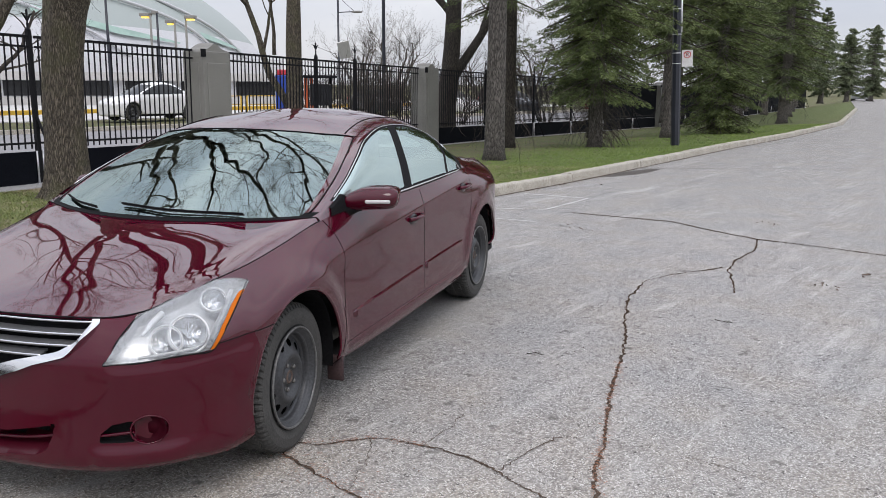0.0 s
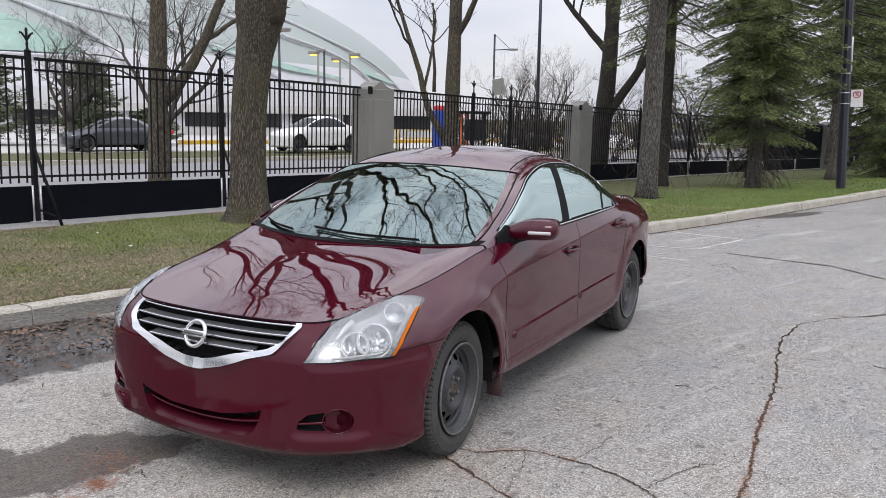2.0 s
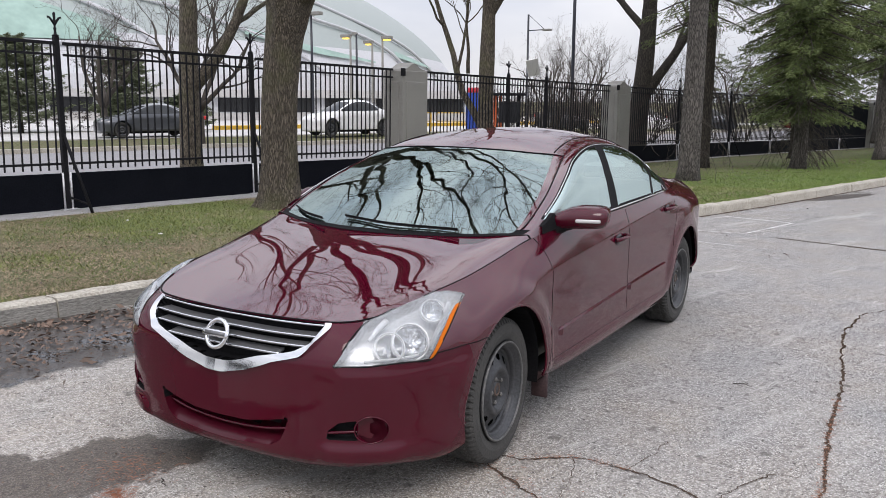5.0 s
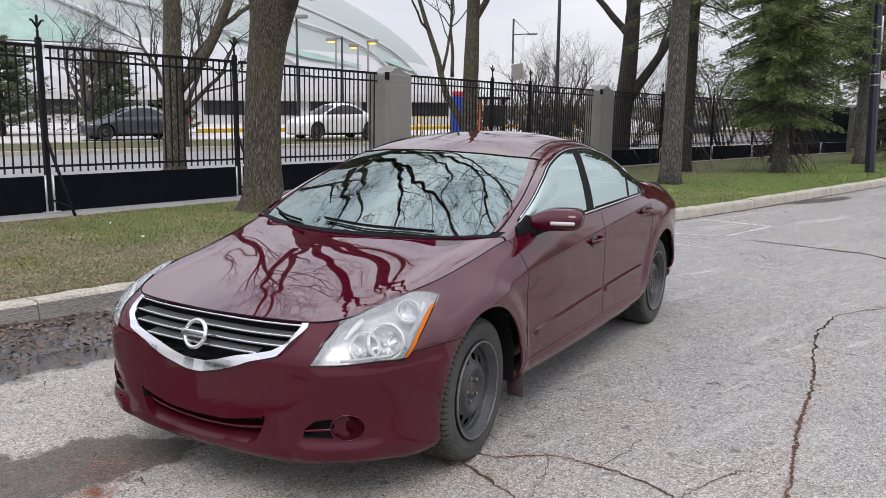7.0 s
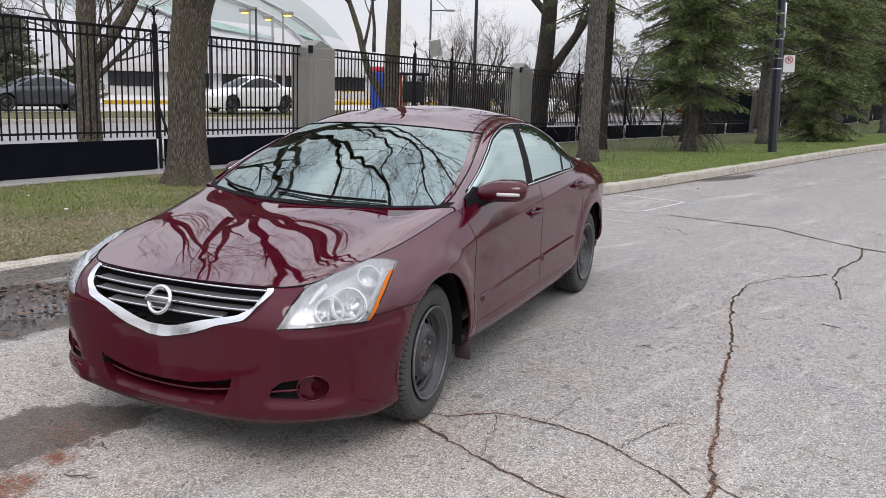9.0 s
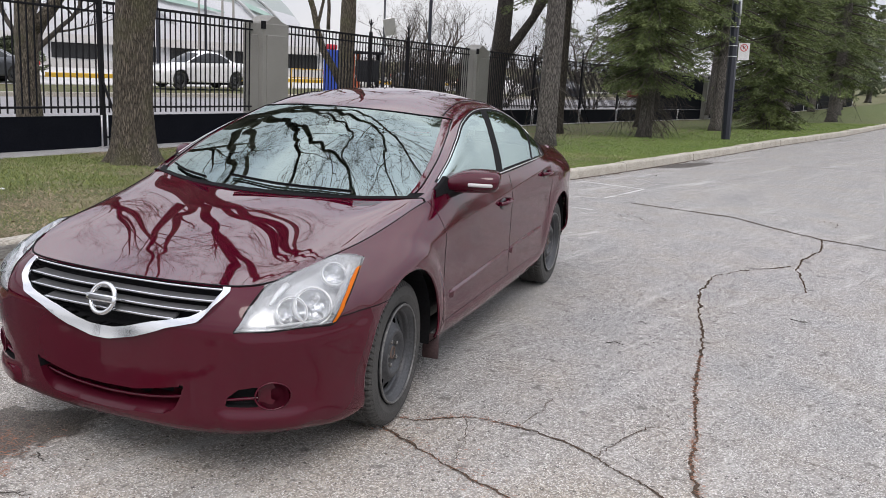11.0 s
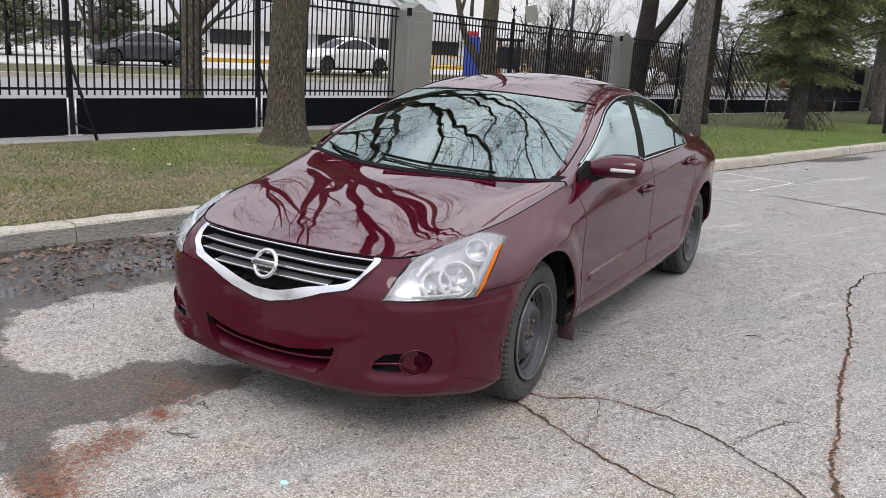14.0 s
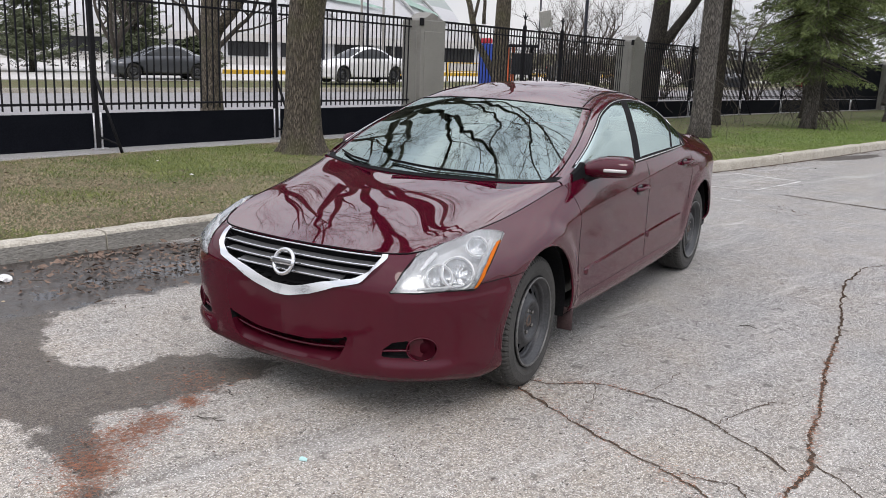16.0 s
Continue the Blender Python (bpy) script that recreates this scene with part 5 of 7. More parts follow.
        v, f = tube(tail * np.array([side, 1, 1]), 0.0065, 7)
        obj("chrome_trim", v, f, M["chrome"], car)
        # roof gutter
        gap([top_point(u, 2.45) + np.array([0, 0, 0.0005]) for u in np.linspace(8.0, 11.2, 40)], side, 0.0035)
        # wheel arch lip and liner
        for c in (ARCH_F, ARCH_R):
            a = np.linspace(radians(-18), radians(198), 46)
            ys, zs = c[0] + ARCH_RAD * np.cos(a), c[1] + ARCH_RAD * np.sin(a)
            ok = zs > 0.27
            ln = line_on_band([(s_of_y(y), z) for y, z in zip(ys[ok], zs[ok])], -0.006)
            v, f = tube(ln * np.array([side, 1, 1]), 0.008, 6)
            obj("arch_lip", v, f, M["paint_side"], car)
            low = radians(-14 if c is ARCH_F else -3)
            arc = np.linspace(low, math.pi - low, 40)
            v = [(x, c[0] + 0.375 * math.cos(t), c[1] + 0.375 * math.sin(t)) for x in (0.835, 0.505) for t in arc]
            f = [(i, i + 1, 41 + i, 40 + i) for i in range(39)] + [tuple(range(40, 80))]
            obj("wheel_arch_liner", np.array(v) * np.array([side, 1, 1]), f, M["black_trim"], car, "dark wheel arch", smooth=False)
        # mud flap behind the front wheel
        part("mud_flap", box_bm(0.79 if side > 0 else -0.876, 0.392, 0.175, 0.876 if side > 0 else -0.79, 0.408, 0.3, 0.005), M["flap"], car, "dusty mud flap")
        # door moulding
        for y0, y1, own in ((0.53, 1.545, "front_door"), (1.565, 2.3, "rear_door")):
            ys = np.linspace(y0, y1, 26)
            rows = []
            for dz, lift in ((-0.027, -0.002), (-0.021, 0.011), (0.011, 0.013), (0.019, -0.001)):
                rows.append(line_on_band([(s_of_y(y), 0.468 + 0.03 * (y - 0.53) + dz * (1 if 0 < k < 25 else 0.5)) for k, y in enumerate(ys)], lift))
                rows[-1][[0, 25]] = line_on_band([(s_of_y(ys[k]), 0.468 + 0.03 * (ys[k] - 0.53) + dz * 0.5) for k in (0, 25)], -0.003)
            g = np.stack(rows, 1) * np.array([side, 1, 1])
            q = [(i * 4 + j, (i + 1) * 4 + j, (i + 1) * 4 + j + 1, i * 4 + j + 1) for i in range(25) for j in range(3)] + [(3, 2, 1, 0), (100, 101, 102, 103)]
            obj("door_moulding", g.reshape(-1, 3), q if side > 0 else [t[::-1] for t in q], M["paint_side"], doors[own, side], "body-coloured rubbing strip", smooth=False)
        # door handles
        for y, z, own in ((1.39, 0.812, "front_door"), (2.36, 0.882, "rear_door")):
            c = line_on_band([(s_of_y(y), z)], 0.0)[0]
            # flattened black oval that puts in the shade of the handle's recess
            bm = bmesh.new()
            bmesh.ops.create_uvsphere(bm, u_segments=16, v_segments=8, radius=1)
            bmesh.ops.scale(bm, vec=(0.01, 0.066, 0.034), verts=bm.verts)
            part("handle_cup_shade", bm, M["black_gloss"], doors[own, side], "dark recess behind the handle", m=Matrix.Translation(c * np.array([side, 1, 1]) + np.array([0.0, -0.02, -0.004])))
            ln = smooth_line([c + np.array([0.004, -0.085, 0.002]), c + np.array([0.03, -0.05, 0.006]), c + np.array([0.036, 0.02, 0.008]), c + np.array([0.026, 0.075, 0.008]), c + np.array([0.0, 0.095, 0.006])], 20)
            v, f = tube(ln * np.array([side, 1, 1]), 0.013, 8)
            obj("door_handle", v, f, M["paint_mirror"], doors[own, side], "body-coloured pull handle")
        # door mirror
        mirror = new("door_mirror")
        mirror.parent = car
        mirror["label"] = "maroon door mirror with a white turn-signal strip"
        bm = bmesh.new()
        bmesh.ops.create_cube(bm, size=1.0)
        bmesh.ops.subdivide_edges(bm, edges=bm.edges[:], cuts=7, use_grid_fill=True)
        for v in bm.verts:
            x, y, z = v.co * 2
            n = (abs(x) ** 5 + abs(y) ** 5 + abs(z) ** 5) ** (1 / 5)
            x, y, z = x / n, y / n, z / n
            thin = 1 - 0.18 * max(0, -x)
            inner = smoothstep(-x * 0.9)
            top = z * 0.056 * (1 - 0.55 * inner if z > 0 else 1 - 0.12 * inner) - 0.012 * inner
            v.co = Vector((x * 0.15 + 0.012 * (z < 0) * x * z, y * 0.07 * thin - (0.034 * (1 - z * z) if y < 0 else 0), top + 0.004 * x))
        mx, my, mz = (0.893, 0.70, 1.02) if side > 0 else (0.83, 0.82, 1.0)
        cm = Matrix.Translation((mx * side, my, mz)) @ pose(0, 0, 0, 0, 0, 14 * side)
        if side < 0:
            bmesh.ops.scale(bm, vec=(-1, 1, 1), verts=bm.verts)
            bmesh.ops.reverse_faces(bm, faces=bm.faces[:])
        part("mirror_shell", bm, M["paint_mirror"], mirror, "maroon mirror shell", m=cm)
        part("turn_signal", box_bm(-0.025, -0.035, -0.009, 0.098, 0.0, 0.009, 0.007, 2), M["white_lens"], mirror, "white turn-signal lens", m=Matrix.Translation(((mx + 0.035) * side, my - 0.076, mz - 0.008)) @ pose(0, 0, 0, 0, 0, 20 * side) @ (Matrix.Identity(4) if side > 0 else Matrix.Diagonal((-1, 1, 1, 1))))
        v, f = tube(smooth_line([(0.78, 0.62, 0.965), (0.82, 0.645, 0.975), (0.87, 0.68, 0.99), (0.90, 0.69, 1.0)], 10) * np.array([side, 1, 1]), [0.05, 0.045, 0.04, 0.035, 0.03, 0.03, 0.03, 0.03, 0.03, 0.03], 10)
        obj("mirror_stalk", v, f, M["black_trim"], mirror)
        # black sail where the mirror is fixed
        g = np.array([top_point(u_of_y(0.46 + (0.22 - 0.1 * tt / 1.85) * k / 5), tt) + np.array([0.006, 0, 0]) for tt in np.linspace(0.08, 1.85, 10) for k in range(6)])
        q = [(i * 6 + j, i * 6 + j + 1, (i + 1) * 6 + j + 1, (i + 1) * 6 + j) for i in range(9) for j in range(5)]
        obj("mirror_sail", g * np.array([side, 1, 1]), q if side > 0 else [t[::-1] for t in q], M["black_trim"], mirror, "black plastic sail")
        # A-pillar edge trim beside the windscreen
        gap([top_point(u, 2.2) + np.array([0, 0, 0.002]) for u in np.linspace(5.1, 7.9, 30)], side, 0.0035)
    gap([top_point(7.88, t) + np.array([0, 0, 0.001]) for t in np.linspace(2.2, 5, 20)], 1, 0.004)
    gap([top_point(7.88, t) + np.array([0, 0, 0.001]) for t in np.linspace(2.2, 5, 20)], -1, 0.004)

    # wipers
    for a, b, c in (((-0.66, 5.25), (-0.52, 5.16), (-0.34, 5.1)), ((-0.2, 5.3), (0.1, 5.2), (0.46, 5.08))):
        def on_glass(x, u):
            ts = np.linspace(2.0, 5.0, 60)
            line = np.array([top_point(u, t) for t in ts])
            k = int(np.argmin(np.abs(line[:, 0] - abs(x))))
            p = line[k] * np.array([1 if x > 0 else -1, 1, 1])
            return p + np.array([0, -0.012, 0.016])
        pts = smooth_line([on_glass(*a), on_glass(*b), on_glass(*c)], 24)
        wiper = obj("wiper", *tube(pts, 0.005, 6), M["black_trim"], car, "black wiper blade")
        v, f = tube(pts + np.array([0, 0.008, -0.007]), 0.0045, 6)
        obj("wiper_rubber", v, f, M["rubber"], wiper)

    # tail lamps
    for side in (1, -1):
        ln = smooth_line(line_on_band([(16.4, 0.85), (16.9, 0.845), (17.5, 0.84), (18.0, 0.83)], -0.05))
        v, f = tube(ln * np.array([side, 1, 1]), 0.05, 10)
        obj("tail_lamp", v, f, M["red"], car, "red tail lamp")

    # wheels
    for side in (1, -1):
        add_wheel(car, side, 0.0, 0.835, True, 17, 0.325, 3.5, 0.976)
        add_wheel(car, side, 2.815, 0.838, True, 40, 0.32, 0.0, 0.961)
    # floor pan and cabin
    part("underbody", box_bm(-0.74, -0.62, 0.2, 0.74, 3.6, 0.3, 0.03), M["black_trim"], car)
    cabin = new("cabin")
    cabin.parent = car
    cabin["label"] = "grey cabin with pale seats"
    part("cabin_floor", box_bm(-0.72, 0.3, 0.3, 0.72, 3.0, 0.36), M["interior"], cabin)
    part("dashboard", box_bm(-0.68, 0.42, 0.7, 0.68, 0.85, 0.955, 0.06, 3), M["interior"], cabin, "grey dashboard")
    for x in (-0.37, 0.37):
        part("front_seat", box_bm(x - 0.24, 1.15, 0.36, x + 0.24, 1.7, 0.6, 0.06, 3), M["seat"], cabin)
        part("seat_back", box_bm(x - 0.23, 1.62, 0.5, x + 0.23, 1.78, 1.08, 0.06, 3), M["seat"], cabin)
        part("head_rest", box_bm(x - 0.12, 1.68, 1.1, x + 0.12, 1.78, 1.27, 0.04, 3), M["seat"], cabin)
    part("rear_seat", box_bm(-0.62, 2.2, 0.36, 0.62, 2.75, 0.62, 0.06, 3), M["seat"], cabin)
    part("rear_seat_back", box_bm(-0.62, 2.62, 0.5, 0.62, 2.78, 1.03, 0.06, 3), M["seat"], cabin)
    ring = [(0.37 + 0.18 * math.cos(a), 1.0 + 0.06 * math.sin(a), 0.92 + 0.17 * math.sin(a)) for a in np.linspace(0, 2 * math.pi, 31)]
    v, f = tube(ring, 0.014, 8, False)
    obj("steering_wheel", v, f, M["black_trim"], cabin, "black steering wheel")
    part("inside_mirror", box_bm(-0.11, 0.86, 1.215, 0.11, 0.89, 1.275, 0.012, 2), M["black_trim"], cabin)
    return car


sedan = build_sedan()


# ---------------------------------------------------------------- fence
FENCE_H = 2.13


def fence_frame(y):
    d = Vector((float(fence_x(y + 0.05) - fence_x(y - 0.05)), 0.1, 0)).normalized()
    yaw = math.degrees(math.atan2(d.y, d.x))
    return Matrix.Translation((float(fence_x(y)), y, float(fence_z(y)))) @ pose(0, 0, 0, 0, 0, yaw)


def fence_base():
    ys = np.arange(-12, 92, 1.5)
    prof = [(-0.12, -0.1), (-0.12, 0.02), (0.36, 0.015), (0.38, -0.02), (0.38, -0.1)]
    verts = [(float(fence_x(y)) + px * (float(np.interp(y, [9, 18], [1, 0.3])) if px > 0 else 1), y, float(fence_z(y)) + pz) for y in ys for px, pz in prof]
    n = len(prof)
    faces = [(i * n + k + 1, i * n + k, (i + 1) * n + k, (i + 1) * n + k + 1) for i in range(len(ys) - 1) for k in range(n - 1)]
    tagged(obj("fence_footing", verts, faces, M["footing"], smooth=False), "pale concrete strip under the fence", "footing", kind="structure")


fence_base()
picket_me = mesh_data("picket", *[(lambda bm: ([v.co[:] for v in bm.verts], [[v.index for v in f.verts] for f in bm.faces]))(box_bm(-0.0085, -0.0085, 0.53, 0.0085, 0.0085, FENCE_H - 0.02))][0], M["iron"], False)


def fence_panel(ya, yb, solid=False):
    a, b = fence_frame(ya).translation, fence_frame(yb).translation
    d = b - a
    length = d.length
    yaw = math.degrees(math.atan2(d.y, d.x))
    panel = thing("picket_fence", "black steel picket fence panel with a solid kick board" if not solid else "black solid steel gate panel in the fence", "fence", Matrix.Translation(a) @ pose(0, 0, 0, 0, -math.degrees(math.atan2(d.z, math.hypot(d.x, d.y))), yaw), group="fence panels")
    e = 0.05
    for z, h, w in ((FENCE_H - 0.02, 0.04, 0.022), (FENCE_H - 0.16, 0.03, 0.018), (0.61, 0.03, 0.018)):
        part("rail", box_bm(e, -w, z - h / 2, length - e, w, z + h / 2, 0.003), M["iron"], panel, smooth=False)
    if solid:
        part("solid_board", box_bm(e, -0.012, 0.5, length - e, 0.012, FENCE_H - 0.06), M["board"], panel, "black sheet", smooth=False)
    else:
        n = max(2, round(length / 0.113))
        for k in range(1, n):
            p = new("picket", picket_me)
            p.parent = panel
            p.matrix_basis = Matrix.Translation((length * k / n, 0, 0))
    part("kick_board", box_bm(e, -0.012, 0.025, length - e, 0.012, 0.49, 0.003), M["board"], panel, "black kick board", smooth=False)


def fence_post(y, brace=True, tall=0.36):
    post = thing("fence_post", "black steel fence post with a finial and a raking brace", "fence post", fence_frame(y), group="fence posts")
    part("shaft", box_bm(-0.032, -0.032, 0.0, 0.032, 0.032, FENCE_H + 0.06, 0.004), M["iron"], post, smooth=False)
    part("base_plate", box_bm(-0.11, -0.09, 0.02, 0.11, 0.09, 0.035, 0.003), M["galv"], post, "grey base plate", smooth=False)
    v, f = lathe([(0.034, FENCE_H + 0.06), (0.045, FENCE_H + 0.075), (0.02, FENCE_H + 0.09), (0.014, FENCE_H + 0.13), (0.02, FENCE_H + 0.16), (0.012, FENCE_H + 0.18), (0.018, FENCE_H + tall - 0.02), (0.006, FENCE_H + tall), (0.0, FENCE_H + tall)], 10)
    obj("finial", v, f, M["iron"], post)
    for k in (-1, 1):
        v, f = tube([(0, 0, FENCE_H + 0.2), (0.03 * k, 0, FENCE_H + 0.25), (0.062 * k, 0, FENCE_H + 0.29), (0.085 * k, 0, FENCE_H + 0.3), (0.09 * k, 0, FENCE_H + 0.275)], [0.013, 0.015, 0.013, 0.01, 0.004], 6)
        obj("finial_leaf", v, f, M["iron"], post)
    if brace:
        for k in (-0.052, 0.052):
            v, f = tube([(k, -0.03, 0.02), (k, -0.03, 0.5)], 0.014, 8)
            obj("conduit", v, f, M["galv"], post, "galvanised pipe beside the post")
        v, f = tube([(0.0, -0.03, 0.98), (0.04, -0.16, 0.6), (0.10, -0.42, -0.04)], 0.02, 6)
        obj("brace", v, f, M["iron"], post, "black raking brace")
        v, f = tube([(0.04, -0.03, 0.17), (0.09, -0.36, 0.1)], 0.013, 6)
        obj("brace_tie", v, f, M["iron"], post)


def pillar(y, w=0.74, dp=0.46, h=2.26):
    p = thing("fence_pillar", "grey rendered masonry pillar with a stepped cap in the fence line", "pillar", fence_frame(y), group="fence pillars")
    part("shaft", box_bm(-w / 2, -dp / 2, -0.1, w / 2, dp / 2, h - 0.16, 0.012, 2), M["pillar"], p, smooth=False)
    part("raised_panel", box_bm(-w / 2 + 0.1, -dp / 2 - 0.018, 0.1, w / 2 - 0.1, -dp / 2 + 0.01, h - 0.36, 0.008), M["pillar"], p, smooth=False)
    part("side_panel", box_bm(-w / 2 - 0.018, -dp / 2 + 0.09, 0.1, -w / 2 + 0.01, dp / 2 - 0.09, h - 0.36, 0.008), M["pillar"], p, smooth=False)
    # cap: a low arch along the fence, stepped in
    n = 14
    top, verts, faces = [], [], []
    for k in range(n + 1):
        u = -1 + 2 * k / n
        top.append(((w / 2 - 0.005) * u, h - 0.16 + float(np.interp(abs(u), [0, 0.22, 0.36, 0.6, 1], [0.155, 0.14, 0.095, 0.06, 0.03]))))
    for x, z in top:
        verts += [(x, -dp / 2 + 0.03, h - 0.165), (x, -dp / 2 + 0.03, z - 0.02), (x * 0.93, -dp / 2 + 0.1, z), (x * 0.93, dp / 2 - 0.1, z), (x, dp / 2 - 0.03, z - 0.02), (x, dp / 2 - 0.03, h - 0.165)]
    for k in range(n):
        for j in range(5):
            faces.append((k * 6 + j, (k + 1) * 6 + j, (k + 1) * 6 + j + 1, k * 6 + j + 1))
    faces += [tuple(range(6))[::-1], tuple(n * 6 + j for j in range(6))]
    obj("cap", verts, faces, M["pillar"], p, smooth=False)
    part("hinge_plate", box_bm(-w / 2 - 0.03, -dp / 2 - 0.02, h - 0.26, -w / 2 + 0.07, -dp / 2 + 0.02, h - 0.12, 0.004), M["iron"], p, "black bracket", smooth=False)


P1, P2, P3 = 10.38, 18.9, 41.5
POSTS = [-8.85, -5.75, -2.65, 0.45, 3.55, 6.66, 13.85, 15.43, 22.75, 26.6, 30.2, 33.8, 37.6, 46.5, 51.5, 56.5, 61.5, 66.5, 72.0, 78.0, 84.0, 90.0]
stations = sorted([(y, "post") for y in POSTS] + [(P1, "pillar"), (P2, "pillar"), (P3, "pillar")])
for y, kind in stations:
    if kind == "post":
        fence_post(y, y not in (13.85, 15.43))
    else:
        pillar(y)
for (ya, ka), (yb, kb) in zip(stations[:-1], stations[1:]):
    fence_panel(ya + (0.37 if ka == "pillar" else 0), yb - (0.37 if kb == "pillar" else 0), solid=ya > 33)


# ---------------------------------------------------------------- trees
def limb(rng, p, d, length, r, level, out, levels, up=0.25, wander=0.22, kids=(5, 5, 4, 4), taper=0.35, minr=0.0035, spread=(30, 62)):
    """One branch as a tapered tube, and its offspring."""
    n = max(4, 9 - level * 2)
    pts, q, dd = [np.array(p)], np.array(p, float), np.array(d, float) / np.linalg.norm(d)
    for _ in range(n):
        dd = dd + rng.normal(0, wander, 3) * (0.45 + 0.2 * level) + np.array([0, 0, up * 0.18])
        dd /= np.linalg.norm(dd)
        q = q + dd * length / n
        pts.append(q.copy())
    rad = np.maximum(r * np.linspace(1, taper, n + 1), minr)
    out.append(tube(pts, rad, (9, 7, 5, 3, 3, 3)[level], level < 2))
    if level >= levels:
        return
    count = kids[min(level, len(kids) - 1)]
    for k in range(count):
        f = 0.3 + 0.7 * (k + rng.uniform(0.2, 0.9)) / count
        i = min(int(f * n), n - 1)
        base = pts[i] + (pts[i + 1] - pts[i]) * (f * n - i)
        ax = rng.normal(0, 1, 3)
        ax -= ax.dot(dd) * dd
        ax /= np.linalg.norm(ax)
        a = radians(rng.uniform(*spread))
        t = (pts[i + 1] - pts[i]) / np.linalg.norm(pts[i + 1] - pts[i])
        nd = t * math.cos(a) + ax * math.sin(a) + np.array([0, 0, up])
        limb(rng, base, nd, length * rng.uniform(0.42, 0.66), np.interp(f, [0, 1], [r, r * taper]) * rng.uniform(0.42, 0.62), level + 1, out, levels, up, wander, kids, taper, minr, spread)


def trunk_tube(pts, radii, sides=22, flare=0.0, rough=0.03, seed=1):
    """A trunk with root flare and an uneven bark outline."""
    rings = 140 if sides > 99 else 40
    p = smooth_line(pts, rings)
    r = np.interp(np.linspace(0, 1, rings), np.linspace(0, 1, len(radii)), radii)
    h = p[:, 2] - p[0, 2]
    r = r * (1 + flare * np.exp(-h / 0.16))
    v, f = tube(p, r, sides)
    rng = np.random.RandomState(seed)
    ph = rng.uniform(0, 6, 5)
    for i in range(rings):
        c = p[i]
        for k in range(sides):
            a = 2 * math.pi * k / sides
            w = 1 + rough * (math.sin(3 * a + ph[0] + i * 2.0 / rings) + 0.7 * math.sin(7 * a + ph[1] - i * 3.6 / rings) + 0.5 * math.sin(11 * a + ph[2]))
            if sides > 99:
                # furrowed bark
                w += 0.05 * (0.25 - abs(noise.noise((math.cos(a) * 7 + 3 * ph[0], math.sin(a) * 7, h[i] * 2.6)) + 0.35 * noise.noise((math.cos(a) * 15, math.sin(a) * 15, h[i] * 6))))
            w += flare * 0.55 * math.exp(-h[i] / 0.12) * math.sin(5 * a + ph[3])
            v[i * sides + k] = c + (v[i * sides + k] - c) * w
    return v, f


def bare_tree(name, label, x, y, z, trunk, radii, limbs, seed, bark, levels=4, flare=0.35, kids=(5, 5, 4, 4), up=0.25, wander=0.2, sides=22, spread=(30, 62), group=""):
    t = thing(name, label, "tree", Matrix.Translation((x, y, z)), group)
    v, f = trunk_tube(trunk, radii, sides, flare, 0.034, seed)
    obj("trunk", v, f, bark, t, "ridged bark trunk")
    rng = np.random.RandomState(seed)
    big = []
    for p, d, length, r in limbs:
        limb(rng, np.array(p, float), np.array(d, float), length, r, 0, big, levels, up, wander, kids, spread=spread)
    v, f = joined(big)
    tagged(obj("crown", v, f, bark, t, "bare branches and twigs"), kind="stuff")
    return t


# the ash on the verge, whose crown hangs over the car and is mirrored in its bonnet and windscreen
def crooked_limb(rng, points, radii, out, kids=11, levels=4):
    """A stout limb along waypoints, kinked like an old ash, with its boughs and twigs."""
    n = 5 * (len(points) - 1)
    p = smooth_line(points, n)
    r = np.interp(np.linspace(0, 1, n), np.linspace(0, 1, len(radii)), radii)
    r = r * np.interp(np.arange(n), [0, 4, 9, n], [0.92, 0.78, 0.58, 0.55])
    kink = rng.normal(0, 1, (n, 3)) * np.minimum(r, 0.07)[:, None] * 1.0
    kink[:3] = 0
    p = p + kink
    # burls where boughs leave
    r = r * (1 + 0.22 * np.maximum(0, np.sin(np.arange(n) * 1.9 + rng.uniform(0, 6))))
    out.append(tube(smooth_line(p, n * 3), np.interp(np.linspace(0, n - 1, n * 3), np.arange(n), r), 10))
    for k in range(kids):
        i = int(n * (0.22 + 0.76 * (k + rng.uniform(0.1, 0.9)) / kids))
        i = min(i, n - 2)
        t = p[i + 1] - p[i]
        t /= np.linalg.norm(t)
        ax = rng.normal(0, 1, 3)
        ax -= ax.dot(t) * t
        ax /= np.linalg.norm(ax)
        a = radians(rng.uniform(28, 70))
        limb(rng, p[i], t * math.cos(a) + ax * math.sin(a) + np.array([0, 0, 0.12]), rng.uniform(0.7, 1.7), max(0.009, r[i] * rng.uniform(0.22, 0.4)), 1, out, levels, 0.1, 0.34, (5, 4, 4, 3), 0.3, 0.0026, (25, 65))
    limb(rng, p[-1], p[-1] - p[-3], 1.4, r[-1] * 0.9, 1, out, levels, 0.1, 0.34, (5, 4, 4, 3), 0.3, 0.0026, (25, 65))


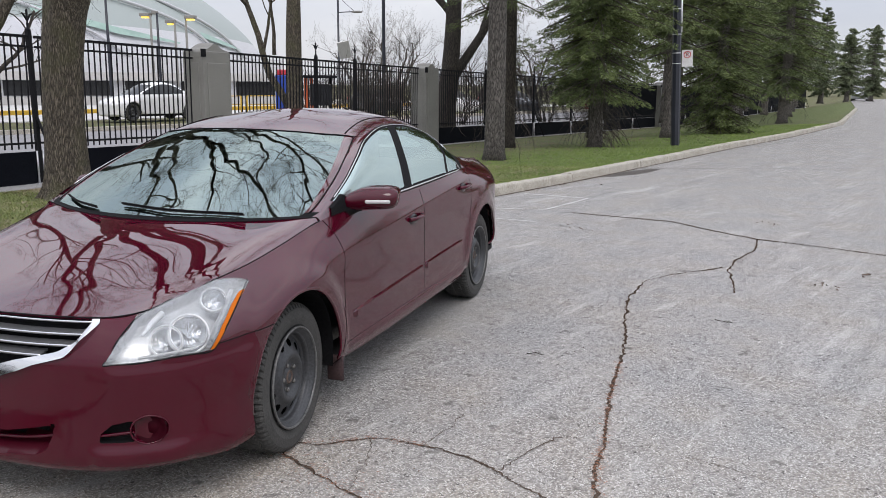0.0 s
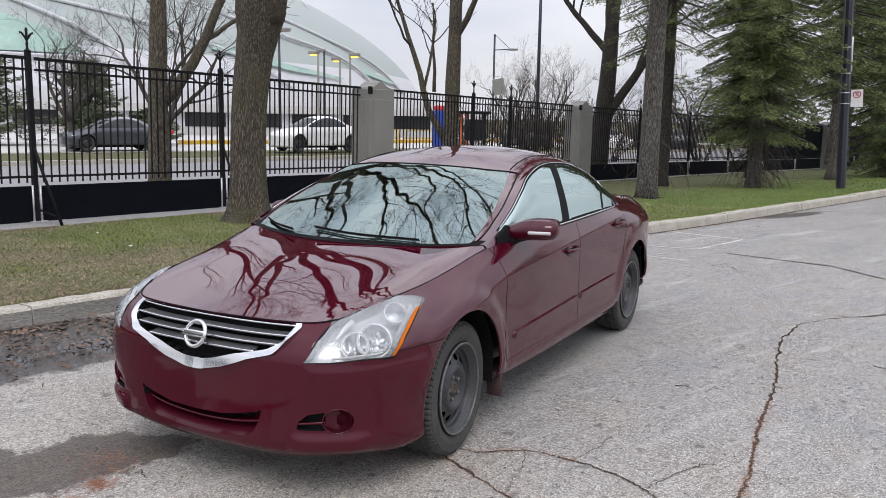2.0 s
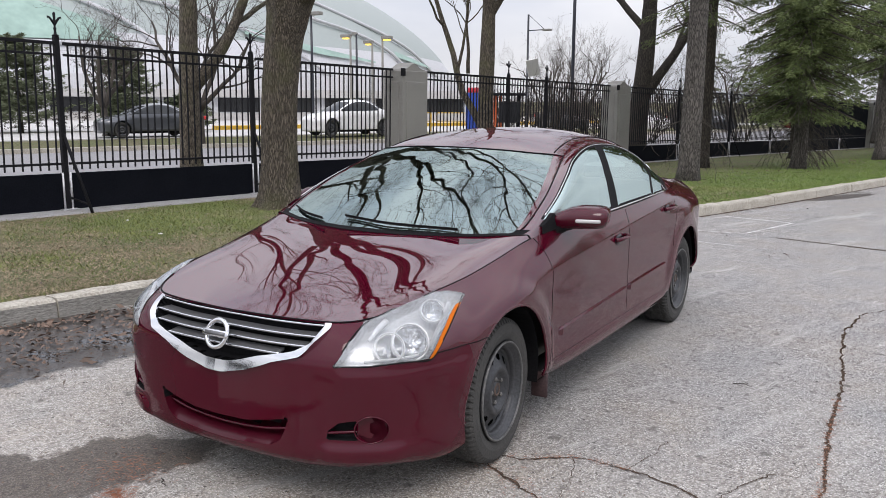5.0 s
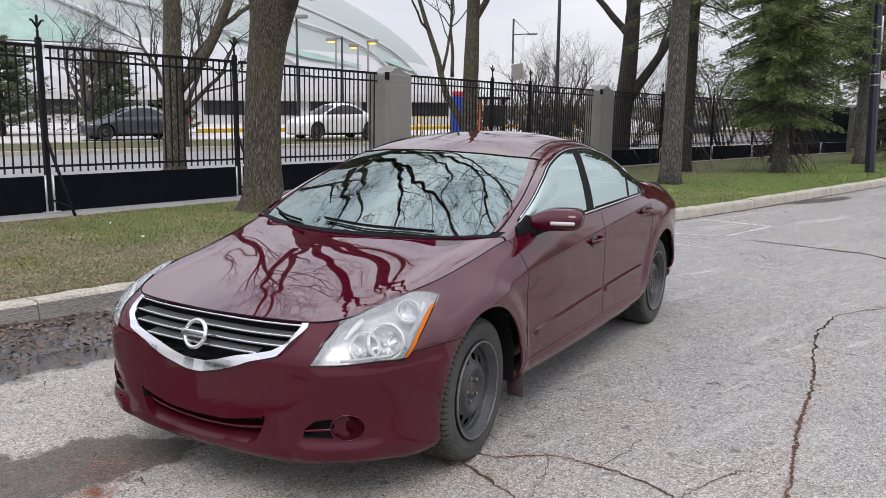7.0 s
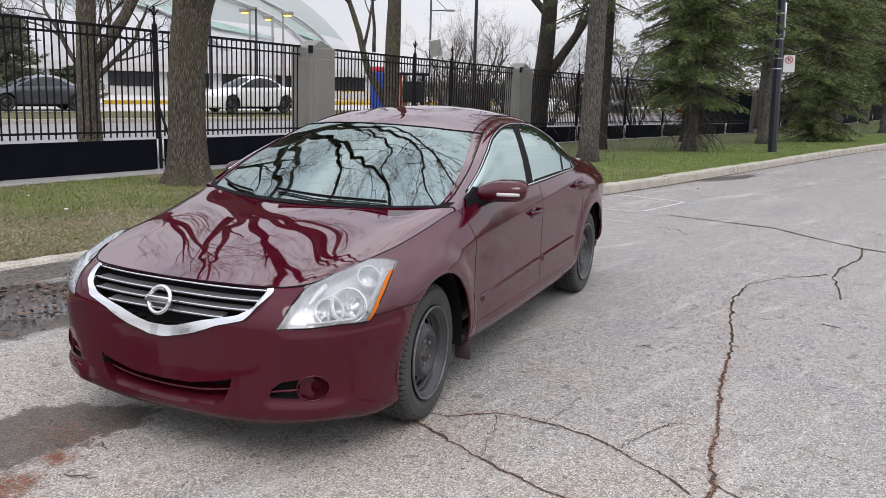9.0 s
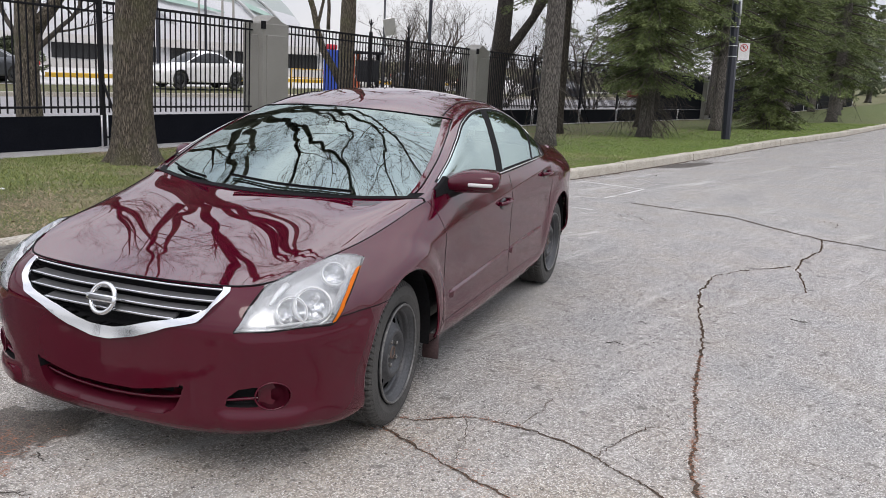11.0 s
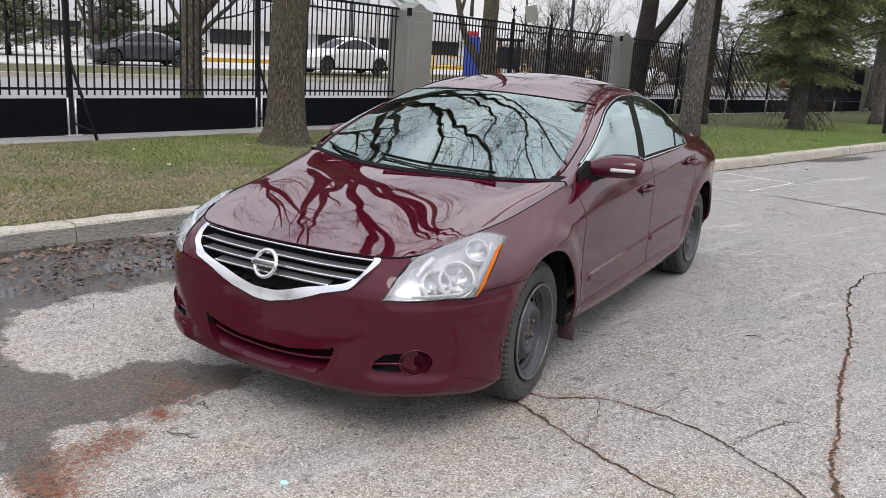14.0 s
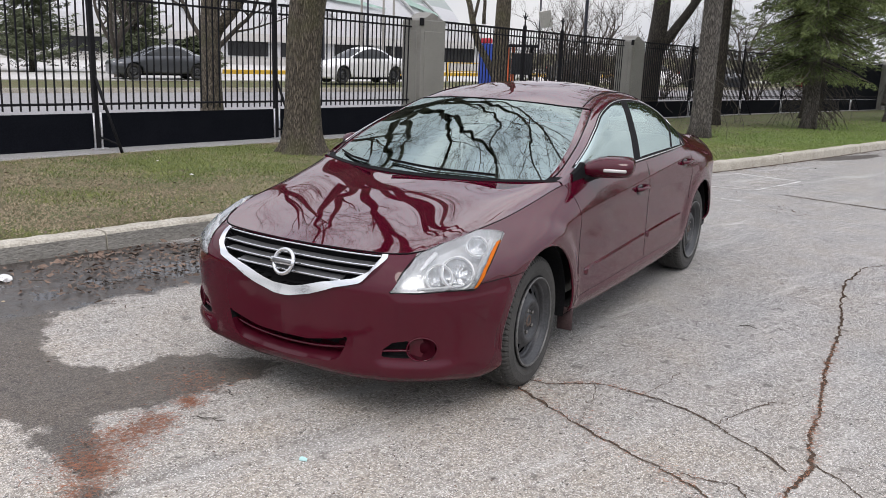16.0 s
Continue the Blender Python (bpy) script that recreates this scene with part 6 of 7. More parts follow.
def ash_tree():
    bx, by, bz = -5.38, 5.5, 0.11
    t = thing("ash_tree", "large bare ash tree with ridged brown bark on the verge", "tree", Matrix.Translation((bx, by, bz)))
    v, f = trunk_tube([(0.02, 0, -0.05), (0.03, 0.0, 0.8), (0.07, 0.0, 1.6), (0.17, 0.0, 2.25), (0.24, 0.0, 2.55), (0.29, 0.0, 2.85), (0.33, -0.02, 3.2)], [0.27, 0.235, 0.23, 0.24, 0.27, 0.33, 0.33], 150, 0.5, 0.034, 11)
    obj("trunk", v, f, M["bark"], t, "ridged bark trunk")
    limbs = [
        ([(-5.12, 5.45, 2.9), (-4.65, 5.0, 4.3), (-4.0, 4.35, 5.4), (-3.1, 3.55, 6.0), (-2.3, 3.05, 6.3), (-1.6, 2.8, 6.2), (-0.9, 2.5, 6.6)], [0.19, 0.14, 0.11, 0.09, 0.065, 0.05, 0.03], 15),
        ([(-5.05, 5.5, 2.9), (-4.35, 5.2, 4.5), (-3.3, 4.6, 5.7), (-2.4, 4.0, 6.0), (-1.8, 3.5, 6.1), (-1.75, 3.0, 6.3), (-1.2, 2.6, 6.8)], [0.17, 0.11, 0.075, 0.06, 0.05, 0.035, 0.02], 13),
        ([(-4.95, 5.5, 2.9), (-4.0, 5.15, 4.4), (-2.8, 4.6, 5.8), (-1.7, 4.2, 6.2), (-0.95, 3.75, 6.1), (-0.75, 3.3, 6.2), (-0.4, 2.8, 6.8)], [0.19, 0.14, 0.115, 0.08, 0.045, 0.035, 0.02], 14),
        ([(-3.1, 4.75, 5.4), (-2.1, 4.7, 6.1), (-1.3, 4.3, 6.3), (-0.4, 3.9, 6.4), (0.4, 3.6, 6.9)], [0.075, 0.06, 0.05, 0.035, 0.02], 10),
        ([(-4.0, 4.3, 5.35), (-3.6, 3.7, 6.0), (-3.0, 2.9, 6.2), (-2.6, 2.2, 6.3), (-2.4, 1.5, 6.9)], [0.085, 0.07, 0.055, 0.04, 0.02], 11),
        ([(-5.25, 5.5, 2.7), (-5.7, 5.6, 4.6), (-6.1, 5.2, 6.2), (-6.3, 4.5, 7.6), (-6.0, 4.0, 9.2)], [0.2, 0.14, 0.1, 0.07, 0.03], 13),
        ([(-5.1, 5.6, 2.8), (-4.9, 6.3, 5.0), (-4.6, 6.9, 7.0), (-4.9, 7.4, 9.5)], [0.2, 0.14, 0.09, 0.03], 13),
        ([(-5.45, 5.3, 4.0), (-5.6, 4.3, 5.4), (-5.1, 3.2, 6.4), (-4.9, 2.2, 7.2)], [0.1, 0.075, 0.05, 0.025], 11),
    ]
    rng = np.random.RandomState(11)
    out = []
    for points, radii, kids in limbs:
        crooked_limb(rng, [np.array(p) - (bx, by, bz) for p in points], radii, out, int(kids * 0.75))
    v, f = joined(out)
    tagged(obj("crown", v, f, M["bark"], t, "bare crooked branches and twigs"), kind="stuff")


ash_tree()
bare_tree("street_tree", "bare tree forking low behind the fence", -9.36, 7.6, -0.05,
          [(0, 0, -0.05), (0.0, 0, 1.0), (0.02, 0, 2.0), (0.06, 0.02, 3.2), (0.1, 0.05, 4.6)], [0.22, 0.18, 0.17, 0.15, 0.12],
          [((0.02, 0.02, 1.75), (0.75, 0.75, 0.9), 4.6, 0.115), ((0.08, 0.03, 4.0), (-0.4, 0.2, 1), 4.0, 0.08), ((0.1, 0.05, 4.4), (0.3, -0.2, 1), 4.5, 0.09), ((0.03, 0, 2.9), (-0.6, 0.5, 0.8), 2.4, 0.04)],
          5, M["bark"], 3, 0.3, (6, 5, 5))
bare_tree("street_tree", "pollarded bare tree with an upright second stem", -7.44, 15.34, -0.05,
          [(0, 0, -0.05), (0.0, 0, 1.2), (0.03, 0, 2.6), (0.06, 0, 3.6), (0.1, 0.0, 5.2)], [0.22, 0.19, 0.185, 0.16, 0.15],
          [((-0.1, 0, 1.0), (-0.55, -0.1, 1), 4.4, 0.1), ((0.07, 0, 3.6), (0.65, 0.1, 0.8), 2.6, 0.09), ((0.1, 0, 5.1), (0.1, 0.1, 1), 4, 0.15), ((-0.5, 0, 2.3), (0.05, 0, 1), 2.2, 0.05)],
          8, M["bark"], 3, 0.25, (4, 4, 4), group="street trees")
bare_tree("street_tree", "bare tree with two stout stems behind the fence", -5.95, 22.6, -0.25,
          [(0, 0, -0.05), (0.02, 0, 1.0), (0.12, 0, 2.2), (0.2, 0, 3.2), (0.26, 0.0, 4.6)], [0.36, 0.3, 0.27, 0.25, 0.22],
          [((0.15, 0, 1.9), (0.62, 0.1, 0.85), 4.6, 0.17), ((0.22, 0, 3.9), (-0.75, 0.0, 0.6), 4.0, 0.12), ((0.25, 0, 4.45), (0.2, 0.1, 1), 4.0, 0.222), ((0.26, 0, 4.3), (-0.3, -0.2, 1), 4.0, 0.12)],
          13, M["bark_dark"], 3, 0.25, (5, 5, 4), group="street trees")
for x, y, s, seed, hgt in ((-19.5, 52.6, 1.0, 21, 0.6), (-15.5, 60.0, 0.9, 22, 0.6), (-20.9, 18.6, 0.95, 23, 1.3), (-11, 58, 1.0, 24, 0.7), (-25.5, 60, 1.0, 27, 0.6), (-30, 21.5, 0.8, 29, 1.3)):
    bare_tree("small_tree", "small spreading bare tree beyond the fence", x, y, -0.12,
              [(0, 0, 0), (0.02, 0, 0.4), (0.0, 0, hgt)], [0.16, 0.14, 0.13],
              [((0, 0, hgt * 0.95), (math.cos(a) * 0.7, math.sin(a) * 0.7, 0.9), 4.2 * s, 0.1) for a in np.linspace(0, 5.2, 5)],
              seed, M["twig"], 3, 0.1, (6, 6, 5), 0.3, 0.3, 8, group="small bare trees")


def needle_sprays(rng, base, direction, length, n, size, droop):
    """Sprays along one conifer branch: many short needle blades fanned round twigs."""
    V = []
    d = np.array(direction, float)
    d /= np.linalg.norm(d)
    side = np.cross(d, [0, 0, 1.0])
    side /= np.linalg.norm(side) + 1e-9
    t = rng.uniform(0.12, 1.0, n)
    half = (1 - t) * length * 0.42 + 0.07
    lat = rng.uniform(-1, 1, n) * half
    pos = base + np.outer(t * length, d) + np.outer(lat, side)
    pos[:, 2] -= droop * (t * length) ** 2 * 0.25 + np.abs(lat) * 0.25 + rng.uniform(0, 0.12, n)
    ax = d * 0.6 + np.outer(np.sign(lat), side) * rng.uniform(0.4, 1.0, n)[:, None] + rng.normal(0, 0.35, (n, 3))
    ax[:, 2] -= 0.25
    ax /= np.linalg.norm(ax, axis=1)[:, None]
    wv = np.cross(ax, rng.normal(0, 1, (n, 3)))
    wv /= np.linalg.norm(wv, axis=1)[:, None]
    L = size * rng.uniform(0.6, 1.5, n)[:, None]
    W = size * 0.11
    a = pos - ax * L * 0.5
    return np.stack([a, pos + wv * W, pos + ax * L * 0.55, pos - wv * W], 1)


def conifer(name, label, x, y, z, height, width, skirt, seed, trunk_r, mat, bark, branches=230, per=85, size=0.13, group="", bare=0.0):
    t = thing(name, label, "tree", Matrix.Translation((x, y, z)), group)
    v, f = trunk_tube([(0, 0, -0.1), (0.03, 0, height * 0.3), (0.0, 0.02, height * 0.7), (0, 0, height)], [trunk_r, trunk_r * 0.8, trunk_r * 0.4, 0.02], 14, 0.3, 0.03, seed)
    obj("trunk", v, f, bark, t, "grey scaly trunk")
    rng = np.random.RandomState(seed)
    quads, twigs = [], []
    for k in range(branches):
        h = skirt + (height - skirt) * (rng.uniform(0, 1) ** 1.15)
        f = (h - skirt) / (height - skirt)
        reach = width * (1 - f) ** 0.62 * rng.uniform(0.62, 1.12) * (0.86 + 0.14 * math.sin(k * 1.7)) * (0.62 + 0.38 * min(1.0, f / 0.16)) + 0.15
        a = rng.uniform(0, 2 * math.pi)
        rise = np.interp(f, [0, 0.5, 1], [-0.32, -0.05, 0.45])
        d = np.array([math.cos(a), math.sin(a), rise])
        base = np.array([0, 0, h])
        n = max(8, int(per * (0.25 + reach / width)))
        quads.append(needle_sprays(rng, base, d, reach, n, size, 0.18))
        dn = d / np.linalg.norm(d)
        end = base + dn * reach * 0.93
        midp = base + dn * reach * 0.5
        midp[2] -= 0.18 * (reach * 0.5) ** 2 * 0.25
        end[2] -= 0.18 * reach ** 2 * 0.25
        twigs.append(tube([base, midp, end], [0.028, 0.017, 0.006], 4, False))
    for k in range(int(bare)):
        h = rng.uniform(0.3, skirt + 1.6)
        a = rng.uniform(0, 2 * math.pi)
        L = rng.uniform(0.4, 1.1)
        d = np.array([math.cos(a), math.sin(a), 0.0])
        p = np.array([0, 0, h])
        line = [p, p + d * L * 0.35 + [0, 0, -0.08], p + d * L * 0.75 + [0, 0, -0.35 * L], p + d * L + [0, 0, min(-0.15, -0.75 * L)]]
        line = [q + rng.normal(0, 0.03, 3) for q in line]
        twigs.append(tube(smooth_line(line, 9), np.linspace(0.012, 0.003, 9), 4, False))
        for j in range(5):
            q = line[1] + (line[3] - line[1]) * rng.uniform(0, 1)
            e = q + np.array([rng.normal(0, 0.14), rng.normal(0, 0.14), -rng.uniform(0.1, 0.35)])
            twigs.append(tube([q, (q + e) / 2 + rng.normal(0, 0.03, 3), e], [0.005, 0.004, 0.002], 3, False))
    q = np.concatenate(quads)
    m = len(q)
    verts = q.reshape(-1, 3)
    keep = verts[:, 2].reshape(m, 4).min(1) > 0.02
    verts = q[keep].reshape(-1, 3)
    idx = np.arange(len(verts)).reshape(-1, 4)
    tagged(obj("crown", verts, idx.tolist(), mat, t, "dark green needle sprays", smooth=False), kind="stuff")
    v, f = joined(twigs)
    tagged(obj("dead_wood", v, f, M["twig"], t, "grey drooping twigs"), kind="stuff")
    return t


def vz(x, y):
    return float(verge_z(np.array(x), np.array(y)))


SPRUCE = "tall dark green spruce with drooping boughs on the verge"
conifer("spruce", SPRUCE, -0.55, 18.3, vz(-0.55, 18.3), 16.0, 2.05, 1.45, 31, 0.17, M["needle"], M["bark_grey"], 560, 280, 0.095, "spruces", bare=150)
conifer("spruce", "spruce with boughs that sweep down to the grass", 2.3, 26.2, vz(2.3, 26.2), 16.5, 2.1, 0.2, 32, 0.2, M["needle"], M["bark_grey"], 540, 220, 0.11, "spruces", bare=40)
for sx, sy, sh, sw, sk, seed, count, per, size in (
        (4.9, 36.5, 12.5, 2.5, 1.4, 33, 300, 150, 0.15), (0.9, 23.6, 15.5, 2.3, 2.6, 34, 280, 180, 0.12), (2.8, 31.0, 13, 2.4, 2.2, 35, 220, 150, 0.15)):
    conifer("spruce", SPRUCE, sx, sy, vz(sx, sy), sh, sw, sk, seed, 0.22, M["needle"], M["bark_grey"], count, per, size, "spruces", bare=30)
for sx, sy, sh, sw, sk, seed, count, per, size in (
        (5.6, 45.0, 12.5, 2.4, 2.2, 36, 200, 80, 0.2), (6.4, 55.0, 13, 2.5, 2.2, 37, 190, 75, 0.24), (7.6, 68.0, 13, 2.7, 2.4, 38, 170, 70, 0.28),
        (11.0, 84.0, 8.6, 1.9, 1.0, 39, 150, 70, 0.3), (14.2, 92.0, 7.2, 2.2, 1.0, 40, 150, 70, 0.32), (17.6, 100.0, 8.0, 2.2, 0.8, 44, 150, 70, 0.34)):
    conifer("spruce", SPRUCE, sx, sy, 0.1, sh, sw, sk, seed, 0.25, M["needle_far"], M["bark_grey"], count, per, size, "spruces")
# high-limbed trunks of older spruces
conifer("spruce", "old spruce with a tall clear grey trunk", -1.87, 13.4, vz(-1.87, 13.4), 15, 2.6, 4.4, 41, 0.205, M["needle"], M["bark_grey"], 190, 170, 0.09, "old spruces", bare=16)
conifer("spruce", "old spruce with a tall clear dark trunk", -2.78, 18.1, vz(-2.78, 18.1), 14, 2.4, 3.6, 42, 0.185, M["needle"], M["bark_dark"], 190, 170, 0.09, "old spruces", bare=16)
conifer("spruce", "old spruce with a tall clear dark trunk", -1.5, 24.5, vz(-1.5, 24.5), 14, 2.6, 2.9, 43, 0.2, M["needle"], M["bark_dark"], 190, 160, 0.1, "old spruces", bare=20)
rngp = random.Random(6)
for k in range(14):
    y = 38 + k * 3.6
    x = float(kerb_x(y)) - 4.6 - rngp.uniform(0, 4.0) - 0.03 * (y - 38)
    z = 0.05
    t = thing("tall_trunk", "clear trunk of an old conifer in the row behind the verge", "tree", Matrix.Translation((x, y, z)), "old conifer trunks")
    v, f = trunk_tube([(0, 0, -0.2), (0.05, 0, 3), (0, 0, 7)], [0.22, 0.18, 0.15], 9, 0.2, 0.02, k)
    obj("trunk", v, f, M["bark_grey"], t)
    rng = np.random.RandomState(100 + k)
    quads = [needle_sprays(rng, np.array([0, 0, h]), np.array([math.cos(a), math.sin(a), -0.1]), 2.4, 60, 0.34, 0.1) for h, a in zip(rng.uniform(3.2, 10, 60), rng.uniform(0, 6.28, 60))]
    q = np.concatenate(quads).reshape(-1, 3)
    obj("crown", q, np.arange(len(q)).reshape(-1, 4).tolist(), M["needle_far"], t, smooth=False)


# ---------------------------------------------------------------- street furniture on the verge
def street_pole():
    z = vz(1.38, 18.8)
    p = thing("street_lamp_pole", "dark painted steel street pole on the grass verge", "pole", Matrix.Translation((1.38, 18.8, z)) @ pose(0, 0, 0, 0, -2.2, 0))
    v, f = lathe([(0.11, -0.05), (0.11, 1.2), (0.1, 4), (0.085, 9.0), (0.0, 9.0)], 8)
    obj("shaft", v, f, M["pole_paint"], p, smooth=False)
    part("conduit", box_bm(0.085, -0.03, 2.75, 0.125, 0.02, 3.55, 0.006), M["galv"], p, "grey conduit")
    for zz in (2.0, 2.25, 2.7, 3.3):
        v, f = lathe([(0.104, zz), (0.108, zz), (0.108, zz + 0.018), (0.104, zz + 0.018)], 16)
        obj("clamp_band", v, f, M["galv"], p)
    sign = thing("no_parking_sign", "white no-parking sign with a red ring, clamped to the pole", "sign", Matrix.Translation((1.38 + 0.175, 18.74, z + 2.13)) @ pose(0, 0, 0, 0, -2.2, -8))
    part("plate", box_bm(-0.13, -0.004, -0.2, 0.13, 0.004, 0.2, 0.002), M["white"], sign, smooth=False)
    v, f = lathe([(0.07, 0), (0.07, 0.004), (0.088, 0.004), (0.088, 0)], 32)
    obj("ring", v, f, M["red"], sign, "red ring", m=Matrix.Translation((0, -0.005, 0.09)) @ pose(0, 0, 0, 90, 0, 0))
    part("slash", box_bm(-0.075, -0.011, -0.008, 0.075, -0.0095, 0.008), M["red"], sign, smooth=False, m=Matrix.Translation((0, 0, 0.09)) @ pose(0, 0, 0, 0, 45, 0))
    cu = bpy.data.curves.new("letter", "FONT")
    cu.body, cu.size, cu.align_x, cu.align_y, cu.extrude = "P", 0.13, "CENTER", "CENTER", 0.001
    cu.materials.append(M["sign_black"])
    tx = new("letter", cu)
    tx.parent = sign
    tx.matrix_basis = Matrix.Translation((0, -0.0065, 0.09)) @ pose(0, 0, 0, 90, 0, 0)


street_pole()


# ---------------------------------------------------------------- street beyond the fence
DIR = np.array([0.37, 0.93])
DIR /= np.linalg.norm(DIR)
NOR = np.array([-DIR[1], DIR[0]])


def beyond(n, s):
    """Plan point n metres out from the origin line and s along it."""
    return NOR * n + DIR * s


def band_strip(name, n0, n1, z, mat, label, category, s0=-80, s1=60):
    a, b, c, d = beyond(n0, s0), beyond(n1, s0), beyond(n1, s1), beyond(n0, s1)
    verts = [(*p, z) for p in (a, b, c, d)] + [(*p, z - 0.25) for p in (a, b, c, d)]
    return tagged(obj(name, verts, [(3, 2, 1, 0), (4, 5, 1, 0), (5, 6, 2, 1), (6, 7, 3, 2), (7, 4, 0, 3)], mat, smooth=False), label, category, kind="structure")


def street():
    """The street's near edge gives way to the fence where the two lines meet."""
    verts, faces = [], []
    for k in np.arange(-80, 60, 2.0):
        n = 10.8
        while n < 24.0 and beyond(n, k)[0] > float(fence_x(beyond(n, k)[1])) - 0.7:
            n += 0.1
        verts += [(*beyond(n, k), -0.10), (*beyond(24.8, k), -0.10)]
    faces = [(i, i + 2, i + 3, i + 1) for i in range(0, len(verts) - 3, 2)]
    tagged(obj("street", verts, faces, M["far_road"], smooth=False), "grey asphalt street beyond the fence", "road", kind="structure")


street()
band_strip("street_kerb", 24.8, 25.1, 0.04, M["concrete"], "concrete kerb of the far street", "kerb")
band_strip("carriageway", 33.6, 41.0, -0.08, M["slab"], "pale second carriageway beyond a grass median", "road")
band_strip("plaza", 42.4, 75.0, -0.06, M["slab"], "pale paved forecourt", "pavement")
band_strip("yellow_kerb", 41.6, 42.3, 0.12, M["yellow"], "yellow painted kerb by the forecourt", "kerb", 16.5, 60)


def stadium():
    dome = thing("stadium", "white domed stadium with pale green roof panels", "building")
    C, R = np.array([-150.0, 75.0, -1.0]), np.array([94.0, 94.0, 33.0])

    def on(az, el, k=1.0):
        a, e = radians(az), radians(el)
        return C + R * k * np.array([math.cos(e) * math.cos(a), math.cos(e) * math.sin(a), math.sin(e)])

    azs, els = np.linspace(-180, 180, 121), np.linspace(0, 90, 31)
    verts = [on(a, e) for e in els for a in azs]
    n = len(azs)
    faces = [(j * n + i, j * n + i + 1, (j + 1) * n + i + 1, (j + 1) * n + i) for j in range(len(els) - 1) for i in range(n - 1)]
    low = [q for q in faces if verts[q[0]][2] < 6.5]
    obj("shell", verts, low, M["dome_white"], dome, "white shell wall")
    obj("roof_shell", verts, [q for q in faces if verts[q[0]][2] >= 6.5], M["dome_roof"], dome, "pale grey-green roof")

    def patch(points, name="roof_panel", k=1.004):
        az = [p[0] for p in points]
        el = [p[1] for p in points]
        half = len(points) // 2
        m = 14
        lo = [(np.interp(t, np.linspace(0, 1, half), az[:half]), np.interp(t, np.linspace(0, 1, half), el[:half])) for t in np.linspace(0, 1, m)]
        hi = [(np.interp(t, np.linspace(0, 1, half), az[half:][::-1]), np.interp(t, np.linspace(0, 1, half), el[half:][::-1])) for t in np.linspace(0, 1, m)]
        vv = []
        for a, b in zip(lo, hi):
            for t in np.linspace(0, 1, 6):
                vv.append(on(a[0] + (b[0] - a[0]) * t, a[1] + (b[1] - a[1]) * t, k))
        ff = [(i * 6 + j, (i + 1) * 6 + j, (i + 1) * 6 + j + 1, i * 6 + j + 1) for i in range(m - 1) for j in range(5)]
        obj(name, vv, ff, M["dome_green"], dome, "pale green roof panel")

    patch([(-40, 13.3), (-23, 13.3), (-16.8, 13.5), (-18.2, 17.0), (-21, 19.6), (-40, 24)])
    patch([(-8.3, 16.2), (-2, 13.2), (4.2, 12.3), (4.4, 12.6), (-2, 14.6), (-8, 17.4)])
    patch([(8.5, 14.2), (12, 13.0), (15.5, 12.2), (15.6, 12.5), (12, 14.2), (8.8, 15.6)])

    def rib(pts, r=0.5, name="rib", mat="dome_white"):
        p = np.array([on(a, e, 1.004) for a, e in pts])
        v, f = tube(smooth_line(p, 24), r, 6)
        obj(name, v, f, M[mat], dome)

    rib([(-45, 12.9), (-30, 12.8), (-20, 12.9), (-16.3, 13.0)], 0.16)
    rib([(-24, 27), (-19, 21), (-16.2, 17.0), (-15.0, 13.5), (-14.0, 9)], 0.2)
    rib([(-12, 30), (-2, 22), (4.6, 18.6), (8, 14.8), (10, 9)], 0.2)
    rib([(2, 26), (9, 20), (13, 16), (16, 10)], 0.2)
    rib([(-20, 24), (-12, 20), (-5.5, 14.5), (-2, 9)], 0.18)
    # front block under the dome
    a, b = np.array([-60.0, 34.0]), np.array([-32.0, 59.0])
    d = (b - a) / np.linalg.norm(b - a)
    nrm = np.array([-d[1], d[0]])

    def block(name, s0, s1, z0, z1, out, mat, label=""):
        L = np.linalg.norm(b - a)
        p0, p1 = a + d * L * s0, a + d * L * s1
        q = [p0 - nrm * out, p1 - nrm * out, p1 + nrm * 12, p0 + nrm * 12]
        vv = [(*p, z0) for p in q] + [(*p, z1) for p in q]
        obj(name, vv, [(0, 1, 5, 4), (1, 2, 6, 5), (2, 3, 7, 6), (3, 0, 4, 7), (4, 5, 6, 7)], mat, dome, label, smooth=False)

    block("front_wall", 0, 1, -0.3, 3.5, 0.0, M["dome_white"], "white front wall")
    block("canopy_band", 0, 1, 1.75, 2.35, 0.6, M["slab"], "pale grey fascia")
    for k in range(9):
        block("window_strip", k / 9 + 0.008, (k + 1) / 9 - 0.02, 0.62, 1.72, 0.08, M["dark_opening"], "dark glazing")
    block("plinth", 0, 1, -0.3, 0.55, 0.05, M["slab"])


stadium()


def lamp_post(x, y, h, head_dx, lit, name="lamp_post", label="grey lamp post with a lit yellow head by the forecourt"):
    p = thing(name, label, "street lamp", Matrix.Translation((x, y, -0.1)), "far lamp posts")
    v, f = lathe([(0.1, 0), (0.09, h * 0.5), (0.065, h), (0, h)], 10)
    obj("pole", v, f, M["pillar"] if lit else M["pole_paint"], p)
    hd = part("lamp_head", box_bm(min(0, head_dx), -0.22, h - 0.08, max(0, head_dx), 0.22, h + 0.14, 0.04), M["pillar"], p, smooth=False)
    if lit:
        part("lens", box_bm(min(0, head_dx) + 0.12, -0.17, h - 0.19, max(0, head_dx) - 0.12, 0.17, h - 0.085, 0.04), M["lamp_glow"], p, "lit yellow lens", smooth=False)


lamp_post(-33.7, 44.6, 6.05, -0.75, True)
lamp_post(-33.4, 44.9, 6.2, -0.3, False)
lamp_post(-32.45, 45.45, 5.65, -0.65, True)
lamp_post(-31.9, 45.9, 5.95, 0.75, True)
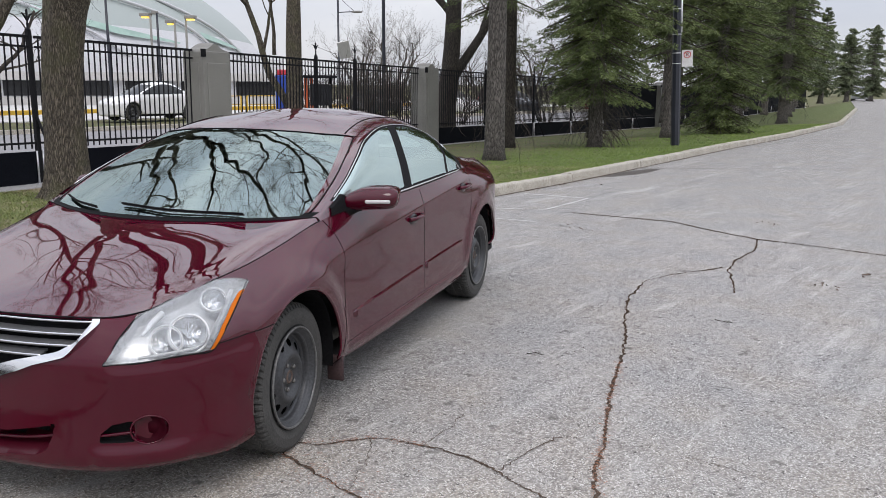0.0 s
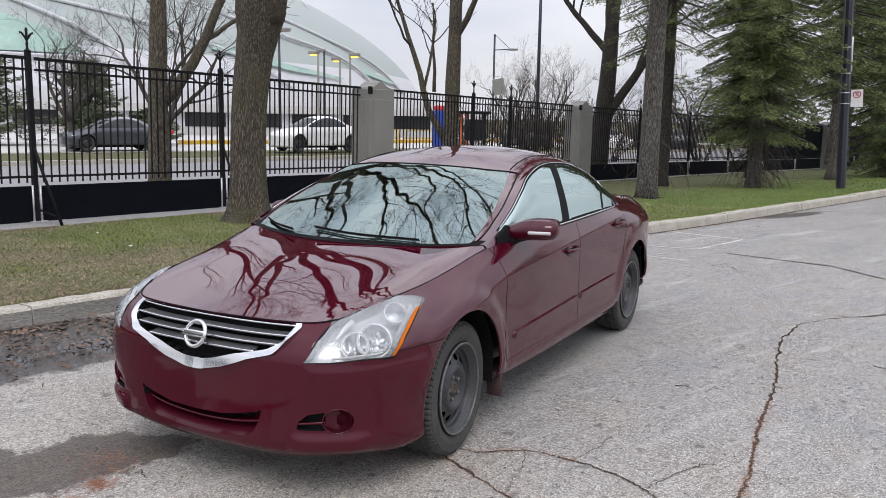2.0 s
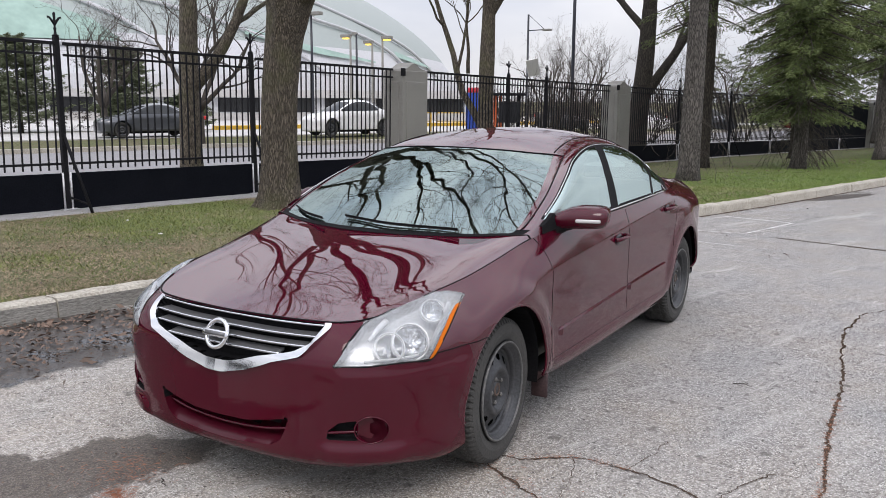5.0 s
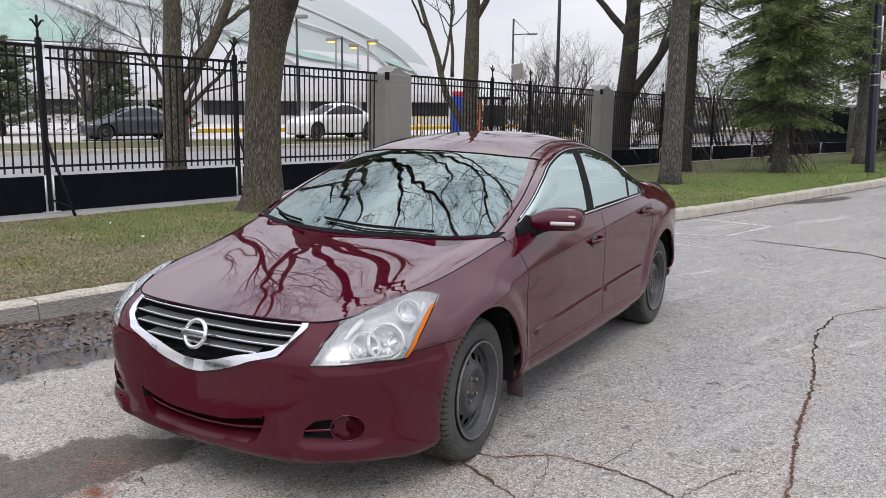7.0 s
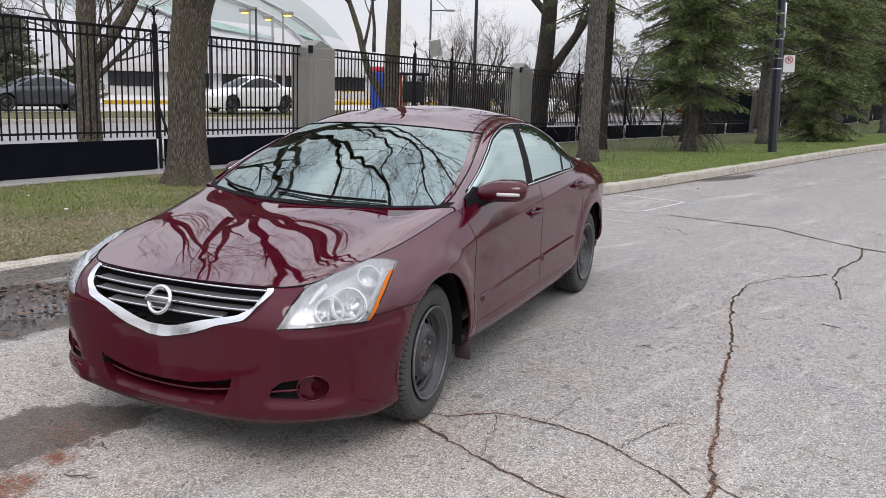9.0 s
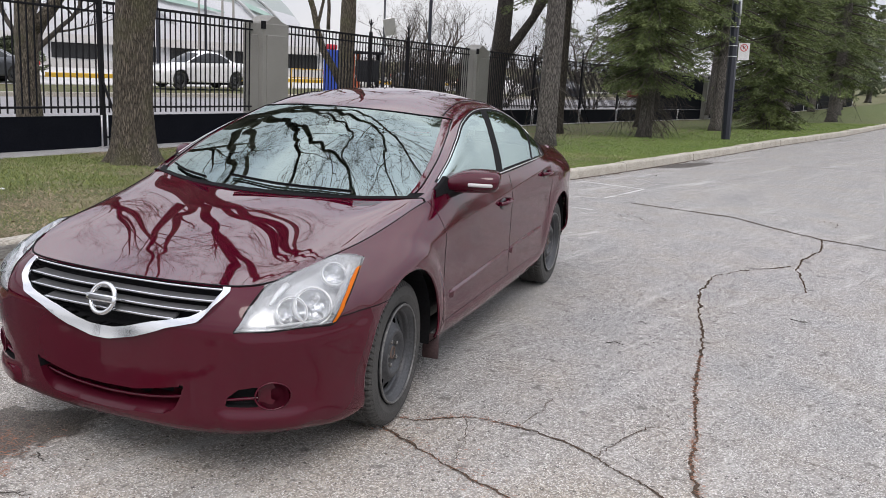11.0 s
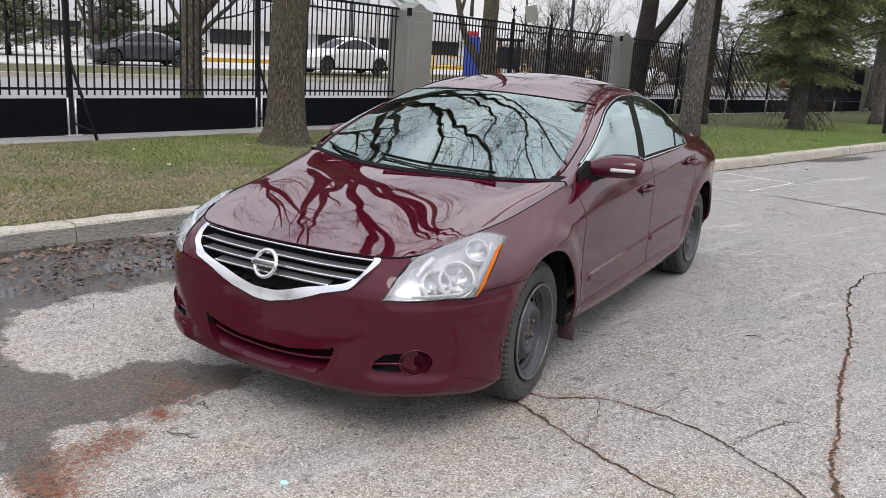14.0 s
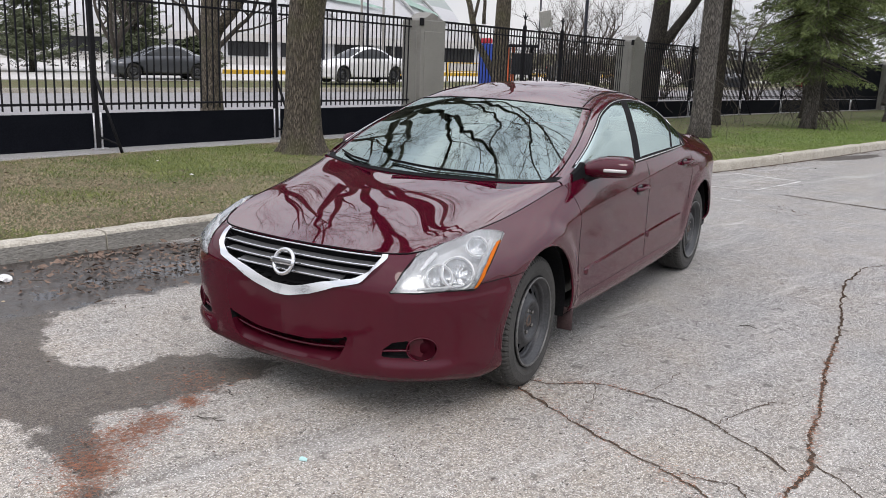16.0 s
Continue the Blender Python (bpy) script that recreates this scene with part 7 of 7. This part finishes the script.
lamp_post(-32.6, 39.1, 7.0, 0.8, False, label="dark lamp post by the street")
lamp_post(-14.6, 38.4, 11.0, 0.6, False, label="tall black lamp pole beyond the fence")


def solar_post():
    p = thing("solar_lamp_post", "slim dark post with an arm and a solar panel", "street lamp", Matrix.Translation((-18.9, 42.0, -0.1)))
    v, f = lathe([(0.07, 0), (0.06, 6.6), (0, 6.6)], 8)
    obj("pole", v, f, M["pole_paint"], p)
    v, f = tube([(0, 0, 5.7), (0.9, 0.3, 5.75)], 0.03, 6)
    obj("arm", v, f, M["pole_paint"], p)
    part("lamp_head", box_bm(0.8, 0.1, 5.68, 1.3, 0.5, 5.78, 0.02), M["pillar"], p, smooth=False)
    v, f = tube([(0, 0, 6.6), (0.9, 0.3, 5.75)], 0.015, 5)
    obj("stay", v, f, M["pole_paint"], p)
    part("solar_panel", box_bm(-0.35, -0.02, -0.5, 0.35, 0.02, 0.5, 0.01), M["galv"], p, "pale solar panel", smooth=False, m=Matrix.Translation((0.35, 0, 3.6)) @ pose(0, 0, 0, 20, -12, 30))


solar_post()


def kiosk():
    b = thing("banner_column", "blue banner column with a red top", "advertising column", Matrix.Translation((-11.95, 22.9, -0.12)) @ pose(0, 0, 0, 0, 0, 25))
    part("panel", box_bm(-0.25, -0.12, 0.05, 0.25, 0.12, 1.98, 0.03, 2), M["blue_banner"], b, smooth=False)
    part("top", box_bm(-0.2, -0.11, 1.983, 0.2, 0.11, 2.16, 0.04, 2), M["red_band"], b, "red top", smooth=False)
    part("foot", box_bm(-0.3, -0.2, 0.0, 0.3, 0.2, 0.06, 0.01), M["pillar"], b, smooth=False)
    k = thing("entry_machine", "dark entry machine under a small roof with orange posts", "kiosk", Matrix.Translation((-12.1, 25.3, -0.12)) @ pose(0, 0, 0, 0, 0, 25))
    part("cabinet", box_bm(-0.05, -0.3, 0.9, 0.75, 0.3, 1.7, 0.03, 2), M["dark_opening"], k, smooth=False)
    part("canopy", box_bm(-0.3, -0.5, 1.9, 0.95, 0.5, 2.0, 0.03), M["iron"], k, smooth=False)
    for x in (-0.2, 0.0, 0.7):
        part("post", box_bm(x - 0.06, -0.06, 0, x + 0.06, 0.06, 1.9, 0.01), M["orange"] if x < 0.5 else M["iron"], k, "orange post" if x < 0.5 else "", smooth=False)
    for x, y in ((-25.2, 33.9), (-22.5, 35.5), (-21.0, 37.0)):
        r = thing("barrier_rail", "yellow tubular barrier by the forecourt", "barrier", Matrix.Translation((x, y, -0.08)) @ pose(0, 0, 0, 0, 0, 46), group="yellow barriers")
        for zz in (0.55, 1.0):
            v, f = tube([(-0.9, 0, zz), (0.9, 0, zz)], 0.03, 6)
            obj("rail", v, f, M["yellow"], r)
        for xx in (-0.9, 0.9):
            v, f = tube([(xx, 0, 0), (xx, 0, 1.0)], 0.035, 6)
            obj("leg", v, f, M["yellow"], r)


kiosk()


# other vehicles: one plain body shared, with glass and wheels of their own
LOW = shells(70, 16, 70, 18, False)


def far_car(x, y, z, yaw, mat, label, scale=(1, 1, 1)):
    car = thing("parked_car", label, "car", Matrix.Translation((x, y, z)) @ pose(0, 0, 0, 0, 0, yaw) @ Matrix.Diagonal((*scale, 1)), "cars beyond the fence")
    v, f, n = both(LOW["body"])
    obj("body", v, f, mat, car, normals=n)
    for k in ("windscreen", "rear_window", "cowl"):
        v, f, n = both(LOW[k])
        obj(k, v, f, M["dark_glass"], car, normals=n)
    for k in ("win_front", "win_rear", "win_quarter", "window_frame"):
        for d in (LOW[k], mirrored(LOW[k])):
            obj("side_window" if k != "window_frame" else "window_frame", d[0], d[1], M["dark_glass"], car, normals=d[2])
    for s in (1, -1):
        for yy in (0.0, 2.776):
            add_wheel(car, s, yy, 0.82, False)
        part("headlight", box_bm(0.45 * s - 0.14, -0.78, 0.62, 0.45 * s + 0.14, -0.62, 0.73, 0.03), M["white_lens"], car, smooth=False)
        part("tail_lamp", box_bm(0.6 * s - 0.15, 3.6, 0.72, 0.6 * s + 0.15, 3.83, 0.88, 0.03), M["red"], car, smooth=False)
    part("underbody", box_bm(-0.78, -0.6, 0.18, 0.78, 3.6, 0.32), M["black_trim"], car, smooth=False)


SDIR = math.degrees(math.atan2(-DIR[0], DIR[1]))
far_car(-28.6, 21.0, -0.08, SDIR, M["car_grey"], "dark grey hatchback on the far carriageway", (1, 1, 1.05))
far_car(-22.5, 27.6, -0.08, SDIR, M["car_white"], "white sport utility vehicle on the far carriageway", (1.04, 1, 1.2))
far_car(-36.5, 14.5, -0.08, SDIR, M["car_silver"], "silver van on the far carriageway", (1.05, 1.05, 1.2))
far_car(-11.6, 42.7, -0.1, SDIR + 75, M["car_white"], "white car parked beyond the fence")
far_car(-8.9, 46.5, -0.1, SDIR + 75, M["car_grey"], "dark grey car parked beyond the fence")
far_car(-16.0, 42.0, -0.1, SDIR + 70, M["car_grey"], "dark car parked beyond the fence")
far_car(-6.5, 60.0, -0.35, SDIR + 12, M["car_red"], "red car parked beyond the fence")
far_car(-19.5, 40.0, -0.1, SDIR + 70, M["car_white"], "white car parked beyond the fence")
far_car(16.9, 103.0, 0.0, -12, M["car_silver"], "silver car parked at the far kerb", (1.05, 1, 1.15))


def pine(x, y, h, w, seed):
    t = thing("pine_shrub", "rounded dark pine beyond the street", "tree", Matrix.Translation((x, y, -0.1)), "pines")
    v, f = trunk_tube([(0, 0, -0.1), (0.05, 0, h * 0.5), (0, 0, h * 0.9)], [0.14, 0.1, 0.03], 8, 0.2, 0.02, seed)
    obj("trunk", v, f, M["bark_dark"], t)
    rng = np.random.RandomState(seed)
    quads = []
    for k in range(150):
        hh = h * rng.uniform(0.12, 0.98)
        reach = w * math.sqrt(max(0.05, 1 - (hh / h) ** 1.6)) * rng.uniform(0.6, 1.1)
        a = rng.uniform(0, 6.28)
        quads.append(needle_sprays(rng, np.array([0, 0, hh]), np.array([math.cos(a), math.sin(a), 0.2]), reach, 70, 0.26, -0.05))
    q = np.concatenate(quads).reshape(-1, 3)
    obj("crown", q, np.arange(len(q)).reshape(-1, 4).tolist(), M["pine"], t, "dark pine foliage", smooth=False)


pine(-33.5, 25.4, 4.3, 2.2, 51)
pine(-36.5, 21.6, 4.8, 2.6, 52)
pine(-38.8, 18.0, 4.0, 2.4, 53)
pine(-31.6, 27.6, 2.0, 1.6, 54)
pine(-41.0, 14.0, 4.4, 2.6, 55)

# low hedge under the pines
rng = np.random.RandomState(61)
q = []
for k in range(260):
    p = beyond(44.5 + rng.uniform(-0.6, 0.6), rng.uniform(-12, 14))
    q.append(needle_sprays(rng, np.array([p[0], p[1], rng.uniform(0.1, 0.9)]), rng.normal(0, 1, 3) * np.array([1, 1, 0.3]), 0.6, 26, 0.16, 0.0))
q = np.concatenate(q).reshape(-1, 3)
tagged(obj("hedge", q, np.arange(len(q)).reshape(-1, 4).tolist(), M["twig"], smooth=False), "low brown-green hedge in front of the stadium", "hedge", kind="stuff")

# distant woods that close the street
rng = np.random.RandomState(71)
q, tw = [], []
for k in range(150):
    a = rng.uniform(-1.0, 1.0)
    p = np.array([22 + a * 62, 150 + rng.uniform(-6, 14) - 0.25 * a * 60, 0.0])
    hgt = rng.uniform(6, 12)
    tw.append(tube([p, p + [0, 0, hgt]], [0.25, 0.05], 4, False))
    for j in range(22):
        q.append(needle_sprays(rng, p + np.array([0, 0, rng.uniform(1.5, hgt)]), rng.normal(0, 1, 3) * np.array([1, 1, 0.3]), 2.2, 16, 0.75, 0.0))
q = np.concatenate(q).reshape(-1, 3)
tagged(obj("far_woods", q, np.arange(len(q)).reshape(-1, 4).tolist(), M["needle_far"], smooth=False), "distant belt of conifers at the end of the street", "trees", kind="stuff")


# ---------------------------------------------------------------- ground cover
def blades(n, seed, mat, name, label, sampler, h=(0.03, 0.075), w=0.006, lean=(0.1, 0.9)):
    rng = np.random.RandomState(seed)
    x, y = sampler(rng, n)
    z = verge_z(x, y) - 0.004
    a = rng.uniform(0, 2 * np.pi, len(x))
    bend = rng.uniform(*lean, len(x))
    hh = rng.uniform(*h, len(x))
    ww = w * rng.uniform(0.5, 1.2, len(x))
    dx, dy = np.cos(a) * ww, np.sin(a) * ww
    lx, ly = -np.sin(a) * hh * bend, np.cos(a) * hh * bend
    v = np.stack([np.stack([x - dx, y - dy, z], 1), np.stack([x + dx, y + dy, z], 1), np.stack([x + lx, y + ly, z + hh], 1)], 1).reshape(-1, 3)
    tagged(obj(name, v, np.arange(len(v)).reshape(-1, 3).tolist(), mat, smooth=False), label, "grass", kind="stuff")


def spread(rng, n, y0=-2.5, y1=12.0):
    y = rng.uniform(y0, y1, n)
    t = rng.uniform(0, 1, n)
    edge = 0.3 + 0.16 * np.sin(y * 2.1) * np.sin(y * 0.7 + 1) + rng.normal(0, 0.03, n)
    return (kerb_x(y) - 0.155) * (1 - t) + (fence_x(y) + edge) * t, y


def lush(x, y):
    """How green the near verge is."""
    spots = np.array([noise.noise((a * 1.1, b * 1.1, 0.3)) + 0.5 * noise.noise((a * 4, b * 4, 1.3)) for a, b in zip(x, y)])
    return 0.34 + 0.8 * spots + 0.95 * np.exp(-((x + 5.6) / 0.9) ** 2 - ((y - 4.3) / 1.7) ** 2)


def near_green(rng, n):
    x, y = spread(rng, n)
    keep = rng.uniform(0.1, 1.0, n) < lush(x, y)
    return x[keep], y[keep]


def near_dry(rng, n):
    x, y = spread(rng, n)
    keep = rng.uniform(-0.15, 1.0, n) > lush(x, y) - 0.15
    return x[keep], y[keep]


def far_verge(rng, n):
    y = 8 + 26 * rng.uniform(0, 1, n) ** 1.4
    t = rng.uniform(0, 1, n) ** 1.3
    keep = rng.uniform(0, 1, n) > np.clip((t - 0.35) / 0.35, 0, 0.85)
    y, t = y[keep], t[keep]
    x = (kerb_x(y) - 0.17) * (1 - t) + (fence_x(y) + 0.42) * t
    return x, y


blades(220000, 81, M["blade"], "grass", "short patchy spring grass on the verge", near_green, (0.008, 0.034), 0.0035, (0.3, 1.6))
blades(200000, 83, M["thatch"], "dry_grass", "flattened dry brown grass on the verge", near_dry, (0.003, 0.016), 0.0055, (1.0, 4.5))
blades(210000, 82, M["blade_lush"], "grass", "short green grass on the verge", far_verge, (0.006, 0.02), 0.006, (0.3, 1.8))


def litter(n, seed, mat, name, label, centres, size, z=None, long=1.0):
    """Flat curled scraps strewn round centres (x, y, radius)."""
    rng = np.random.RandomState(seed)
    out = []
    for _ in range(n):
        cx, cy, r = centres[rng.randint(len(centres))]
        x, y = cx + rng.normal(0, r * 0.5), cy + rng.normal(0, r * 0.5)
        k = float(kerb_x(y))
        if k - 0.17 < x < k + 0.02:
            continue
        zz = 0.004 if x > k else float(verge_z(np.array(x), np.array(y)))
        a = rng.uniform(0, 6.28)
        L, W = size * rng.uniform(0.5, 1.4) * long, size * rng.uniform(0.5, 1.2) * (0.5 if long == 1.0 else 0.07)
        d, s = np.array([math.cos(a), math.sin(a), 0]), np.array([-math.sin(a), math.cos(a), 0])
        c = np.array([x, y, zz + 0.003])
        u = rng.uniform(0, 1.0, 4) * size * (0.9 if long == 1.0 else 0.3)
        bend = s * rng.uniform(-0.5, 0.5) * W
        out.append([c - d * L + [0, 0, u[0] * 0.5], c + s * W + [0, 0, u[1]], c + d * L + bend + [0, 0, u[2]], c - s * W * rng.uniform(0.4, 1.0) + [0, 0, u[3]]])
    v = np.array(out).reshape(-1, 3)
    tagged(obj(name, v, np.arange(len(v)).reshape(-1, 4).tolist(), mat, smooth=False), label, "litter", kind="stuff")


NEEDLE_SPOTS = [(-0.33, -1.12, 0.08), (-0.31, -1.32, 0.1), (-0.29, -1.38, 0.13), (-0.28, -1.45, 0.15), (-0.29, -1.53, 0.15), (-0.3, -1.58, 0.13), (-0.22, -1.72, 0.17), (-0.18, -1.68, 0.15), (-0.24, -1.8, 0.17), (-0.12, -1.74, 0.13), (-0.5, -0.95, 0.2), (-0.05, -1.88, 0.1)]
litter(3200, 91, M["needle_litter"], "needle_litter", "rust-coloured fallen needles on the asphalt", NEEDLE_SPOTS, 0.012, long=1.6)
litter(60, 99, M["dead_leaf"], "leaf_scraps", "pale chaff and leaf scraps in the damp trail", [(-0.6, -0.82, 0.2), (-0.7, -1.2, 0.5), (-1.3, -1.4, 0.7)], 0.01)
litter(240, 96, M["dead_leaf"], "needle_litter", "dark wet needles and chaff in the stain", [(-0.62, -0.74, 0.24), (-0.9, -1.0, 0.6), (-0.5, -1.4, 0.5), (-1.3, -1.2, 0.6)], 0.008, long=1.6)
CRACK_SPOTS = []
for line, r in ((CRACKS[0][0][:9], 0.03), (CRACKS[4][0], 0.1), (CRACKS[3][0][:4], 0.03), ([(2.06, 0.8), (2.04, 1.7)], 0.05), ([(0.9, -0.15), (1.5, -0.5)], 0.16)):
    for (ax, ay), (bx, by) in zip(line[:-1], line[1:]):
        CRACK_SPOTS += [(ax + (bx - ax) * k, ay + (by - ay) * k, r) for k in (0.1, 0.3, 0.5, 0.7, 0.9)]
litter(1900, 92, M["needle_litter"], "needle_litter", "fallen needles along the cracks", CRACK_SPOTS, 0.009, long=1.4)
litter(520, 93, M["dead_leaf"], "dead_leaves", "dead brown leaves in the wet gutter", [(-2.75, 0.0, 0.5), (-2.5, 0.6, 0.5), (-3.0, -0.6, 0.5), (-2.3, -0.2, 0.5), (-2.65, 0.9, 0.3), (-2.95, 0.3, 0.3), (-2.2, 0.3, 0.4)], 0.029)
litter(1500, 97, M["dead_leaf"], "gutter_chaff", "dark chaff and twigs in the gutter", [(-2.7, 0.0, 0.6), (-2.45, 0.5, 0.6), (-3.0, -0.6, 0.5), (-2.3, -0.2, 0.5), (-2.1, 0.1, 0.5)], 0.007)
litter(500, 101, M["dead_leaf"], "dead_leaves", "brown leaf litter under the spruces", [(-2.2, 14.0, 1.6), (-1.5, 17.5, 2.2), (0.3, 22.0, 2.5)], 0.03)
litter(240, 94, M["dead_leaf"], "dead_leaves", "dead leaves scattered on the verge", [(-5, 3, 3.5), (-4, 1, 2.5), (-6.6, 4.5, 2.0), (-2.5, 11, 4.0)], 0.022)
litter(700, 98, M["thatch"], "leaf_scraps", "pale leaf scraps scattered on the verge", [(-5, 3, 3.5), (-4, 1, 2.5), (-6.6, 3.5, 2.0), (-3.5, 1.5, 2.0)], 0.011)
litter(2400, 95, M["dead_leaf"], "road_grit", "small dark grit and leaf scraps on the road", [(1.5, 1.5, 4.0), (3.0, 4.0, 5.0), (0.4, -1.0, 1.6), (0.4, -1.2, 1.2), (-1.3, -0.4, 1.2), (1.2, 6.2, 0.8)], 0.006)
litter(60, 100, M["dead_leaf"], "dead_leaves", "few dead leaves on the road", [(3.08, 7.14, 0.15), (3.79, 4.58, 0.12), (3.32, 3.99, 0.15), (1.03, 6.1, 0.3), (2.2, 14.0, 1.0), (0.9, 10.0, 1.0)], 0.022)


def scrap(x, y, size, mat, label, seed):
    """A crumpled bit of paper."""
    rng = np.random.RandomState(seed)
    bm = bmesh.new()
    bmesh.ops.create_icosphere(bm, subdivisions=2, radius=1.0)
    for v in bm.verts:
        v.co = v.co * rng.uniform(0.65, 1.15)
        v.co = Vector((v.co.x * size, v.co.y * size * 0.7, v.co.z * size * 0.35))
    k = float(kerb_x(y))
    z = 0.0 if x > k else float(verge_z(np.array(x), np.array(y)))
    ob = part("paper_scrap", bm, mat, None, smooth=False, m=Matrix.Translation((x, y, z + size * 0.25)))
    tagged(ob, label, "litter")


scrap(-2.82, -0.47, 0.07, M["white"], "crumpled white paper in the wet gutter", 1)
scrap(0.44, -1.24, 0.022, M["pale_cyan"], "small pale cyan scrap on the asphalt", 2)
scrap(-4.75, 2.9, 0.03, M["white"], "small white scrap on the grass", 3)
scrap(-5.9, 3.4, 0.02, M["white"], "small white scrap on the grass", 4)


def twig(x, y, length, yaw, seed):
    """A short crooked twig lying on the road."""
    rng = np.random.RandomState(seed)
    t = thing("fallen_twig", "short dark twig lying on the asphalt", "twig", Matrix.Translation((x, y, 0.0)) @ pose(0, 0, 0, 0, 0, yaw), "fallen twigs")
    line = smooth_line([(u * length, rng.normal(0, 0.008), 0.006 + rng.uniform(0, 0.006)) for u in np.linspace(-0.5, 0.5, 5)], 14)
    obj("stem", *tube(line, np.linspace(0.003, 0.0014, 14), 5), M["twig"], t)
    fork = [line[8], line[8] + np.array([0.2 * length, 0.12 * length, 0.004])]
    obj("side_shoot", *tube(fork, [0.0018, 0.001], 4), M["twig"], t)


for k, (x, y, length, yaw) in enumerate([(-0.12, -1.2, 0.14, 20), (-1.05, -0.25, 0.2, 40), (-2.2, 0.0, 0.22, 70), (-2.6, -0.3, 0.25, 55), (-0.25, -0.95, 0.08, -30), (1.55, 1.6, 0.1, 10), (2.6, 2.7, 0.12, -20)]):
    twig(x, y, length, yaw, k)


def bare_shrub(x, y, h, seed):
    """A leafless many-stemmed shrub."""
    rng = np.random.RandomState(seed)
    t = thing("bare_shrub", "leafless twiggy shrub beyond the fence", "shrub", Matrix.Translation((x, y, -0.15)), "bare shrubs")
    stems = []
    for _ in range(16):
        a = rng.uniform(0, 6.28)
        limb(rng, np.array([0.25 * math.cos(a), 0.25 * math.sin(a), 0.0]), np.array([0.45 * math.cos(a), 0.45 * math.sin(a), 1.0]), h * rng.uniform(0.7, 1.1), 0.022, 1, stems, 3, 0.2, 0.2, (4, 5, 5), minr=0.008)
    v, f = joined(stems)
    tagged(obj("crown", v, f, M["twig"], t, "dense bare twigs"), kind="stuff")


for k, (x, y, h) in enumerate([(-13.4, 28.6, 2.2), (-12.3, 29.8, 2.6), (-11.2, 29.4, 2.3), (-10.3, 30.6, 2.5), (-9.4, 30.0, 2.1), (-8.3, 31.4, 2.4), (-6.8, 33.0, 2.0), (-5.2, 35.0, 2.2)]):
    bare_shrub(x, y, h * 0.75, 200 + k)
